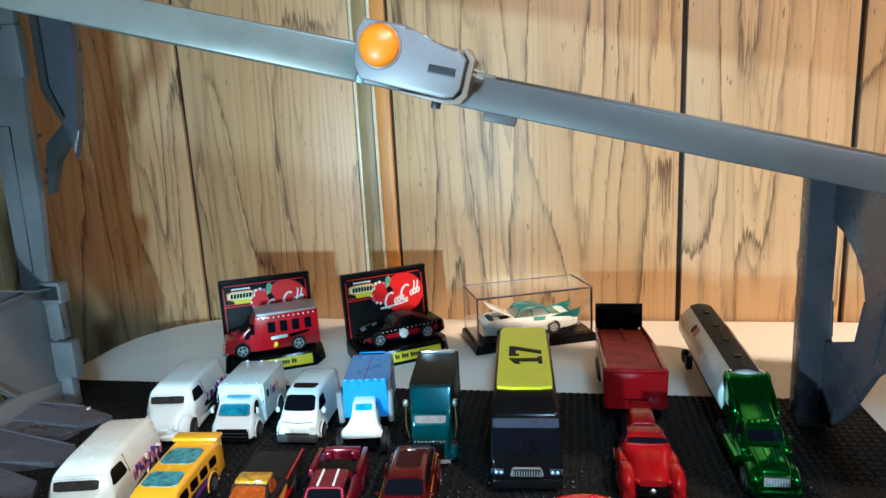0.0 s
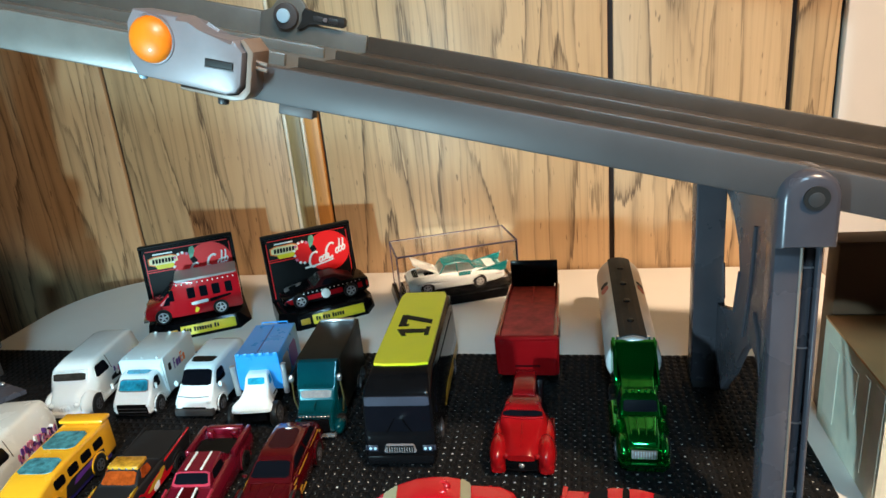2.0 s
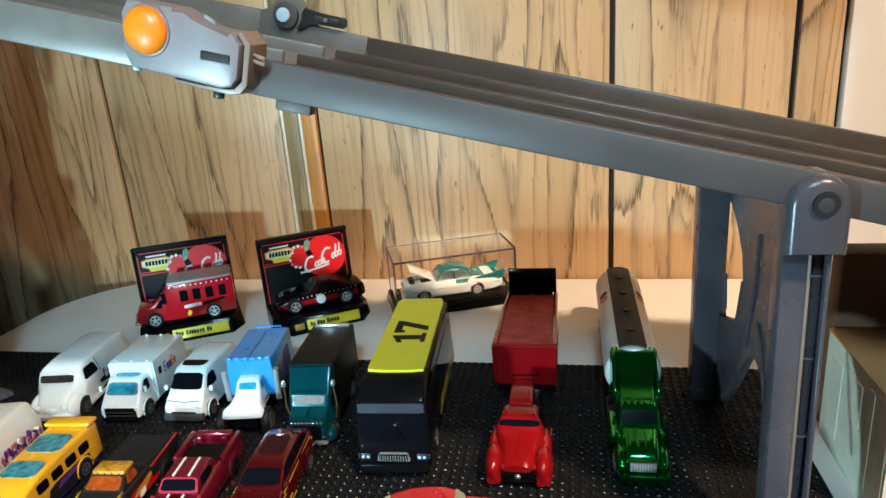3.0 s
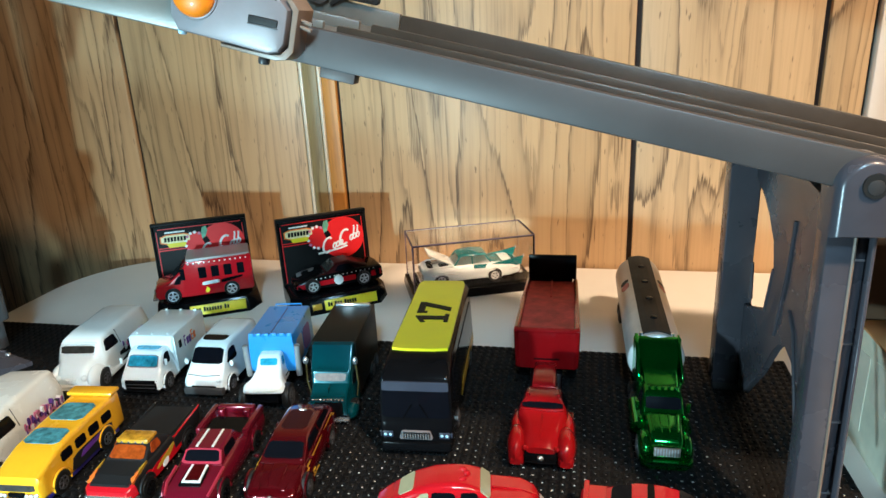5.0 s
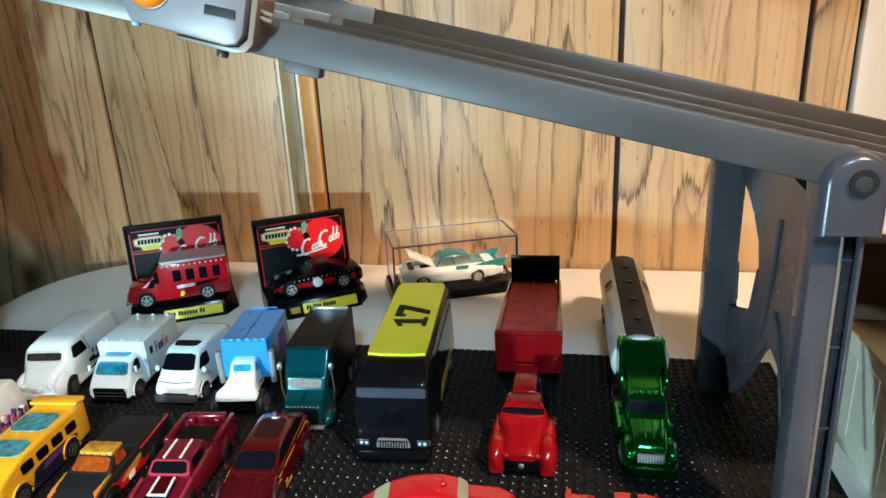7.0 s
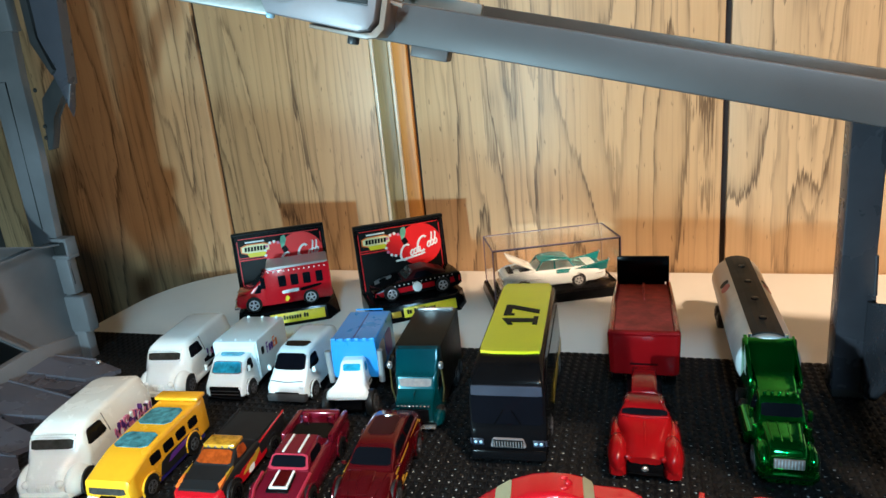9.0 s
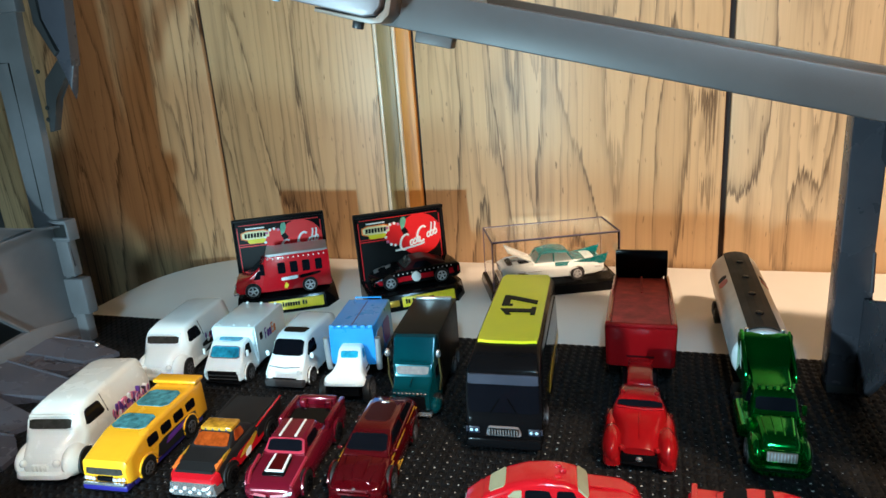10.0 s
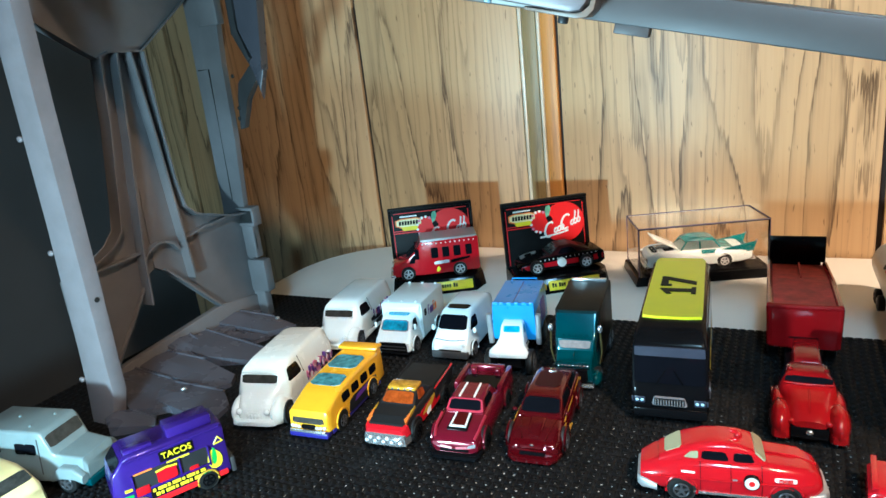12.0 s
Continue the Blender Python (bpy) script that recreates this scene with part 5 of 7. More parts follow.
def tanker(m):
    th = thing("toy_tanker_truck", "green chrome toy lorry with a silver tank trailer on the mat", "toy truck", m, ROW2)
    nose = [(0.0006, 0.0078, 0.0086, 0.0070, 0.0050, 0.0104, 0.0132), (0.0030, 0.0084, 0.0094, 0.0076, 0.0045, 0.0110, 0.0164), (0.0070, 0.0090, 0.0100, 0.0078, 0.0040, 0.0116, 0.0180), (0.0140, 0.0096, 0.0106, 0.0082, 0.0040, 0.0122, 0.0192), (0.0212, 0.0104, 0.0112, 0.0090, 0.0040, 0.0130, 0.0206)]
    part("hood", shell(B(), nose, 0.0018), GREEN, th)
    cab = [(0.0205, 0.0112, 0.0118, 0.0104, 0.0040, 0.0170, 0.0208), (0.0256, 0.0112, 0.0118, 0.0098, 0.0040, 0.0180, 0.0284), (0.0282, 0.0112, 0.0118, 0.0094, 0.0040, 0.0185, 0.0300), (0.0400, 0.0112, 0.0118, 0.0096, 0.0040, 0.0185, 0.0304)]
    part("cab", shell(B(), cab, 0.0018), GREEN, th)
    part("windscreen", slope(st_top(cab), 0.0214, 0.0250, 0.90, 0.90, 0.0006), GLASS, th)
    part("screen_pillar", rail(B(), [(0.0, 0.0213, 0.0222), (0.0, 0.0251, 0.0279)], 0.0004, 6), GREEN, th)
    part("grille_frame", box(B(), -0.0076, 0.0076, -0.0010, 0.0012, 0.0072, 0.0138, 0.0007), GREEN, th)
    front = part("grille", box(B(), -0.0066, 0.0066, -0.0016, 0.0008, 0.0080, 0.0132, 0.0004), GRILLE, th, "chrome radiator grille")
    for k in range(9):
        part("grille_bar", box(B(), -0.0062 + k * 0.0014, -0.0057 + k * 0.0014, -0.0019, -0.0014, 0.0083, 0.0129), RIM, front)
    bump = [(-0.0034, 0.0098, 0.0108, 0.0104, 0.0018, 0.0040, 0.0058), (-0.0016, 0.0120, 0.0130, 0.0126, 0.0016, 0.0042, 0.0064), (0.0040, 0.0132, 0.0140, 0.0136, 0.0016, 0.0042, 0.0062)]
    part("bumper", shell(B(), bump, 0.0010), GREEN, th)
    part("bumper_groove", rail(B(), [(-0.0122, -0.0012, 0.0042), (-0.0104, -0.0032, 0.0042), (0.0104, -0.0032, 0.0042), (0.0122, -0.0012, 0.0042)], 0.0004, 6), BLACK, th)
    for x in (-0.0060, -0.0020, 0.0020, 0.0060):
        part("hood_rib", rail(B(), [(x, 0.0060, 0.0178), (x * 1.15, 0.0205, 0.0206)], 0.0004, 6), GREEN, th)
    fairing = [(0.0320, 0.0094, 0.0280, 0.0302, 0.92), (0.0350, 0.0098, 0.0200, 0.0312, 0.92), (0.0440, 0.0104, 0.0200, 0.0334, 0.92), (0.0540, 0.0122, 0.0200, 0.0390, 0.97), (0.0615, 0.0134, 0.0200, 0.0446, 1.0), (0.0635, 0.0134, 0.0200, 0.0450, 1.0)]
    part("wind_deflector", loft(B(), fairing, 0.0012), GREEN, th)
    part("sleeper", box(B(), -0.0117, 0.0117, 0.0380, 0.0630, 0.0040, 0.0300, 0.0016), GREEN, th)
    for k in range(5):
        part("roof_lamp", ball(B(), (-0.0068 + k * 0.0034, 0.0292, 0.0308), 0.0010, 0.0012, 0.0010, 8, 6), GREEN, th)
    for s in (-1, 1):
        part("fender", ball(B(), (s * 0.0104, 0.0088, 0.0082), 0.0040, 0.0102, 0.0074, 18, 12), GREEN, th)
        part("fender_tail", loft(B(), [(0.0140, 0.0030, 0.0044, 0.0120, 0.7), (0.0190, 0.0028, 0.0040, 0.0078, 0.8), (0.0230, 0.0026, 0.0040, 0.0064, 0.8)], 0.0012), GREEN, th).data.transform(Matrix.Translation((s * 0.0108, 0, 0)))
        part("wheel_well", cyl(B(), (s * 0.0134, 0.0095, 0.0056), "x", 0.0064, 0.0016, 20), SLOT, th)
        part("headlight", box(B(), s * 0.0102 - 0.0018, s * 0.0102 + 0.0018, -0.0010, 0.0012, 0.0084, 0.0106, 0.0005), GREEN, th)
        part("mirror", box(B(), s * 0.0132 - 0.0010, s * 0.0132 + 0.0010, 0.0236, 0.0248, 0.0190, 0.0246, 0.0004), GREEN, th)
        part("fuel_tank", rail(B(), [(s * 0.0122, 0.026, 0.0066), (s * 0.0122, 0.052, 0.0066)], 0.0040, 14), GREEN, th)
        part("exhaust_pipe", cyl(B(), (s * 0.0090, 0.0662, 0.0320), "z", 0.0011, 0.028, 10), CHROME, th)
        part("deflector_wing", prism(B(), [(0.0380, 0.0290), (0.0640, 0.0280), (0.0646, 0.0460), (0.0600, 0.0450), (0.0400, 0.0338)], "yz", s * 0.0120 - 0.0008, s * 0.0116 + 0.0008, 0.0003), GREEN, th)
        part("side_window", flank(slab(cab), s, [(0.0275, 0.0196), (0.0360, 0.0196), (0.0360, 0.0270), (0.0290, 0.0270)]), GLASS, th)
        part("air_cleaner", cyl(B(), (s * 0.0116, 0.0190, 0.0150), "z", 0.0016, 0.0070, 12, bevel=0.0004), GREEN, th)
    tank = part("tank", cyl(B(), (0, 0.1320, 0.0300), "y", 0.0166, 0.138, 32, bevel=0.0022), SILVER, th, "silver cylindrical tank")
    bm = B()
    for a, b in ((-28, -14), (-14, 0), (0, 14), (14, 28)):
        pa, pb = radians(90 + a), radians(90 + b)
        v = [bm.verts.new((r * math.cos(t), y, 0.0300 + r * math.sin(t))) for y in (0.0660, 0.2000) for r, t in ((0.0160, pa), (0.0175, pa), (0.0175, pb), (0.0160, pb))]
        for q in ((0, 1, 2, 3), (4, 5, 6, 7), (0, 1, 5, 4), (1, 2, 6, 5), (2, 3, 7, 6), (3, 0, 4, 7)):
            bm.faces.new([v[i] for i in q])
    part("walkway", bm, MATT_DARK, tank, "dark strip along the top of the tank")
    part("tank_head", ball(B(), (0, 0.0640, 0.0300), 0.0162, 0.0044, 0.0162, 28, 16), TANK_HEAD, tank, "bright domed front of the tank")
    for y in (0.085, 0.115, 0.145, 0.175):
        part("hatch", cyl(B(), (0, y, 0.0477), "z", 0.0022, 0.0012, 12, bevel=0.0003), BLACK, tank)
    for s in (-1, 1):
        for y, r in ((0.150, 0.0050), (0.158, 0.0035)):
            part("tank_print", sheet(B(), [(s * 0.0166 * math.cos(radians(a)), y + dy * s, 0.0300 + 0.0166 * math.sin(radians(a))) for a, dy in ((28, -r), (28, r), (52, r), (52, -r))], 0.0004, 0.3), FADED_RED if r > 0.004 else MATT_DARK, tank)
    part("fifth_wheel", box(B(), -0.0085, 0.0085, 0.0600, 0.1980, 0.0060, 0.0130, 0.001), BLACK, th)
    wheels(th, (0.0100, 0.0560, 0.0680, 0.1780, 0.1920), 0.0142, 0.0056, 0.0046)


tanker(spot(0.0013, -0.296, 0.5) @ Matrix.Scale(0.97, 4))


def school_bus(m):
    th = thing("toy_bus", "yellow toy school bus with blue-green roof windows", "toy bus", m, ROW1)
    st = [(0.0, 0.0125, 0.0050, 0.0145, 0.97), (0.0012, 0.0135, 0.0045, 0.0175, 0.95), (0.0060, 0.0140, 0.0040, 0.0190, 0.92), (0.0130, 0.0142, 0.0040, 0.0215, 0.90), (0.0200, 0.0142, 0.0040, 0.0235, 0.90), (0.0400, 0.0142, 0.0040, 0.0250, 0.90), (0.0620, 0.0142, 0.0040, 0.0255, 0.92), (0.0710, 0.0138, 0.0045, 0.0262, 0.96), (0.0722, 0.0130, 0.0060, 0.0255, 0.96)]
    part("body", loft(B(), st, 0.0026), SCHOOL, th)
    part("windscreen", sheet(B(), [(-0.0105, -0.0002, 0.0102), (0.0105, -0.0002, 0.0102), (0.0102, 0.0006, 0.0142), (-0.0102, 0.0006, 0.0142)], 0.0005), GLASS_GREY, th)
    for a, b in ((0.0208, 0.0335), (0.0410, 0.0575)):
        part("roof_window", deck(st, [(-0.0104, a), (0.0104, a), (0.0100, b), (-0.0100, b)], lift=0.0004), GLASS_TEAL, th, "blue-green tinted roof window")
    part("spoiler", box(B(), -0.0142, 0.0142, 0.0640, 0.0728, 0.0258, 0.0282, 0.0010), SCHOOL, th)
    for s in (-1, 1):
        for k in range(4):
            y = 0.0180 + k * 0.0115
            part("side_window", flank(st, s, [(y, 0.0145), (y + 0.0085, 0.0145), (y + 0.0085, 0.0200), (y, 0.0200)]), GLASS, th)
        part("side_print", flank(st, s, [(0.022, 0.0050), (0.060, 0.0050), (0.060, 0.0130), (0.026, 0.0130)], lift=0.0002), MATT_BLACK, th)
        part("side_print", flank(st, s, [(0.030, 0.0085), (0.050, 0.0100), (0.056, 0.0125), (0.034, 0.0120)], lift=0.0003), PRINT_PURPLE, th)
    part("bumper", box(B(), -0.0130, 0.0130, -0.0022, 0.0040, 0.0018, 0.0055, 0.0012), NAVY, th)
    part("bumper_trim", box(B(), -0.0118, 0.0118, -0.0026, -0.001, 0.0052, 0.0068, 0.0004), CHROME, th)
    for s in (-1, 1):
        for k in range(3):
            part("headlight", ball(B(), (s * (0.0060 + k * 0.0024), -0.0012 + k * 0.0003, 0.0082), 0.0012, 0.0008, 0.0011, 8, 6), RIM, th)
    part("grille", box(B(), -0.0044, 0.0044, -0.0014, 0.001, 0.0070, 0.0094, 0.0005), BLACK, th)
    part("base", box(B(), -0.0135, 0.0135, 0.004, 0.066, 0.0020, 0.0045, 0.0006), NAVY, th)
    wheels(th, (0.0140, 0.0530), 0.0148, 0.0055, 0.0046)
    arches(th, (0.0140, 0.0530), 0.0142, 0.0055, SCHOOL)


school_bus(spot(-0.3110, -0.371, 4.5) @ Matrix.Scale(0.975, 4))


def off_roader(m):
    th = thing("toy_pickup", "black and red toy pickup with orange windows, roof lamps", "toy pickup", m, ROW1)
    st = [(0.0, 0.0110, 0.0070, 0.0125, 0.95), (0.0015, 0.0132, 0.0060, 0.0145, 0.90), (0.0080, 0.0142, 0.0060, 0.0165, 0.86), (0.0200, 0.0145, 0.0060, 0.0180, 0.86), (0.0420, 0.0145, 0.0060, 0.0182, 0.88), (0.0450, 0.0145, 0.0060, 0.0180, 0.90), (0.0740, 0.0145, 0.0070, 0.0185, 0.92), (0.0760, 0.0138, 0.0090, 0.0180, 0.92)]
    part("body", loft(B(), st, 0.0024), MATT_BLACK, th)
    part("front_lip", loft(B(), [(-0.0012, 0.0112, 0.0080, 0.0128, 0.95), (0.0006, 0.0134, 0.0078, 0.0142, 0.92), (0.0040, 0.0144, 0.0078, 0.0148, 0.90)], 0.0016), SCARLET, th, "red front lip")
    for a, b, w0, w1 in ((0.0022, 0.0080, 0.0098, 0.0112), (0.0080, 0.0202, 0.0112, 0.0118)):
        part("hood_panel", deck(st, [(-w0, a), (w0, a), (w1, b), (-w1, b)], lift=0.0006, cut=0.0), MATT_BLACK, th, "matt black hood")
    for s in (-1, 1):
        for a, b, w in ((0.0030, 0.0120, 0.0024), (0.0060, 0.0150, 0.0018), (0.0100, 0.0195, 0.0014)):
            part("hood_flame", deck(st, [(s * 0.0122, a), (s * (0.0122 - w), a + 0.0030), (s * 0.0118, b)][::s], lift=0.0009, cut=0.0), PRINT_ORANGE if w > 0.0016 else GOLD, th)
    cab = [(0.0185, 0.0122, 0.0160, 0.0182, 0.95), (0.0270, 0.0122, 0.0160, 0.0238, 0.80), (0.0370, 0.0122, 0.0160, 0.0245, 0.80), (0.0450, 0.0122, 0.0160, 0.0190, 0.92)]
    part("cabin", loft(B(), cab, 0.0018), MATT_BLACK, th)
    part("windscreen", slope(cab, 0.0198, 0.0266, 0.88, 0.88), GLASS_ORANGE, th)
    part("roof_lamp_bar", box(B(), -0.0092, 0.0092, 0.0275, 0.0380, 0.0235, 0.0262, 0.0010), GLASS_AMBER, th, "gold roof lamp bar")
    for k in range(4):
        part("roof_lamp", ball(B(), (-0.0060 + k * 0.0040, 0.0282, 0.0247), 0.0016, 0.0008, 0.0012, 10, 6), CHROME, th)
    part("truck_bed", deck(st, [(-0.0128, 0.0450), (0.0122, 0.0450), (0.0122, 0.0745), (-0.0128, 0.0745)], lift=0.0005, cut=0.04), MATT_BLACK, th)
    for s in (-1, 1):
        part("side_window", flank(cab, s, [(0.0250, 0.0190), (0.0355, 0.0190), (0.0350, 0.0238), (0.0285, 0.0238)]), GLASS_ORANGE, th)
        part("bed_wing", prism(B(), [(0.0440, 0.0100), (0.0740, 0.0110), (0.0765, 0.0196), (0.0735, 0.0192), (0.0600, 0.0184), (0.0440, 0.0176)], "yz", s * 0.0139 - 0.0007, s * 0.0139 + 0.0007, 0.0003), MATT_BLACK, th)
        part("wing_edge", rail(B(), [(s * 0.0141, 0.0440, 0.0174), (s * 0.0141, 0.0600, 0.0183), (s * 0.0141, 0.0735, 0.0191), (s * 0.0141, 0.0764, 0.0196)], 0.0006), SCARLET if s > 0 else MATT_BLACK, th)
        part("side_print", flank(st, s, [(0.018, 0.0070), (0.050, 0.0072), (0.058, 0.0150), (0.020, 0.0130)], lift=0.0003), SCARLET, th)
        part("side_print", flank(st, s, [(0.006, 0.0095), (0.018, 0.0090), (0.020, 0.0140), (0.010, 0.0135)], lift=0.0005, cut=0.2), SCARLET, th)
        part("side_print", flank(st, s, [(0.028, 0.0075), (0.034, 0.0075), (0.036, 0.0110), (0.030, 0.0105)], lift=0.0006, cut=0.2), PRINT_WHITE, th)
        part("side_flame", flank(st, s, [(0.022, 0.0100), (0.036, 0.0095), (0.048, 0.0150), (0.030, 0.0130)], lift=0.0004), GOLD, th)
    for k in range(9):
        part("bull_bar_stud", ball(B(), (-0.0104 + k * 0.0026, -0.0036, 0.0062 + (k % 2) * 0.0022), 0.0013, 0.0011, 0.0012, 8, 6), RIM, th)
    part("bumper", loft(B(), [(-0.0040, 0.0100, 0.0040, 0.0085, 0.95), (-0.0018, 0.0132, 0.0030, 0.0105, 0.90), (0.0040, 0.0142, 0.0030, 0.0098, 0.95)], 0.0012), CHROME, th)
    part("chassis", box(B(), -0.0090, 0.0090, 0.0020, 0.0680, 0.0035, 0.0070, 0.0008), BLACK, th)
    wheels(th, (0.0125, 0.0580), 0.0156, 0.0062, 0.0046, BLACK)
    arches(th, (0.0125, 0.0580), 0.0142, 0.0062, MATT_BLACK)


off_roader(spot(-0.2638, -0.366, 4.1) @ Matrix.Scale(0.89, 4) @ Matrix.Scale(1.08, 4, (1, 0, 0)))


def low_truck(m):
    th = thing("toy_pickup", "magenta toy tow truck with white hood stripes", "toy pickup", m, ROW1)
    st = [(0.0, 0.0105, 0.0040, 0.0085, 0.92), (0.0012, 0.0122, 0.0035, 0.0105, 0.90), (0.0060, 0.0134, 0.0030, 0.0125, 0.84), (0.0230, 0.0138, 0.0030, 0.0150, 0.84), (0.0400, 0.0140, 0.0030, 0.0160, 0.84), (0.0420, 0.0140, 0.0030, 0.0150, 0.88), (0.0660, 0.0142, 0.0035, 0.0160, 0.92), (0.0680, 0.0138, 0.0045, 0.0150, 0.92)]
    hull = [(y, hw * 0.94, hw, hw * f, lo, lo + (hi - lo) * 0.55, hi) for y, hw, lo, hi, f in st]
    part("body", shell(B(), hull, 0.0018, 3), MAGENTA, th)
    for s in (-1, 1):
        part("fender_crest", rail(B(), [(s * 0.0104, 0.0020, 0.0108), (s * 0.0116, 0.0080, 0.0134), (s * 0.0118, 0.0180, 0.0148)], 0.0008, 6), PINK_TRIM, th)
        part("grille_wing", sheet(B(), [(s * 0.0010, -0.0006, 0.0062), (s * 0.0092, 0.0002, 0.0066), (s * 0.0088, 0.0006, 0.0078), (s * 0.0010, -0.0002, 0.0072)][::s], 0.0005), PINK_TRIM, th)
    cab = [(0.0195, 0.0108, 0.0130, 0.0148, 0.98), (0.0250, 0.0108, 0.0130, 0.0205, 0.82), (0.0400, 0.0108, 0.0130, 0.0212, 0.82), (0.0450, 0.0108, 0.0130, 0.0160, 0.92)]
    part("cabin", loft(B(), cab, 0.0018), MAGENTA, th)
    part("windscreen", slope(cab, 0.0206, 0.0243, 0.86, 0.88), GLASS, th)
    part("windscreen_frame", slope(cab, 0.0198, 0.0249, 0.97, 0.98, 0.0002), PINK_TRIM, th)
    part("hood_scoop", deck(st, [(-0.0055, 0.0060), (0.0055, 0.0060), (0.0050, 0.0180), (-0.0050, 0.0180)], lift=0.0006, cut=0.05), BLACK, th)
    part("hood_panel", deck(st, [(-0.0040, 0.0085), (0.0040, 0.0085), (0.0036, 0.0190), (-0.0036, 0.0190)], lift=0.0009, cut=0.02), MAROON, th)
    for s in (-1, 1):
        part("stripe", deck(st, [(s * 0.0040 - 0.0005, 0.0085), (s * 0.0040 + 0.0005, 0.0085), (s * 0.0036 + 0.0005, 0.0190), (s * 0.0036 - 0.0005, 0.0190)], lift=0.0012, cut=0), PRINT_WHITE, th)
        part("stripe", deck(cab, [(s * 0.0040 - 0.0005, 0.0258), (s * 0.0040 + 0.0005, 0.0258), (s * 0.0038 + 0.0005, 0.0395), (s * 0.0038 - 0.0005, 0.0395)], lift=0.0005, cut=0), PRINT_WHITE, th)
        part("side_window", flank(cab, s, [(0.0245, 0.0155), (0.0370, 0.0155), (0.0365, 0.0195), (0.0262, 0.0195)]), GLASS, th)
        part("headlight", sheet(B(), [(s * 0.0070, -0.0003, 0.0070), (s * 0.0110, 0.0003, 0.0074), (s * 0.0112, 0.0010, 0.0090), (s * 0.0075, 0.0002, 0.0082)][::s], 0.0005), CHROME if s > 0 else MAGENTA, th)
        part("bed_side", box(B(), s * 0.0125 - 0.0014, s * 0.0125 + 0.0014, 0.0440, 0.0680, 0.0140, 0.0185, 0.0008), MAGENTA, th)
        part("tow_post", box(B(), s * 0.0070 - 0.0016, s * 0.0070 + 0.0016, 0.0600, 0.0650, 0.0150, 0.0190, 0.0006), MAGENTA, th)
    part("stripe", deck(st, [(-0.0045, 0.0080), (0.0045, 0.0080), (0.0045, 0.0090), (-0.0045, 0.0090)], lift=0.0012, cut=0), PRINT_WHITE, th)
    part("bed_floor", deck(st, [(-0.0108, 0.0455), (0.0108, 0.0455), (0.0108, 0.0590), (-0.0108, 0.0590)], lift=0.0004), BLACK, th)
    part("tow_bar", box(B(), -0.0100, 0.0100, 0.0635, 0.0675, 0.0150, 0.0194, 0.0008), MAGENTA, th)
    part("bumper", loft(B(), [(-0.0022, 0.0112, 0.0012, 0.0030, 1.0), (0.0, 0.0132, 0.0010, 0.0036, 1.0), (0.005, 0.0136, 0.0010, 0.0034, 1.0)], 0.0008), BLACK, th)
    part("grille", box(B(), -0.0075, 0.0075, -0.0006, 0.001, 0.0046, 0.0060, 0.0004), BLACK, th)
    wheels(th, (0.0120, 0.0540), 0.0144, 0.0054, 0.0046, BLACK)
    arches(th, (0.0120, 0.0540), 0.0136, 0.0054, MAGENTA)


low_truck(spot(-0.2233, -0.3655, 6) @ Matrix.Scale(1.033, 4))


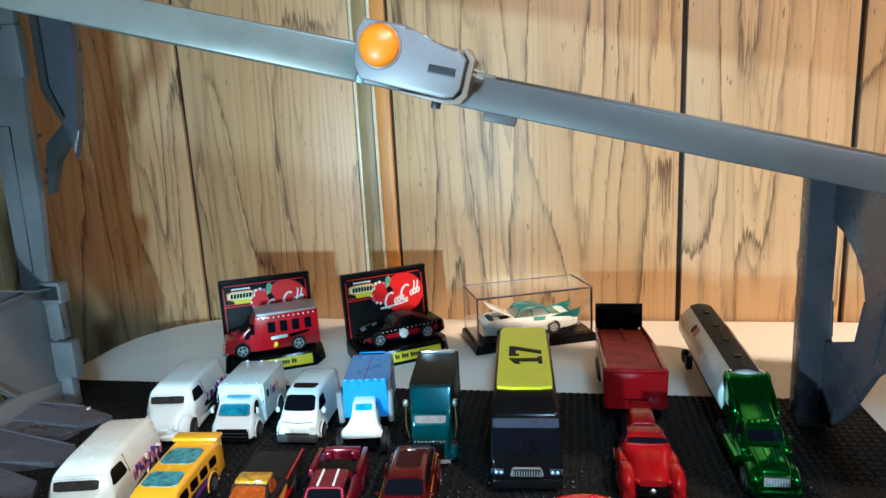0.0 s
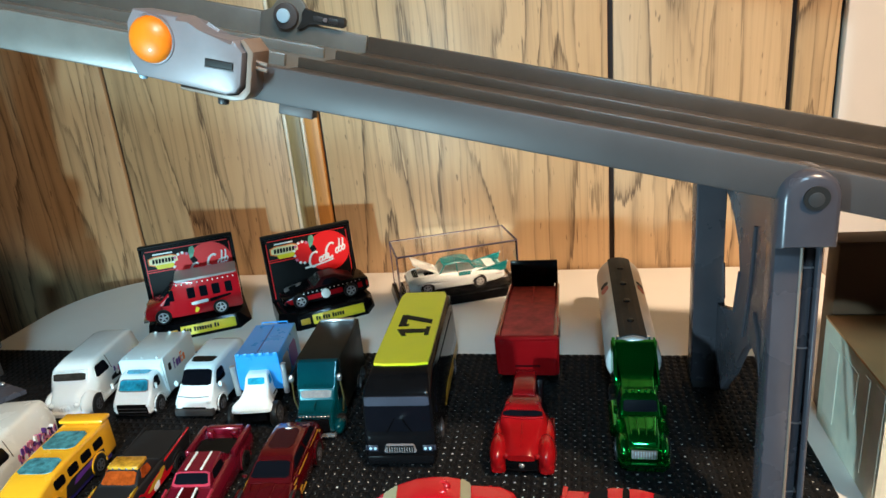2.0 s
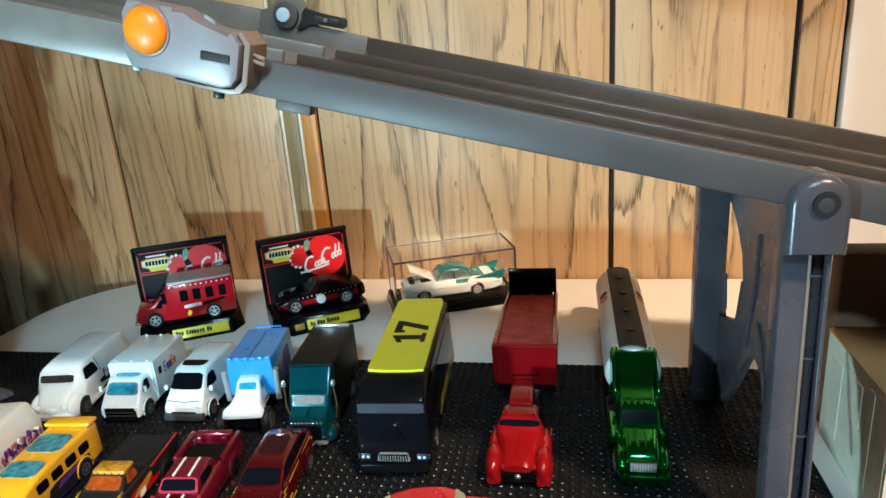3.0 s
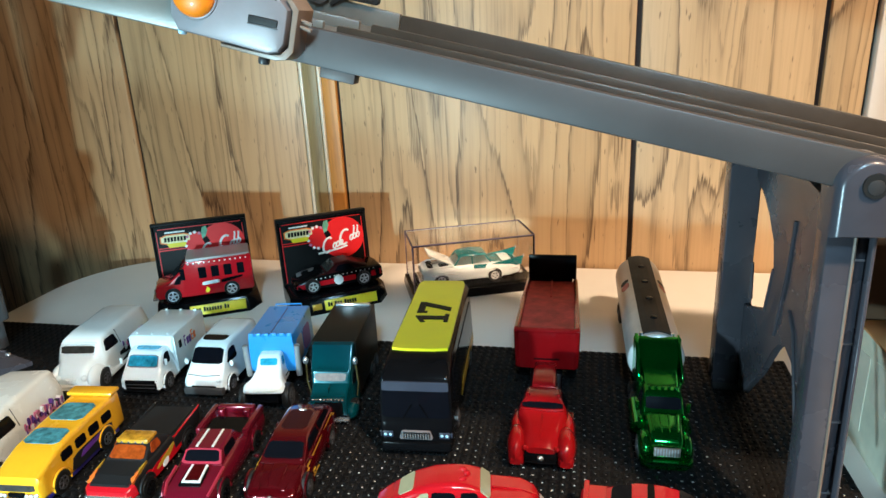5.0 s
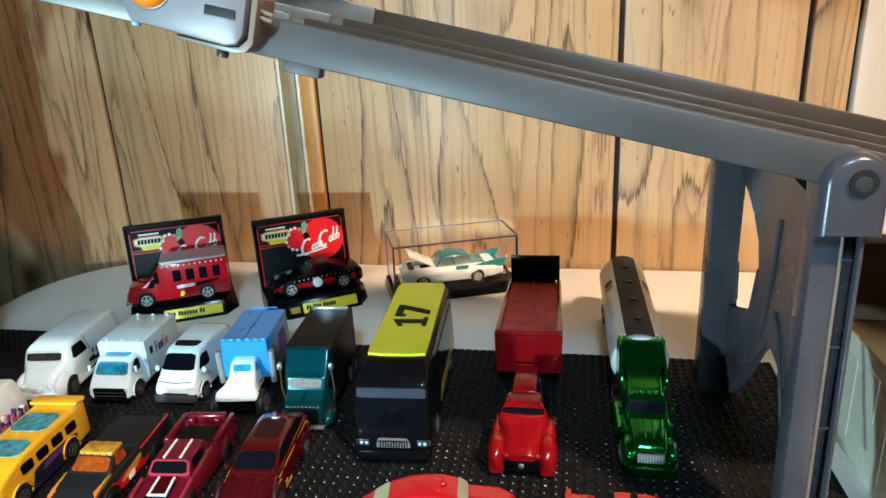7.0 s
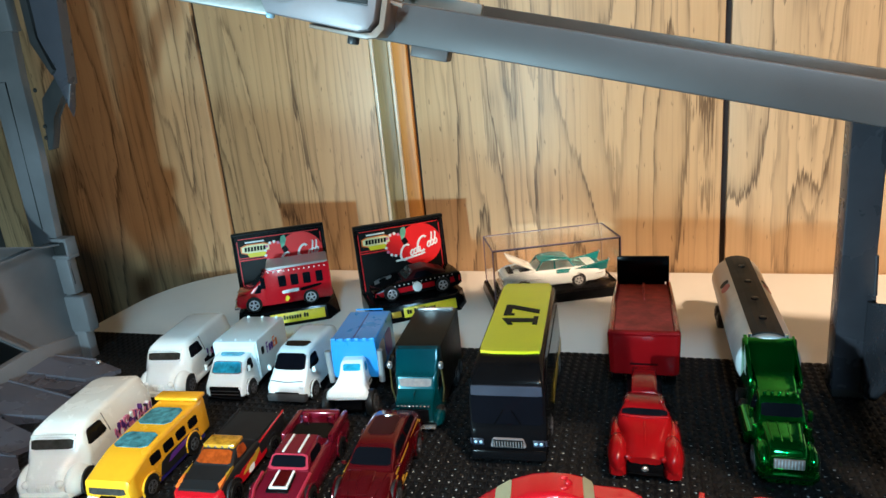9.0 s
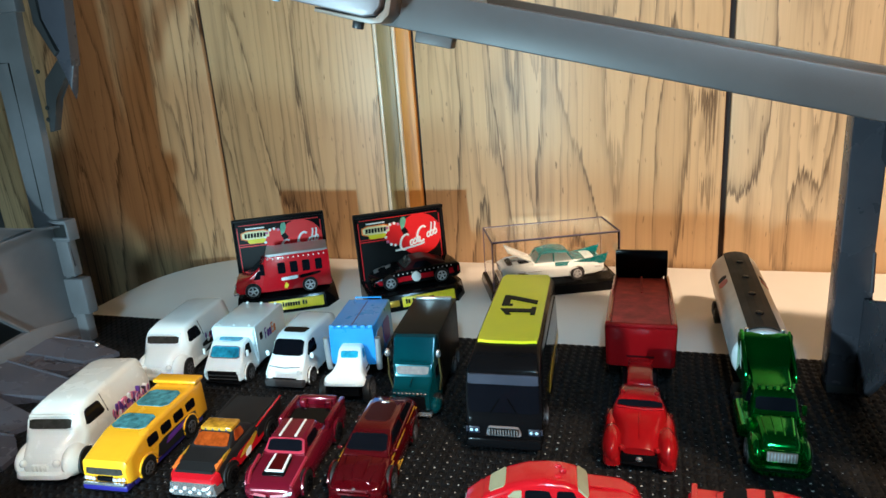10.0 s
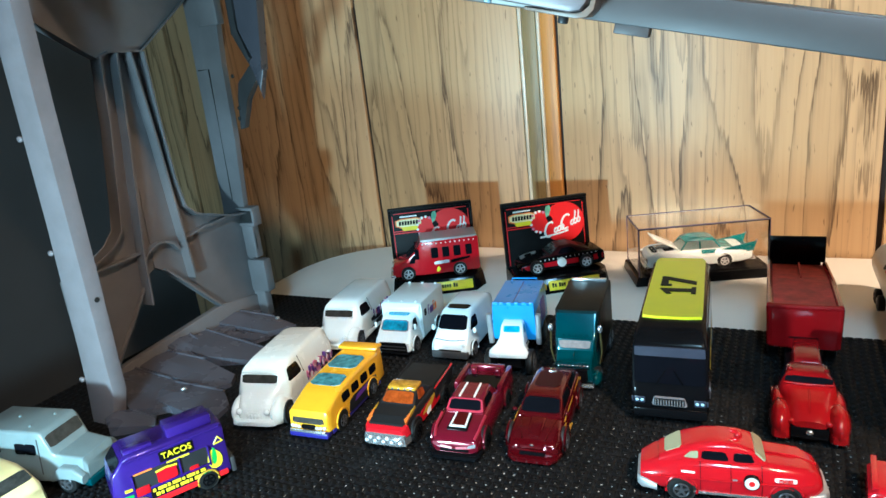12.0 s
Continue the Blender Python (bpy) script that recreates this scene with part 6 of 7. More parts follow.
def wagon(m):
    th = thing("toy_car", "metallic maroon toy wagon with gold side stripes", "toy car", m, ROW1)
    st = [(0.0000, 0.0096, 0.0108, 0.0086, 0.0040, 0.0066, 0.0086), (0.0014, 0.0118, 0.0128, 0.0102, 0.0026, 0.0072, 0.0104), (0.0080, 0.0132, 0.0143, 0.0114, 0.0022, 0.0084, 0.0126), (0.0200, 0.0135, 0.0146, 0.0118, 0.0022, 0.0094, 0.0146),
          (0.0450, 0.0135, 0.0146, 0.0120, 0.0022, 0.0100, 0.0158), (0.0620, 0.0134, 0.0146, 0.0120, 0.0024, 0.0102, 0.0162), (0.0690, 0.0126, 0.0138, 0.0112, 0.0030, 0.0098, 0.0154), (0.0708, 0.0112, 0.0124, 0.0098, 0.0045, 0.0090, 0.0136)]
    part("body", shell(B(), st, 0.0022, 4), MAROON, th)
    cab = [(0.0185, 0.0116, 0.0135, 0.0148, 1.0), (0.0250, 0.0120, 0.0135, 0.0180, 0.88), (0.0310, 0.0122, 0.0135, 0.0202, 0.80), (0.0370, 0.0122, 0.0135, 0.0212, 0.78), (0.0560, 0.0120, 0.0135, 0.0212, 0.78), (0.0640, 0.0116, 0.0135, 0.0196, 0.82), (0.0695, 0.0108, 0.0135, 0.0162, 0.90)]
    part("cabin", loft(B(), cab, 0.0020), MAROON, th)
    part("windscreen_frame", slope(cab, 0.0200, 0.0300, 0.95, 0.95, 0.0003), MAROON, th)
    part("windscreen", slope(cab, 0.0206, 0.0293, 0.90, 0.88, 0.0006), GLASS, th)
    part("roof_panel", deck(cab, [(-0.0068, 0.0380), (0.0068, 0.0380), (0.0064, 0.0555), (-0.0064, 0.0555)], lift=0.0004), DARK_MAROON, th, "dark roof panel")
    part("roof_scoop", box(B(), -0.0022, 0.0022, 0.0545, 0.0560, 0.0212, 0.0220, 0.0003), CHROME, th)
    part("hood_bulge", loft(B(), [(0.0050, 0.0036, 0.0100, 0.0120, 0.7), (0.0100, 0.0046, 0.0110, 0.0140, 0.7), (0.0180, 0.0050, 0.0120, 0.0150, 0.75)], 0.0012), MAROON, th)
    for s in (-1, 1):
        part("side_window", flank(cab, s, [(0.0255, 0.0160), (0.0440, 0.0160), (0.0430, 0.0200), (0.0320, 0.0200)], cut=0.08), GLASS, th)
        part("side_window", flank(cab, s, [(0.0455, 0.0160), (0.0640, 0.0160), (0.0600, 0.0195), (0.0450, 0.0200)], cut=0.08), GLASS, th)
        part("side_stripe", flank(slab(st), s, [(0.0160, 0.0112), (0.0660, 0.0126), (0.0660, 0.0132), (0.0160, 0.0118)], lift=0.0003, cut=0), GOLD, th)
        part("side_stripe", flank(slab(st), s, [(0.0190, 0.0126), (0.0640, 0.0142), (0.0640, 0.0147), (0.0190, 0.0131)], lift=0.0003, cut=0), GOLD, th)
        part("side_stripe", flank(skirt(st), s, [(0.0170, 0.0048), (0.0220, 0.0048), (0.0250, 0.0086), (0.0225, 0.0086)], lift=0.0003, cut=0), GOLD, th)
        part("side_stripe", flank(skirt(st), s, [(0.0170, 0.0040), (0.0320, 0.0040), (0.0320, 0.0047), (0.0170, 0.0047)], lift=0.0003, cut=0), GOLD, th)
        part("headlight", sheet(B(), [(s * 0.0056, -0.0002, 0.0078), (s * 0.0104, 0.0010, 0.0082), (s * 0.0102, 0.0022, 0.0098), (s * 0.0062, 0.0010, 0.0092)][::s], 0.0005), MAROON, th)
        part("mirror", ball(B(), (s * 0.0136, 0.0225, 0.0158), 0.0014, 0.0010, 0.0009, 8, 6), MAROON, th)
        part("hood_line", rail(B(), [(s * 0.0060, 0.0030, 0.0112), (s * 0.0092, 0.0180, 0.0144)], 0.0004, 6), MAROON, th)
    part("grille", loft(B(), [(-0.0010, 0.0066, 0.0044, 0.0070, 0.85), (0.0010, 0.0072, 0.0042, 0.0074, 0.85)], 0.0010), BLACK, th)
    part("grille_lip", rail(B(), [(-0.0072, -0.0006, 0.0074), (0.0, -0.0012, 0.0078), (0.0072, -0.0006, 0.0074)], 0.0006, 6), MAROON, th)
    part("badge", ball(B(), (0, 0.0002, 0.0098), 0.0010, 0.0006, 0.0005, 8, 5), CHROME, th)
    part("bumper", shell(B(), [(-0.0030, 0.0092, 0.0100, 0.0094, 0.0018, 0.0032, 0.0044), (-0.0008, 0.0118, 0.0126, 0.0120, 0.0016, 0.0034, 0.0048), (0.0050, 0.0134, 0.0140, 0.0134, 0.0016, 0.0034, 0.0046)], 0.0008), MAROON, th)
    wheels(th, (0.0135, 0.0540), 0.0148, 0.0056, 0.0046)
    arches(th, (0.0135, 0.0540), 0.0144, 0.0056, MAROON)


wagon(spot(-0.1841, -0.3572, 5.2) @ Matrix.Scale(1.02, 4))


def sedan(m):
    th = thing("toy_car", "red rounded old-fashioned toy sedan with a white door badge", "toy car", m, EDGE)
    st = [(0.0000, 0.0078, 0.0090, 0.0060, 0.0060, 0.0100, 0.0128), (0.0026, 0.0110, 0.0122, 0.0086, 0.0042, 0.0110, 0.0162), (0.0090, 0.0130, 0.0142, 0.0104, 0.0035, 0.0120, 0.0188), (0.0260, 0.0136, 0.0148, 0.0112, 0.0035, 0.0124, 0.0203),
          (0.0450, 0.0136, 0.0148, 0.0114, 0.0035, 0.0124, 0.0206), (0.0600, 0.0132, 0.0144, 0.0104, 0.0035, 0.0122, 0.0196), (0.0720, 0.0120, 0.0132, 0.0088, 0.0040, 0.0112, 0.0168), (0.0785, 0.0094, 0.0106, 0.0066, 0.0060, 0.0100, 0.0128)]
    part("body", shell(B(), st, 0.0030, 4), SCARLET, th)
    up, down = slab(st), skirt(st)
    for s in (-1, 1):
        for y in (0.0255, 0.0385, 0.0515):
            part("door_seam", flank(up, s, [(y, 0.0126), (y + 0.0003, 0.0126), (y + 0.0003, 0.0198), (y, 0.0198)], lift=0.0001, cut=0), DARK_MAROON, th)
            part("door_seam", flank(down, s, [(y, 0.0060), (y + 0.0003, 0.0060), (y + 0.0003, 0.0122), (y, 0.0122)], lift=0.0001, cut=0), DARK_MAROON, th)
        part("waist_line", rail(B(), [(s * 0.0120, 0.0040, 0.0124), (s * 0.0146, 0.0140, 0.0128), (s * 0.0150, 0.0450, 0.0128), (s * 0.0136, 0.0700, 0.0118)], 0.0004, 6), SCARLET, th)
        part("door_handle", box(B(), s * 0.0150 - 0.0004, s * 0.0150 + 0.0004, 0.0360, 0.0380, 0.0136, 0.0141, 0.0001), SILVER, th)
    part("hood_crest", rail(B(), [(0, 0.0020, 0.0160), (0, 0.0110, 0.0195), (0, 0.0230, 0.0206)], 0.0006, 6), SCARLET, th)
    cab = [(0.0230, 0.0110, 0.0150, 0.0203, 0.95), (0.0290, 0.0114, 0.0150, 0.0258, 0.84), (0.0345, 0.0116, 0.0150, 0.0276, 0.78), (0.0420, 0.0116, 0.0150, 0.0282, 0.76), (0.0500, 0.0115, 0.0150, 0.0276, 0.77), (0.0590, 0.0110, 0.0150, 0.0248, 0.80), (0.0700, 0.0094, 0.0150, 0.0186, 0.86)]
    part("cabin", loft(B(), cab, 0.0030), SCARLET, th)
    part("windscreen", slope(cab, 0.0238, 0.0284, 0.92, 0.90), GLASS_OLIVE, th)
    part("rear_window", slope(cab, 0.0598, 0.0672, 0.80, 0.74), GLASS_OLIVE, th)
    for s in (-1, 1):
        for a, b in ((0.0285, 0.0375), (0.0392, 0.0512)):
            part("side_window", flank(cab, s, [(a, 0.0205), (b, 0.0205), (b - 0.0003, 0.0245), (a + 0.0016, 0.0245)]), GLASS, th)
        part("side_window", flank(cab, s, [(0.0525, 0.0206), (0.0590, 0.0206), (0.0560, 0.0236), (0.0525, 0.0242)]), GLASS_OLIVE, th)
        badge = part("badge", cyl(B(), (s * 0.0142, 0.0300, 0.0128), "x", 0.0036, 0.0016, 22), PRINT_BLACK, th, "round black and white door badge")
        part("badge_ring", cyl(B(), (s * 0.0144, 0.0300, 0.0128), "x", 0.0030, 0.0018, 22), PRINT_WHITE, badge)
        part("badge_centre", cyl(B(), (s * 0.0146, 0.0300, 0.0128), "x", 0.0013, 0.0020, 16), PRINT_RED, badge)
        part("nameplate", flank(up, s, [(0.0115, 0.0135), (0.0205, 0.0137), (0.0205, 0.0155), (0.0115, 0.0153)], lift=0.0003), PRINT_WHITE, th)
        letters("lettering", "CHIEF", 0.0022, PRINT_RED, th, Matrix.Translation((s * 0.0141, 0.0160, 0.0145)) @ pose(0, 0, 0, 90, 0, 90 if s > 0 else -90), thick=0.0006)
        part("side_print", flank(up, s, [(0.0540, 0.0145), (0.0600, 0.0145), (0.0600, 0.0154), (0.0540, 0.0154)], lift=0.0003), PRINT_WHITE, th)
        part("sill_trim", flank(down, s, [(0.0180, 0.0042), (0.0560, 0.0042), (0.0560, 0.0056), (0.0180, 0.0056)], lift=0.0005, cut=0), CHROME, th)
    part("roof_lamp", ball(B(), (0, 0.0345, 0.0280), 0.0017, 0.0017, 0.0018, 10, 7), SCARLET, th)
    for s in (-1, 1):
        part("siren", ball(B(), (s * 0.0038, 0.0365, 0.0278), 0.0012, 0.0018, 0.0012, 8, 6), SCARLET, th)
    part("bumper", loft(B(), [(-0.0025, 0.0100, 0.0038, 0.0075, 0.9), (-0.0005, 0.0128, 0.0032, 0.0082, 0.9), (0.0060, 0.0144, 0.0034, 0.0070, 0.95)], 0.0014), SILVER, th)
    part("bumper", loft(B(), [(0.0710, 0.0140, 0.0034, 0.0070, 0.95), (0.0780, 0.0122, 0.0034, 0.0085, 0.9), (0.0800, 0.0100, 0.0040, 0.0080, 0.9)], 0.0014), SILVER, th)
    wheels(th, (0.0155, 0.0600), 0.0146, 0.0056, 0.0042)
    arches(th, (0.0155, 0.0600), 0.0138, 0.0056, SCARLET)


sedan(spot(-0.0585, -0.3435, 98) @ Matrix.Scale(0.942, 4))


def stock_car(m):
    th = thing("toy_car", "red and yellow toy racing car with black windows", "toy car", m, EDGE)
    st = [(0.0, 0.0115, 0.0020, 0.0065, 0.95), (0.0020, 0.0132, 0.0018, 0.0090, 0.90), (0.0120, 0.0142, 0.0018, 0.0118, 0.86), (0.0240, 0.0145, 0.0018, 0.0130, 0.86), (0.0520, 0.0145, 0.0018, 0.0140, 0.86), (0.0680, 0.0138, 0.0020, 0.0135, 0.88), (0.0710, 0.0125, 0.0030, 0.0110, 0.9)]
    part("body", loft(B(), st, 0.0030), SCARLET, th)
    part("hood_panel", deck(st, [(-0.0105, 0.0025), (0.0105, 0.0025), (0.0108, 0.0205), (-0.0108, 0.0205)], lift=0.0004), PRINT_YELLOW, th, "yellow hood")
    part("hood_print", deck(st, [(-0.0030, 0.0090), (0.0030, 0.0090), (0.0030, 0.0130), (-0.0030, 0.0130)], lift=0.0007), GOLD, th)
    cab = [(0.0195, 0.0112, 0.0110, 0.0128, 1.0), (0.0300, 0.0112, 0.0110, 0.0192, 0.80), (0.0360, 0.0112, 0.0110, 0.0204, 0.78), (0.0470, 0.0112, 0.0110, 0.0200, 0.78), (0.0600, 0.0108, 0.0115, 0.0145, 0.92)]
    part("cabin", loft(B(), cab, 0.0026), SCARLET, th)
    part("windscreen", slope(cab, 0.0210, 0.0292, 0.90, 0.90), GLASS, th)
    part("rear_window", slope(cab, 0.0490, 0.0575, 0.86, 0.82), GLASS, th)
    part("roof_print", deck(cab, [(-0.0070, 0.0395), (0.0070, 0.0395), (0.0070, 0.0425), (-0.0070, 0.0425)], lift=0.0004), BLACK, th)
    for s in (-1, 1):
        part("side_window", flank(cab, s, [(0.0265, 0.0140), (0.0500, 0.0140), (0.0470, 0.0182), (0.0320, 0.0182)]), GLASS, th)
        part("side_print", flank(st, s, [(0.0260, 0.0045), (0.0420, 0.0045), (0.0420, 0.0110), (0.0260, 0.0110)], lift=0.0003), PRINT_YELLOW, th)
        part("side_print", flank(st, s, [(0.0520, 0.0060), (0.0660, 0.0060), (0.0660, 0.0115), (0.0560, 0.0115)], lift=0.0003), PRINT_WHITE, th)
        part("side_print", flank(st, s, [(0.0550, 0.0050), (0.0680, 0.0050), (0.0680, 0.0075), (0.0550, 0.0075)], lift=0.0004), PRINT_YELLOW, th)
    part("spoiler", box(B(), -0.0122, 0.0122, 0.0675, 0.0700, 0.0130, 0.0148, 0.0005), SCARLET, th)
    wheels(th, (0.0135, 0.0560), 0.0146, 0.0054, 0.0044, SILVER)


stock_car(spot(0.0300, -0.3465, 86))


def armoured_truck(m):
    th = thing("toy_truck", "pale blue-grey toy armoured truck with a bonnet", "toy truck", m, EDGE)
    st = [(0.0, 0.0105, 0.0060, 0.0150, 0.92), (0.0015, 0.0122, 0.0055, 0.0185, 0.88), (0.0170, 0.0138, 0.0055, 0.0205, 0.86), (0.0185, 0.0142, 0.0055, 0.0222, 0.88), (0.0225, 0.0150, 0.0055, 0.0325, 0.84), (0.0245, 0.0152, 0.0055, 0.0338, 0.84), (0.0660, 0.0152, 0.0055, 0.0340, 0.84), (0.0680, 0.0146, 0.0065, 0.0325, 0.84)]
    part("body", loft(B(), st, 0.0018), PALE, th)
    part("windscreen", slope(st, 0.0192, 0.0218, 0.90, 0.90), GLASS_GREY, th)
    for s in (-1, 1):
        for y in (0.0270, 0.0338, 0.0510):
            part("side_window", flank(st, s, [(y, 0.0210), (y + 0.0070, 0.0210), (y + 0.0070, 0.0270), (y, 0.0270)]), GLASS, th)
        part("fender", loft(B(), [(0.000, 0.0026, 0.0060, 0.0105, 0.8), (0.005, 0.0032, 0.0085, 0.0150, 0.8), (0.013, 0.0032, 0.0085, 0.0155, 0.8), (0.020, 0.0030, 0.0060, 0.0100, 0.8)], 0.0014), PALE, th).data.transform(Matrix.Translation((s * 0.0132, 0, 0)))
        part("door_seam", flank(st, s, [(0.0250, 0.0100), (0.0256, 0.0100), (0.0256, 0.0300), (0.0250, 0.0300)], lift=0.0002, cut=0), GREY_DARK, th)
    for x, y in ((-0.007, 0.034), (0.006, 0.030), (0.002, 0.050)):
        part("roof_rivet", ball(B(), (x, y, 0.0340), 0.0010, 0.0010, 0.0007, 8, 5), PALE, th)
    part("bumper", box(B(), -0.0125, 0.0125, -0.0020, 0.002, 0.0030, 0.0070, 0.0008), TEAL, th)
    part("base", box(B(), -0.0120, 0.0120, 0.002, 0.066, 0.0030, 0.0060, 0.0008), TEAL, th)
    wheels(th, (0.0110, 0.0530), 0.0155, 0.0062, 0.0050)


armoured_truck(spot(-0.4010, -0.4350, 101))


def food_truck(m):
    th = thing("toy_food_truck", "purple toy taco truck with an open serving side", "toy truck", m, EDGE)
    st = [(0.0, 0.0120, 0.0050, 0.0200, 0.97), (0.0020, 0.0138, 0.0040, 0.0300, 0.95), (0.0080, 0.0142, 0.0040, 0.0370, 0.94), (0.0120, 0.0144, 0.0040, 0.0380, 0.94), (0.0620, 0.0144, 0.0040, 0.0380, 0.94), (0.0640, 0.0138, 0.0050, 0.0370, 0.94)]
    part("body", loft(B(), st, 0.0020), PURPLE, th)
    # black sheet on the closed flank paints the shade inside the open hatch
    part("serving_hatch", flank(st, 1, [(0.0110, 0.0140), (0.0530, 0.0140), (0.0530, 0.0265), (0.0110, 0.0265)], lift=0.0003, cut=0.04), SLOT, th)
    part("counter", box(B(), 0.0128, 0.0160, 0.0190, 0.0535, 0.0152, 0.0162, 0.0004), PURPLE, th)
    for y, w in ((0.0150, 0.0040), (0.0440, 0.0028)):
        seat = part("stool", box(B(), 0.0118, 0.0152, y - w, y + w, 0.0140 - w + 0.0028, 0.0182, 0.0009), SCARLET, th, "red seat in the open side")
        part("stool_back", box(B(), 0.0116, 0.0130, y - w * 0.8, y + w * 0.8, 0.0178, 0.0252, 0.0009), SCARLET, seat)
    part("menu_board", flank(st, 1, [(0.0235, 0.0165), (0.0345, 0.0165), (0.0345, 0.0240), (0.0235, 0.0240)], lift=0.0012, cut=0.1), SCARLET, th)
    part("menu_edge", rail(B(), [(0.0156, 0.0232, 0.0242), (0.0157, 0.0290, 0.0250), (0.0156, 0.0350, 0.0242)], 0.0006, 6), PRINT_YELLOW, th)
    for y in (0.0108, 0.0365, 0.0532):
        part("hatch_post", box(B(), 0.0136, 0.0152, y - 0.0006, y + 0.0006, 0.0140, 0.0268, 0.0003), PURPLE, th)
    part("sign_board", flank(st, 1, [(0.0270, 0.0278), (0.0460, 0.0278), (0.0460, 0.0342), (0.0270, 0.0342)], lift=0.0004, cut=0.03), PRINT_BLACK, th)
    letters("lettering", "TACOS", 0.0052, PRINT_YELLOW, th, Matrix.Translation((0.01440, 0.0366, 0.0314)) @ pose(0, 0, 0, 90, 0, 90), "yellow lettering", thick=0.0006)
    part("side_board", flank(st, 1, [(0.0185, 0.0082), (0.0500, 0.0082), (0.0500, 0.0152), (0.0185, 0.0152)], lift=0.0004, cut=0.03), PRINT_BLACK, th)
    for row, (z, n) in enumerate(((0.0122, 11), (0.0092, 10))):
        for k in range(n):
            y, w = 0.0198 + k * 0.0027 + row * 0.0012, 0.0015 + 0.0006 * ((k * 5 + row) % 3)
            part("print_bar", flank(st, 1, [(y, z), (y + w, z), (y + w, z + 0.0020), (y, z + 0.0020)], lift=0.0006, cut=0.1), PRINT_YELLOW, th)
    part("side_print", flank(st, 1, [(0.0515, 0.0130), (0.0575, 0.0100), (0.0610, 0.0150), (0.0590, 0.0215), (0.0545, 0.0240), (0.0520, 0.0200)], lift=0.0005, cut=0.3), PRINT_YELLOW, th)
    part("side_print", flank(st, 1, [(0.0540, 0.0150), (0.0560, 0.0130), (0.0580, 0.0190), (0.0565, 0.0255), (0.0550, 0.0215)], lift=0.0006, cut=0.3), PRINT_GREEN, th)
    part("side_print", flank(st, 1, [(0.0020, 0.0060), (0.0120, 0.0060), (0.0120, 0.0120), (0.0040, 0.0110)], lift=0.0005, cut=0.3), PRINT_GREEN, th)
    for k, (y, z, w, hgt, material) in enumerate(((0.0300, 0.0262, 0.0130, 0.0008, PRINT_YELLOW), (0.0120, 0.0262, 0.0100, 0.0008, PRINT_ORANGE), (0.0040, 0.0140, 0.0060, 0.0016, PRINT_GREEN), (0.0060, 0.0180, 0.0040, 0.0014, PRINT_YELLOW), (0.0480, 0.0085, 0.0040, 0.0022, PRINT_GREEN))):
        part("side_print", flank(st, 1, [(y, z), (y + w, z), (y + w, z + hgt), (y, z + hgt)], lift=0.0007 + 0.00003 * k, cut=0.1), material, th)
    for (ya, za), (yb, zb) in (((0.0570, 0.0262), (0.0625, 0.0266)), ((0.0625, 0.0266), (0.0600, 0.0302)), ((0.0600, 0.0302), (0.0570, 0.0262))):
        part("side_print", rail(B(), [(0.0143, ya, za), (0.0142, yb, zb)], 0.0004, 5), PRINT_YELLOW, th)
    part("lower_trim", flank(st, 1, [(0.0060, 0.0045), (0.0620, 0.0045), (0.0620, 0.0078), (0.0060, 0.0078)], lift=0.0004, cut=0.05), PRINT_RED, th)
    part("roof_vent", box(B(), -0.0060, 0.0095, 0.0340, 0.0600, 0.0378, 0.0440, 0.0012), PURPLE, th)
    part("roof_vent", box(B(), 0.0020, 0.0095, 0.0100, 0.0260, 0.0378, 0.0402, 0.0010), PURPLE, th)
    part("awning_edge", rail(B(), [(0.0142, 0.0080, 0.0360), (0.0142, 0.0620, 0.0362)], 0.0009), PURPLE, th)
    part("bumper", box(B(), -0.0130, 0.0135, 0.0645, 0.0675, 0.0030, 0.0130, 0.0008), GREY_DARK, th)
    part("windscreen", slope(st, 0.0026, 0.0074, 0.86, 0.86), GLASS, th)
    wheels(th, (0.0120, 0.0500), 0.0152, 0.0056, 0.0046, BLACK)
    arches(th, (0.0120, 0.0500), 0.0146, 0.0050, GOLD)


food_truck(spot(-0.3675, -0.4560, -29) @ Matrix.Scale(0.86, 4))


def cream_car(m):
    th = thing("toy_car", "cream toy camper car with a smoked side window", "toy car", m, EDGE)
    st = [(0.0, 0.0115, 0.0050, 0.0150, 0.92), (0.0020, 0.0135, 0.0040, 0.0190, 0.86), (0.0100, 0.0142, 0.0040, 0.0240, 0.78), (0.0160, 0.0144, 0.0040, 0.0262, 0.76), (0.0600, 0.0144, 0.0040, 0.0262, 0.76), (0.0670, 0.0138, 0.0050, 0.0220, 0.8)]
    part("body", loft(B(), st, 0.0034), BUTTER, th)
    part("windscreen", slope(st, 0.0030, 0.0092, 0.86, 0.86), GLASS_GREY, th)
    for s in (-1, 1):
        part("side_window", flank(st, s, [(0.0120, 0.0160), (0.0500, 0.0160), (0.0500, 0.0220), (0.0150, 0.0220)], cut=0.06), GLASS_OLIVE, th)
        part("side_print", flank(st, s, [(0.0080, 0.0060), (0.0400, 0.0060), (0.0400, 0.0110), (0.0080, 0.0110)], lift=0.0003), PRINT_PURPLE, th)
    wheels(th, (0.0120, 0.0520), 0.0146, 0.0056, 0.0046)


cream_car(spot(-0.4060, -0.4770, 88))


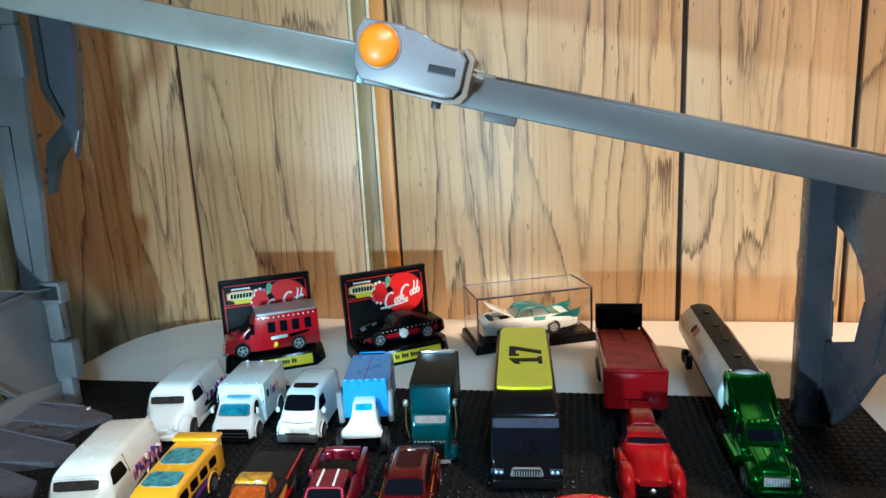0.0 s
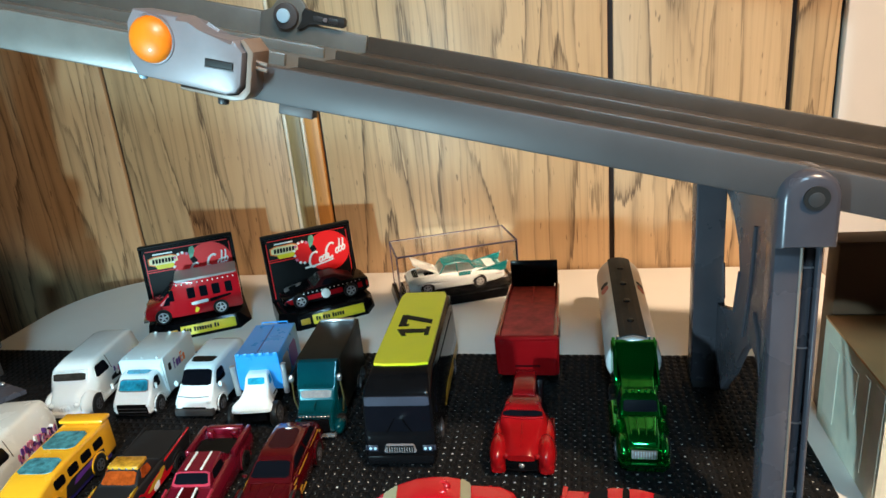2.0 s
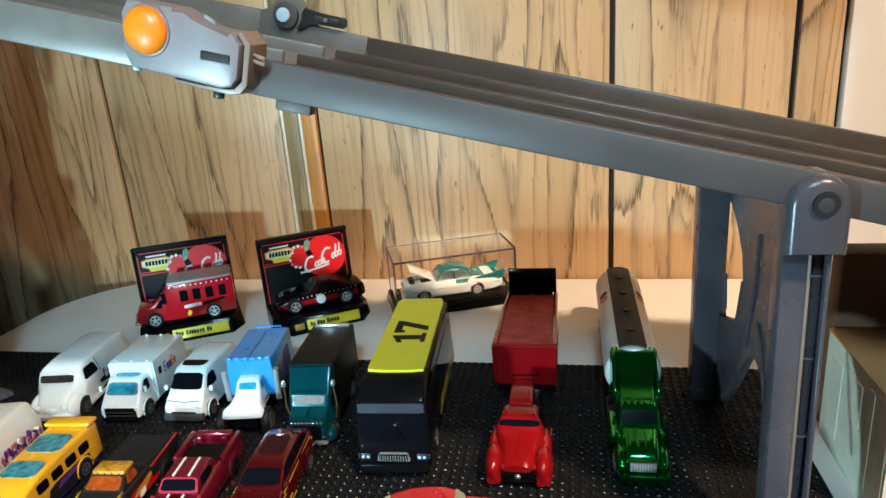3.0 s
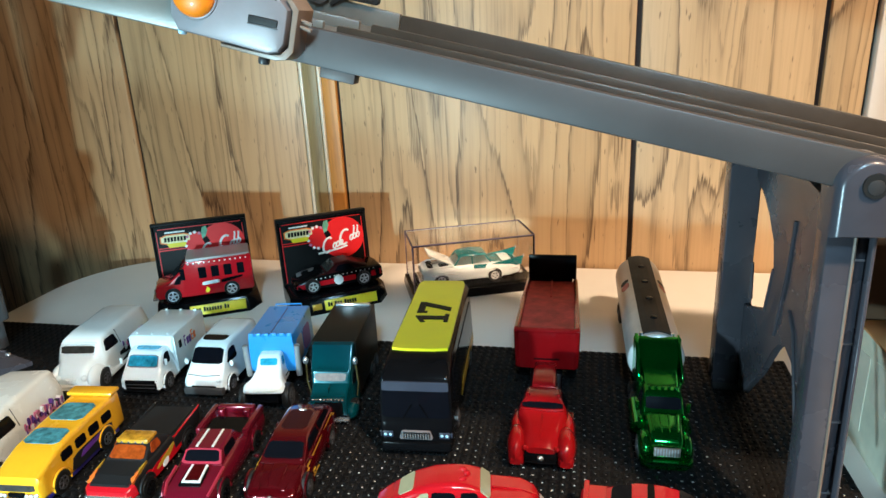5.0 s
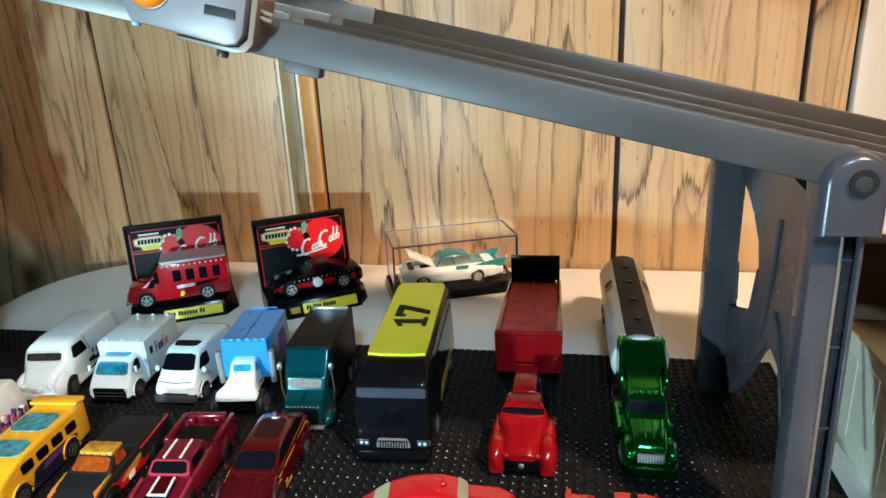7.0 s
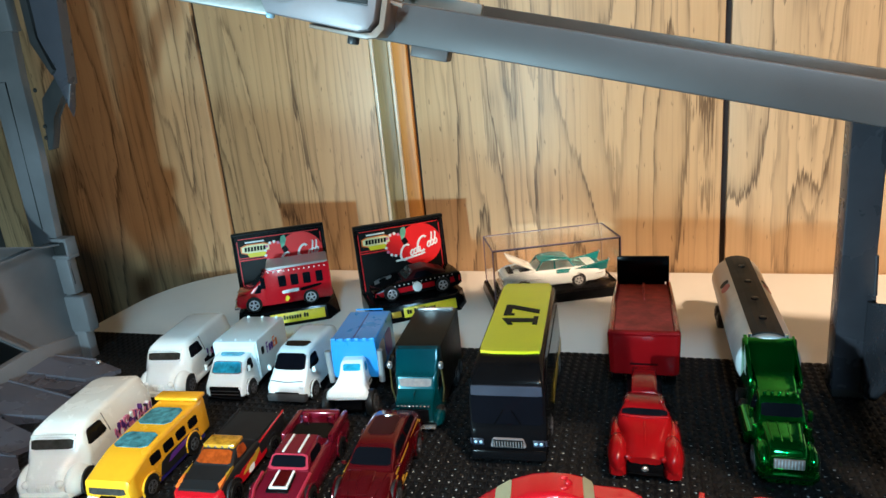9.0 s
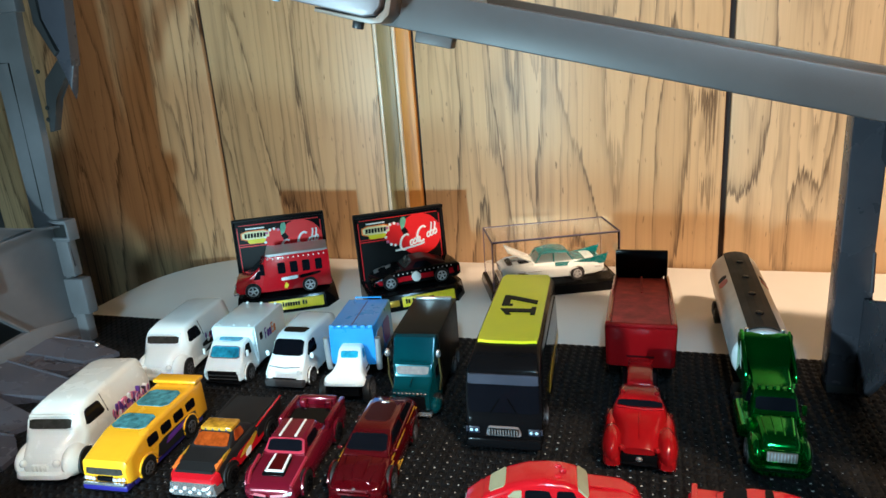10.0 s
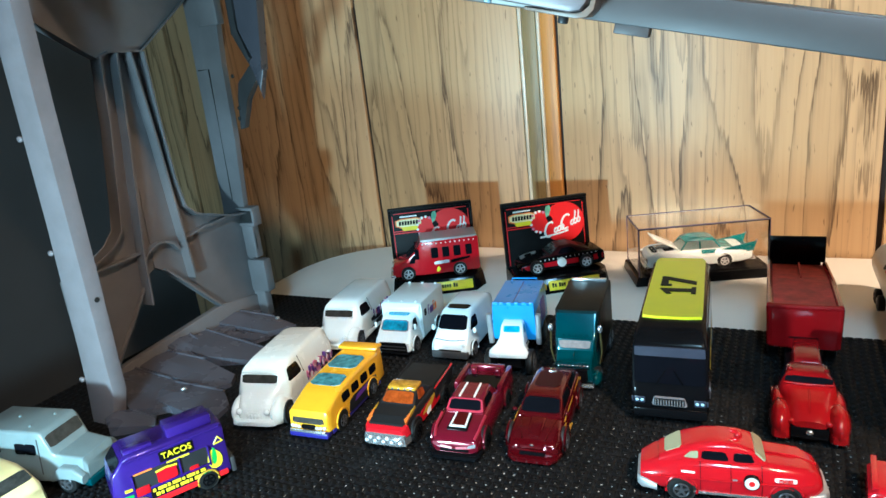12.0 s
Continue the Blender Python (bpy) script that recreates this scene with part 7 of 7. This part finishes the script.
# ---- boxed display cars ----
def shelf_base():
    """The stand's foot: a thick plinth with cut front corners and a front that slopes outwards to the table."""
    bm = B()
    top = [(-0.039, 0.004), (0.039, 0.004), (0.041, -0.030), (0.031, -0.042), (-0.026, -0.042), (-0.039, -0.030)]
    foot = [(-0.039, 0.004), (0.039, 0.004), (0.043, -0.032), (0.033, -0.0465), (-0.027, -0.0465), (-0.041, -0.032)]
    lo, hi = [bm.verts.new((x, y, -0.0018)) for x, y in foot], [bm.verts.new((x, y, 0.0108)) for x, y in top]
    f = [bm.faces.new(lo), bm.faces.new(hi)] + [bm.faces.new((lo[k], lo[(k + 1) % 6], hi[(k + 1) % 6], hi[k])) for k in range(6)]
    bmesh.ops.bevel(bm, geom=list({e for q in f[1:2] for e in q.edges}), offset=0.0010, segments=2, profile=0.5, affect="EDGES")
    return bm


def display(label, m, sign):
    """A black display stand: wedge base with a leaning printed back board."""
    th = thing("display_stand", label, "display stand", m, "printed display stands")
    part("base", shelf_base(), BLACK, th)
    lean = pose(0, 0.0, 0.004, -6, 0, 0)
    board = part("back_board", box(B(), -0.039, 0.039, 0.000, 0.003, 0.0, 0.0625, 0.0008, lean), PRINT_BLACK, th)
    part("board_lip", box(B(), -0.039, 0.039, -0.004, 0.003, 0.0615, 0.0645, 0.0008, lean), PRINT_BLACK, board)
    for s in (-1, 1):
        part("board_lip", box(B(), s * 0.0382 - 0.0008, s * 0.0382 + 0.0008, -0.0022, 0.002, 0.004, 0.0618, 0.0005, lean), PRINT_BLACK, board)

    def on_board(name, pts, material, lift, cut=0.0, label=""):
        part(name, sheet(B(), [lean @ Vector((x, 0.0, z)) for x, z in pts], lift, cut), material, board, label)

    disc = [(0.0170 + 0.0190 * math.cos(2 * math.pi * k / 40), 0.0410 + 0.0180 * math.sin(2 * math.pi * k / 40)) for k in range(40)]
    on_board("disc_print", disc, PRINT_RED, 0.0003, label="red disc printed on the back board")
    on_board("figure_print", [(-0.0050 + 0.0085 * math.cos(2 * math.pi * k / 18), 0.0440 + 0.0100 * math.sin(2 * math.pi * k / 18)) for k in range(18)], PRINT_RED, 0.0005)
    for k in range(9):
        a = radians(60 + 26 * k)
        x, z = -0.0050 + 0.0080 * math.cos(a), 0.0440 + 0.0094 * math.sin(a)
        on_board("figure_print", [(x + 0.0013 * math.cos(q), z + 0.0013 * math.sin(q)) for q in [2 * math.pi * j / 8 for j in range(8)]], PRINT_WHITE if k % 3 else PRINT_PINK, 0.0007)
    on_board("bottle_print", [(0.0010, 0.0470), (0.0040, 0.0490), (0.0060, 0.0540), (0.0052, 0.0580), (0.0020, 0.0572), (0.0006, 0.0530)], BOTTLE, 0.0008, 0.1)
    on_board("bottle_print", [(0.0030, 0.0420), (0.0072, 0.0445), (0.0048, 0.0490), (0.0008, 0.0470)], PRINT_BLACK, 0.0009, 0.1)
    # a flowing white swash: open arcs, small loops and an underline, rising along the disc
    def swash(x, z, rx, rz, a0, a1, r=0.0007, drift=0.0):
        pts = []
        for k in range(25):
            f = k / 24
            a = radians(a0 + (a1 - a0) * f)
            pts.append(lean @ Vector((x + drift * f + rx * math.cos(a) + 0.25 * rz * math.sin(a), -0.0002, z + 0.24 * drift * f + rz * math.sin(a))))
        part("script_print", rail(B(), pts, r, 6), PRINT_WHITE, board)

    # two tall hooked strokes, a row of small loops after each, two tall stems and a long tail
    for x, z in ((0.0035, 0.0360), (0.0190, 0.0410)):
        swash(x, z, 0.0040, 0.0064, 55, 310, 0.0011)
        for k in range(3):
            swash(x + 0.0058 + 0.0030 * k, z - 0.0012 + 0.0009 * k, 0.0013, 0.0022, 0, 360, 0.0008)
    for x in (0.0268, 0.0300):
        swash(x, 0.0450, 0.0007, 0.0046, -70, 110, 0.0008)
    swash(0.0000, 0.0300, 0.0060, 0.0010, 200, 340, 0.0009, 0.0150)
    on_board("logo_plate", [(-0.0330, 0.0452), (-0.0080, 0.0452), (-0.0080, 0.0540), (-0.0330, 0.0540)], PRINT_ORANGE, 0.0004, 0.2)
    on_board("logo_plate", [(-0.0320, 0.0462), (-0.0090, 0.0462), (-0.0090, 0.0531), (-0.0320, 0.0531)], LOGO_CREAM, 0.0006, 0.2)
    for k in range(7):
        x = -0.0298 + k * 0.0026
        on_board("logo_bar", [(x, 0.0478), (x + 0.0019, 0.0478), (x + 0.0022, 0.0515), (x + 0.0003, 0.0515)], PRINT_BLACK, 0.0009)
    on_board("logo_plate", [(-0.0265, 0.0425), (-0.0135, 0.0425), (-0.0120, 0.0462), (-0.0280, 0.0462)], PRINT_YELLOW, 0.0008, 0.1)
    on_board("caption_print", [(-0.0285, 0.0550), (-0.0125, 0.0550), (-0.0125, 0.0562), (-0.0285, 0.0562)], PRINT_WHITE, 0.0004)
    for pts in ([(-0.0356, 0.008), (-0.0350, 0.008), (-0.0350, 0.0570), (-0.0356, 0.0570)], [(-0.0340, 0.0585), (0.0340, 0.0585), (0.0340, 0.0591), (-0.0340, 0.0591)], [(-0.0350, 0.0420), (-0.0130, 0.0420), (-0.0130, 0.0426), (-0.0350, 0.0426)], [(-0.0350, 0.0400), (-0.0090, 0.0400), (-0.0090, 0.0408), (-0.0350, 0.0408)], [(0.0350, 0.020), (0.0356, 0.020), (0.0356, 0.0570), (0.0350, 0.0570)]):
        on_board("line_print", pts, PRINT_RED, 0.0004)
    tilt = Matrix.Translation((0, -0.0445, 0.0044)) @ pose(0, 0, 0, -20, 0, 0)
    lab = part("name_label", box(B(), -0.0140, 0.0300, -0.0012, 0.0004, -0.0040, 0.0040, 0.0003, tilt), PRINT_YELLOW, th, "yellow name label")
    x = -0.0115
    for w in sign:
        for k in range(max(1, int(w / 0.0021))):
            part("label_bar", box(B(), x, x + 0.0015, -0.0016, -0.0008, -0.0014, 0.0016 if k else 0.0022, 0, tilt), PRINT_BLACK, lab)
            x += 0.0021
        x += 0.0016
    part("maker_plate", box(B(), -0.0240, -0.0165, -0.0012, 0.0004, -0.0026, 0.0022, 0.0003, tilt), GOLD, th, "small gold maker's plate")
    return th


D1 = pose(-0.3630, -0.1010, 0, 0, 0, 29)
D2 = pose(-0.2595, -0.0790, 0, 0, 0, 34)
display("black display stand with red disc print behind a red bus", D1, (0.0072, 0.0150, 0.0050))
display("black display stand with red disc print behind a sports car", D2, (0.0050, 0.0080, 0.0110))


def shuttle_bus(m):
    th = thing("toy_bus", "red toy shuttle bus with a silver roof on a display stand", "toy bus", m)
    st = [(0.0, 0.0095, 0.0045, 0.0100, 0.95), (0.0012, 0.0108, 0.0035, 0.0120, 0.92), (0.0100, 0.0112, 0.0030, 0.0145, 0.90), (0.0180, 0.0114, 0.0030, 0.0215, 0.86), (0.0200, 0.0116, 0.0030, 0.0240, 0.90), (0.0215, 0.0118, 0.0030, 0.0275, 0.94), (0.0610, 0.0118, 0.0030, 0.0280, 0.94), (0.0625, 0.0112, 0.0040, 0.0270, 0.94)]
    part("body", loft(B(), st, 0.0016), SCARLET, th)
    part("roof_panel", deck(st, [(-0.0108, 0.0218), (0.0108, 0.0218), (0.0108, 0.0618), (-0.0108, 0.0618)], lift=0.0012, cut=0.04), SILVER, th, "silver roof")
    part("windscreen", slope(st, 0.0108, 0.0175, 0.88, 0.88), GLASS, th)
    for s in (-1, 1):
        for a, b in ((0.0170, 0.0200), (0.0285, 0.0335), (0.0365, 0.0415), (0.0445, 0.0495), (0.0530, 0.0575)):
            part("side_window", flank(st, s, [(a, 0.0150), (b, 0.0150), (b, 0.0225), (a, 0.0225)], cut=0.08), GLASS, th)
        part("door_window", flank(st, s, [(0.0120, 0.0125), (0.0165, 0.0125), (0.0175, 0.0180), (0.0155, 0.0180)], cut=0.08), GLASS, th)
        for k in range(12):
            part("rivet", ball(B(), (s * 0.0113, 0.0230 + k * 0.0033, 0.0255), 0.0004, 0.0005, 0.0005, 6, 4), PRINT_WHITE, th)
        part("side_print", flank(st, s, [(0.0300, 0.0100), (0.0410, 0.0105), (0.0410, 0.0128), (0.0300, 0.0122)], lift=0.0003), PRINT_WHITE, th)
        part("side_print", flank(st, s, [(0.0420, 0.0100), (0.0560, 0.0125), (0.0560, 0.0140), (0.0420, 0.0125)], lift=0.0003), BLACK, th)
        part("side_print", flank(st, s, [(0.0310, 0.0050), (0.0330, 0.0045), (0.0345, 0.0070), (0.0325, 0.0090)], lift=0.0003, cut=0.2), PRINT_YELLOW, th)
        part("headlight", box(B(), s * 0.0080 - 0.0016, s * 0.0080 + 0.0016, -0.0004, 0.001, 0.0075, 0.0100, 0.0003), CHROME, th)
    part("bumper", box(B(), -0.0108, 0.0108, -0.0018, 0.002, 0.0030, 0.0052, 0.0007), CHROME, th)
    wheels(th, (0.0110, 0.0480), 0.0122, 0.0052, 0.0040, RIM)


def coupe(m):
    th = thing("toy_car", "black and red toy sports car on a display stand", "toy car", m)
    st = [(0.0, 0.0095, 0.0030, 0.0060, 0.95), (0.0015, 0.0115, 0.0022, 0.0080, 0.90), (0.0100, 0.0132, 0.0020, 0.0108, 0.84), (0.0220, 0.0138, 0.0020, 0.0122, 0.84), (0.0480, 0.0138, 0.0020, 0.0132, 0.84), (0.0620, 0.0130, 0.0022, 0.0130, 0.88), (0.0650, 0.0118, 0.0035, 0.0110, 0.9)]
    part("body", loft(B(), st, 0.0024), BLACK, th)
    cab = [(0.0225, 0.0108, 0.0105, 0.0122, 1.0), (0.0310, 0.0106, 0.0105, 0.0185, 0.78), (0.0400, 0.0106, 0.0105, 0.0192, 0.76), (0.0545, 0.0102, 0.0110, 0.0135, 0.9)]
    part("cabin", loft(B(), cab, 0.0020), DARK_MAROON, th)
    part("windscreen", slope(cab, 0.0236, 0.0302, 0.88, 0.88), GLASS_GREY, th)
    part("hood_print", deck(st, [(-0.0110, 0.0045), (-0.0030, 0.0035), (-0.0050, 0.0160), (-0.0105, 0.0180)], lift=0.0004), SILVER, th)
    for s in (-1, 1):
        part("side_print", flank(st, s, [(0.0160, 0.0050), (0.0440, 0.0055), (0.0440, 0.0092), (0.0160, 0.0082)], lift=0.0003, cut=0.04), SCARLET, th)
        part("side_print", flank(st, s, [(0.0560, 0.0055), (0.0640, 0.0060), (0.0640, 0.0100), (0.0560, 0.0095)], lift=0.0003, cut=0.04), SCARLET, th)
        part("side_print", flank(st, s, [(0.0005, 0.0040), (0.0065, 0.0040), (0.0065, 0.0075), (0.0010, 0.0065)], lift=0.0003, cut=0.04), SCARLET, th)
        part("door_disc", cyl(B(), (s * 0.0130, 0.0310, 0.0075), "x", 0.0034, 0.0024, 20), PRINT_WHITE, th, "white door disc")
        for k in range(14):
            part("dot_print", ball(B(), (s * 0.0124, 0.0150 + k * 0.0033, 0.0103 + 0.0001 * k), 0.0004, 0.0005, 0.0005, 6, 4), PRINT_WHITE, th)
        part("side_window", flank(cab, s, [(0.0290, 0.0128), (0.0450, 0.0128), (0.0400, 0.0170), (0.0325, 0.0170)]), GLASS, th)
    wheels(th, (0.0120, 0.0500), 0.0140, 0.0054, 0.0042, RIM)


shuttle_bus(D1 @ pose(-0.0390, -0.0240, 0.0110, 0, 0, -90) @ Matrix.Scale(1.24, 4))
coupe(D2 @ pose(-0.0330, -0.0160, 0.0110, 0, 0, -90) @ Matrix.Scale(1.14, 4))

# ---- acrylic case with a model car ----
C = pose(-0.1380, -0.0540, 0, 0, 0, 22)
case = thing("display_case", "clear acrylic display case on a black base", "display case", C)
part("base", loft(B(), [(-0.026, 0.0555, -0.0018, 0.0060, 0.97), (0.026, 0.0555, -0.0018, 0.0060, 0.97)], 0.0012), BLACK, case)
W, Dp, H0, H1 = 0.0520, 0.0230, 0.0060, 0.0455
for x0, x1, y0, y1, z0, z1 in ((-W, W, -Dp, -Dp + 0.0012, H0, H1), (-W, W, Dp - 0.0012, Dp, H0, H1), (-W, -W + 0.0012, -Dp + 0.0013, Dp - 0.0013, H0, H1), (W - 0.0012, W, -Dp + 0.0013, Dp - 0.0013, H0, H1), (-W, W, -Dp, Dp, H1 + 0.0001, H1 + 0.0013)):
    pane = part("pane", box(B(), x0, x1, y0, y1, z0, z1), ACRYLIC, case)
    pane.visible_shadow = False
for a, b in (((-1, -1), (1, -1)), ((1, -1), (1, 1)), ((1, 1), (-1, 1)), ((-1, 1), (-1, -1))):
    part("cover_edge", rail(B(), [(a[0] * W, a[1] * Dp, H1 + 0.0012), (b[0] * W, b[1] * Dp, H1 + 0.0012)], 0.0006, 6), TINT, case)
    part("cover_edge", rail(B(), [(a[0] * W, a[1] * Dp, H0), (a[0] * W, a[1] * Dp, H1)], 0.0005, 6), TINT, case)


def finned_car(m):
    th = thing("toy_car", "white and turquoise finned model car with its bonnet open", "toy car", m)
    st = [(0.0000, 0.0108, 0.0116, 0.0104, 0.0040, 0.0090, 0.0120), (0.0018, 0.0120, 0.0130, 0.0116, 0.0030, 0.0096, 0.0140), (0.0100, 0.0126, 0.0136, 0.0120, 0.0028, 0.0104, 0.0150), (0.0240, 0.0126, 0.0136, 0.0120, 0.0028, 0.0106, 0.0152),
          (0.0520, 0.0126, 0.0136, 0.0118, 0.0028, 0.0106, 0.0152), (0.0700, 0.0122, 0.0132, 0.0112, 0.0030, 0.0106, 0.0150), (0.0780, 0.0112, 0.0122, 0.0102, 0.0045, 0.0098, 0.0132)]
    part("body", shell(B(), st, 0.0016), WHITE, th)
    top = st_top(st)
    glass = [(0.0250, 0.0106, 0.0146, 0.0158, 1.0), (0.0300, 0.0106, 0.0146, 0.0208, 0.84), (0.0340, 0.0106, 0.0146, 0.0216, 0.82), (0.0480, 0.0106, 0.0146, 0.0216, 0.82), (0.0545, 0.0104, 0.0146, 0.0165, 0.95)]
    part("glasshouse", loft(B(), glass, 0.0014), GLASS_PALE, th, "pale see-through window glass")
    roof = [(0.0285, 0.0090, 0.0208, 0.0216, 0.9), (0.0310, 0.0096, 0.0212, 0.0228, 0.86), (0.0400, 0.0098, 0.0214, 0.0236, 0.84), (0.0490, 0.0096, 0.0210, 0.0228, 0.86), (0.0520, 0.0090, 0.0202, 0.0212, 0.9)]
    part("roof", loft(B(), roof, 0.0009), TURQ, th, "turquoise roof")
    for s in (-1, 1):
        for path in ([(0.0104, 0.0252, 0.0150), (0.0092, 0.0298, 0.0214)], [(0.0106, 0.0395, 0.0150), (0.0094, 0.0395, 0.0216)], [(0.0102, 0.0545, 0.0155), (0.0090, 0.0500, 0.0214)]):
            part("pillar", rail(B(), [(s * x, y, z) for x, y, z in path], 0.0006, 6), TURQ, th)
        part("headlight_hood", rail(B(), [(s * 0.0102, -0.0010, 0.0112), (s * 0.0108, 0.0060, 0.0142), (s * 0.0112, 0.0240, 0.0152)], 0.0012, 8), WHITE, th)
    part("rear_deck", deck(top, [(-0.0100, 0.0545), (0.0100, 0.0545), (0.0096, 0.0765), (-0.0096, 0.0765)], lift=0.0006), TURQ, th)
    part("engine_bay", deck(top, [(-0.0095, 0.0040), (0.0095, 0.0040), (0.0095, 0.0210), (-0.0095, 0.0210)], lift=0.0003), BLACK, th)
    part("engine", box(B(), -0.0040, 0.0040, 0.0080, 0.0180, 0.0150, 0.0172, 0.0008), CHROME, th)
    part("bonnet", box(B(), -0.0105, 0.0105, -0.0200, 0.0, -0.0006, 0.0006, 0.0004, Matrix.Translation((0, 0.0225, 0.0165)) @ pose(0, 0, 0, -27, 0, 0)), CREAMY, th, "raised cream-white bonnet")
    for s in (-1, 1):
        part("fin", prism(B(), [(0.0520, 0.0138), (0.0790, 0.0112), (0.0812, 0.0186), (0.0780, 0.0180), (0.0680, 0.0160)], "yz", s * 0.0114 - 0.0009, s * 0.0114 + 0.0009, 0.0005), TURQ, th)
        part("side_print", flank(slab(st), s, [(0.0400, 0.0120), (0.0770, 0.0108), (0.0770, 0.0134), (0.0400, 0.0150)], lift=0.0004, cut=0.05), TURQ, th)
        part("side_trim", flank(skirt(st), s, [(0.0060, 0.0092), (0.0760, 0.0088), (0.0760, 0.0094), (0.0060, 0.0098)], lift=0.0005, cut=0), CHROME, th)
        part("tail_lamp", ball(B(), (s * 0.0114, 0.0810, 0.0186), 0.0009, 0.0009, 0.0016, 8, 6), CHROME, th)
        part("headlight", ball(B(), (s * 0.0090, -0.0004, 0.0098), 0.0020, 0.0012, 0.0020, 10, 7), CHROME, th)
    part("grille", box(B(), -0.0100, 0.0100, -0.0010, 0.001, 0.0052, 0.0082, 0.0005), CHROME, th)
    part("bumper", box(B(), -0.0130, 0.0130, -0.0028, 0.001, 0.0028, 0.0050, 0.0009), CHROME, th)
    part("bumper", box(B(), -0.0125, 0.0125, 0.0765, 0.0805, 0.0035, 0.0065, 0.0009), CHROME, th)
    wheels(th, (0.0140, 0.0570), 0.0136, 0.0049, 0.0036, RIM)
    arches(th, (0.0140, 0.0570), 0.0131, 0.0049, WHITE)


finned_car(C @ pose(-0.0425, -0.0010, 0.0062, 0, 0, -90) @ Matrix.Scale(1.08, 4))
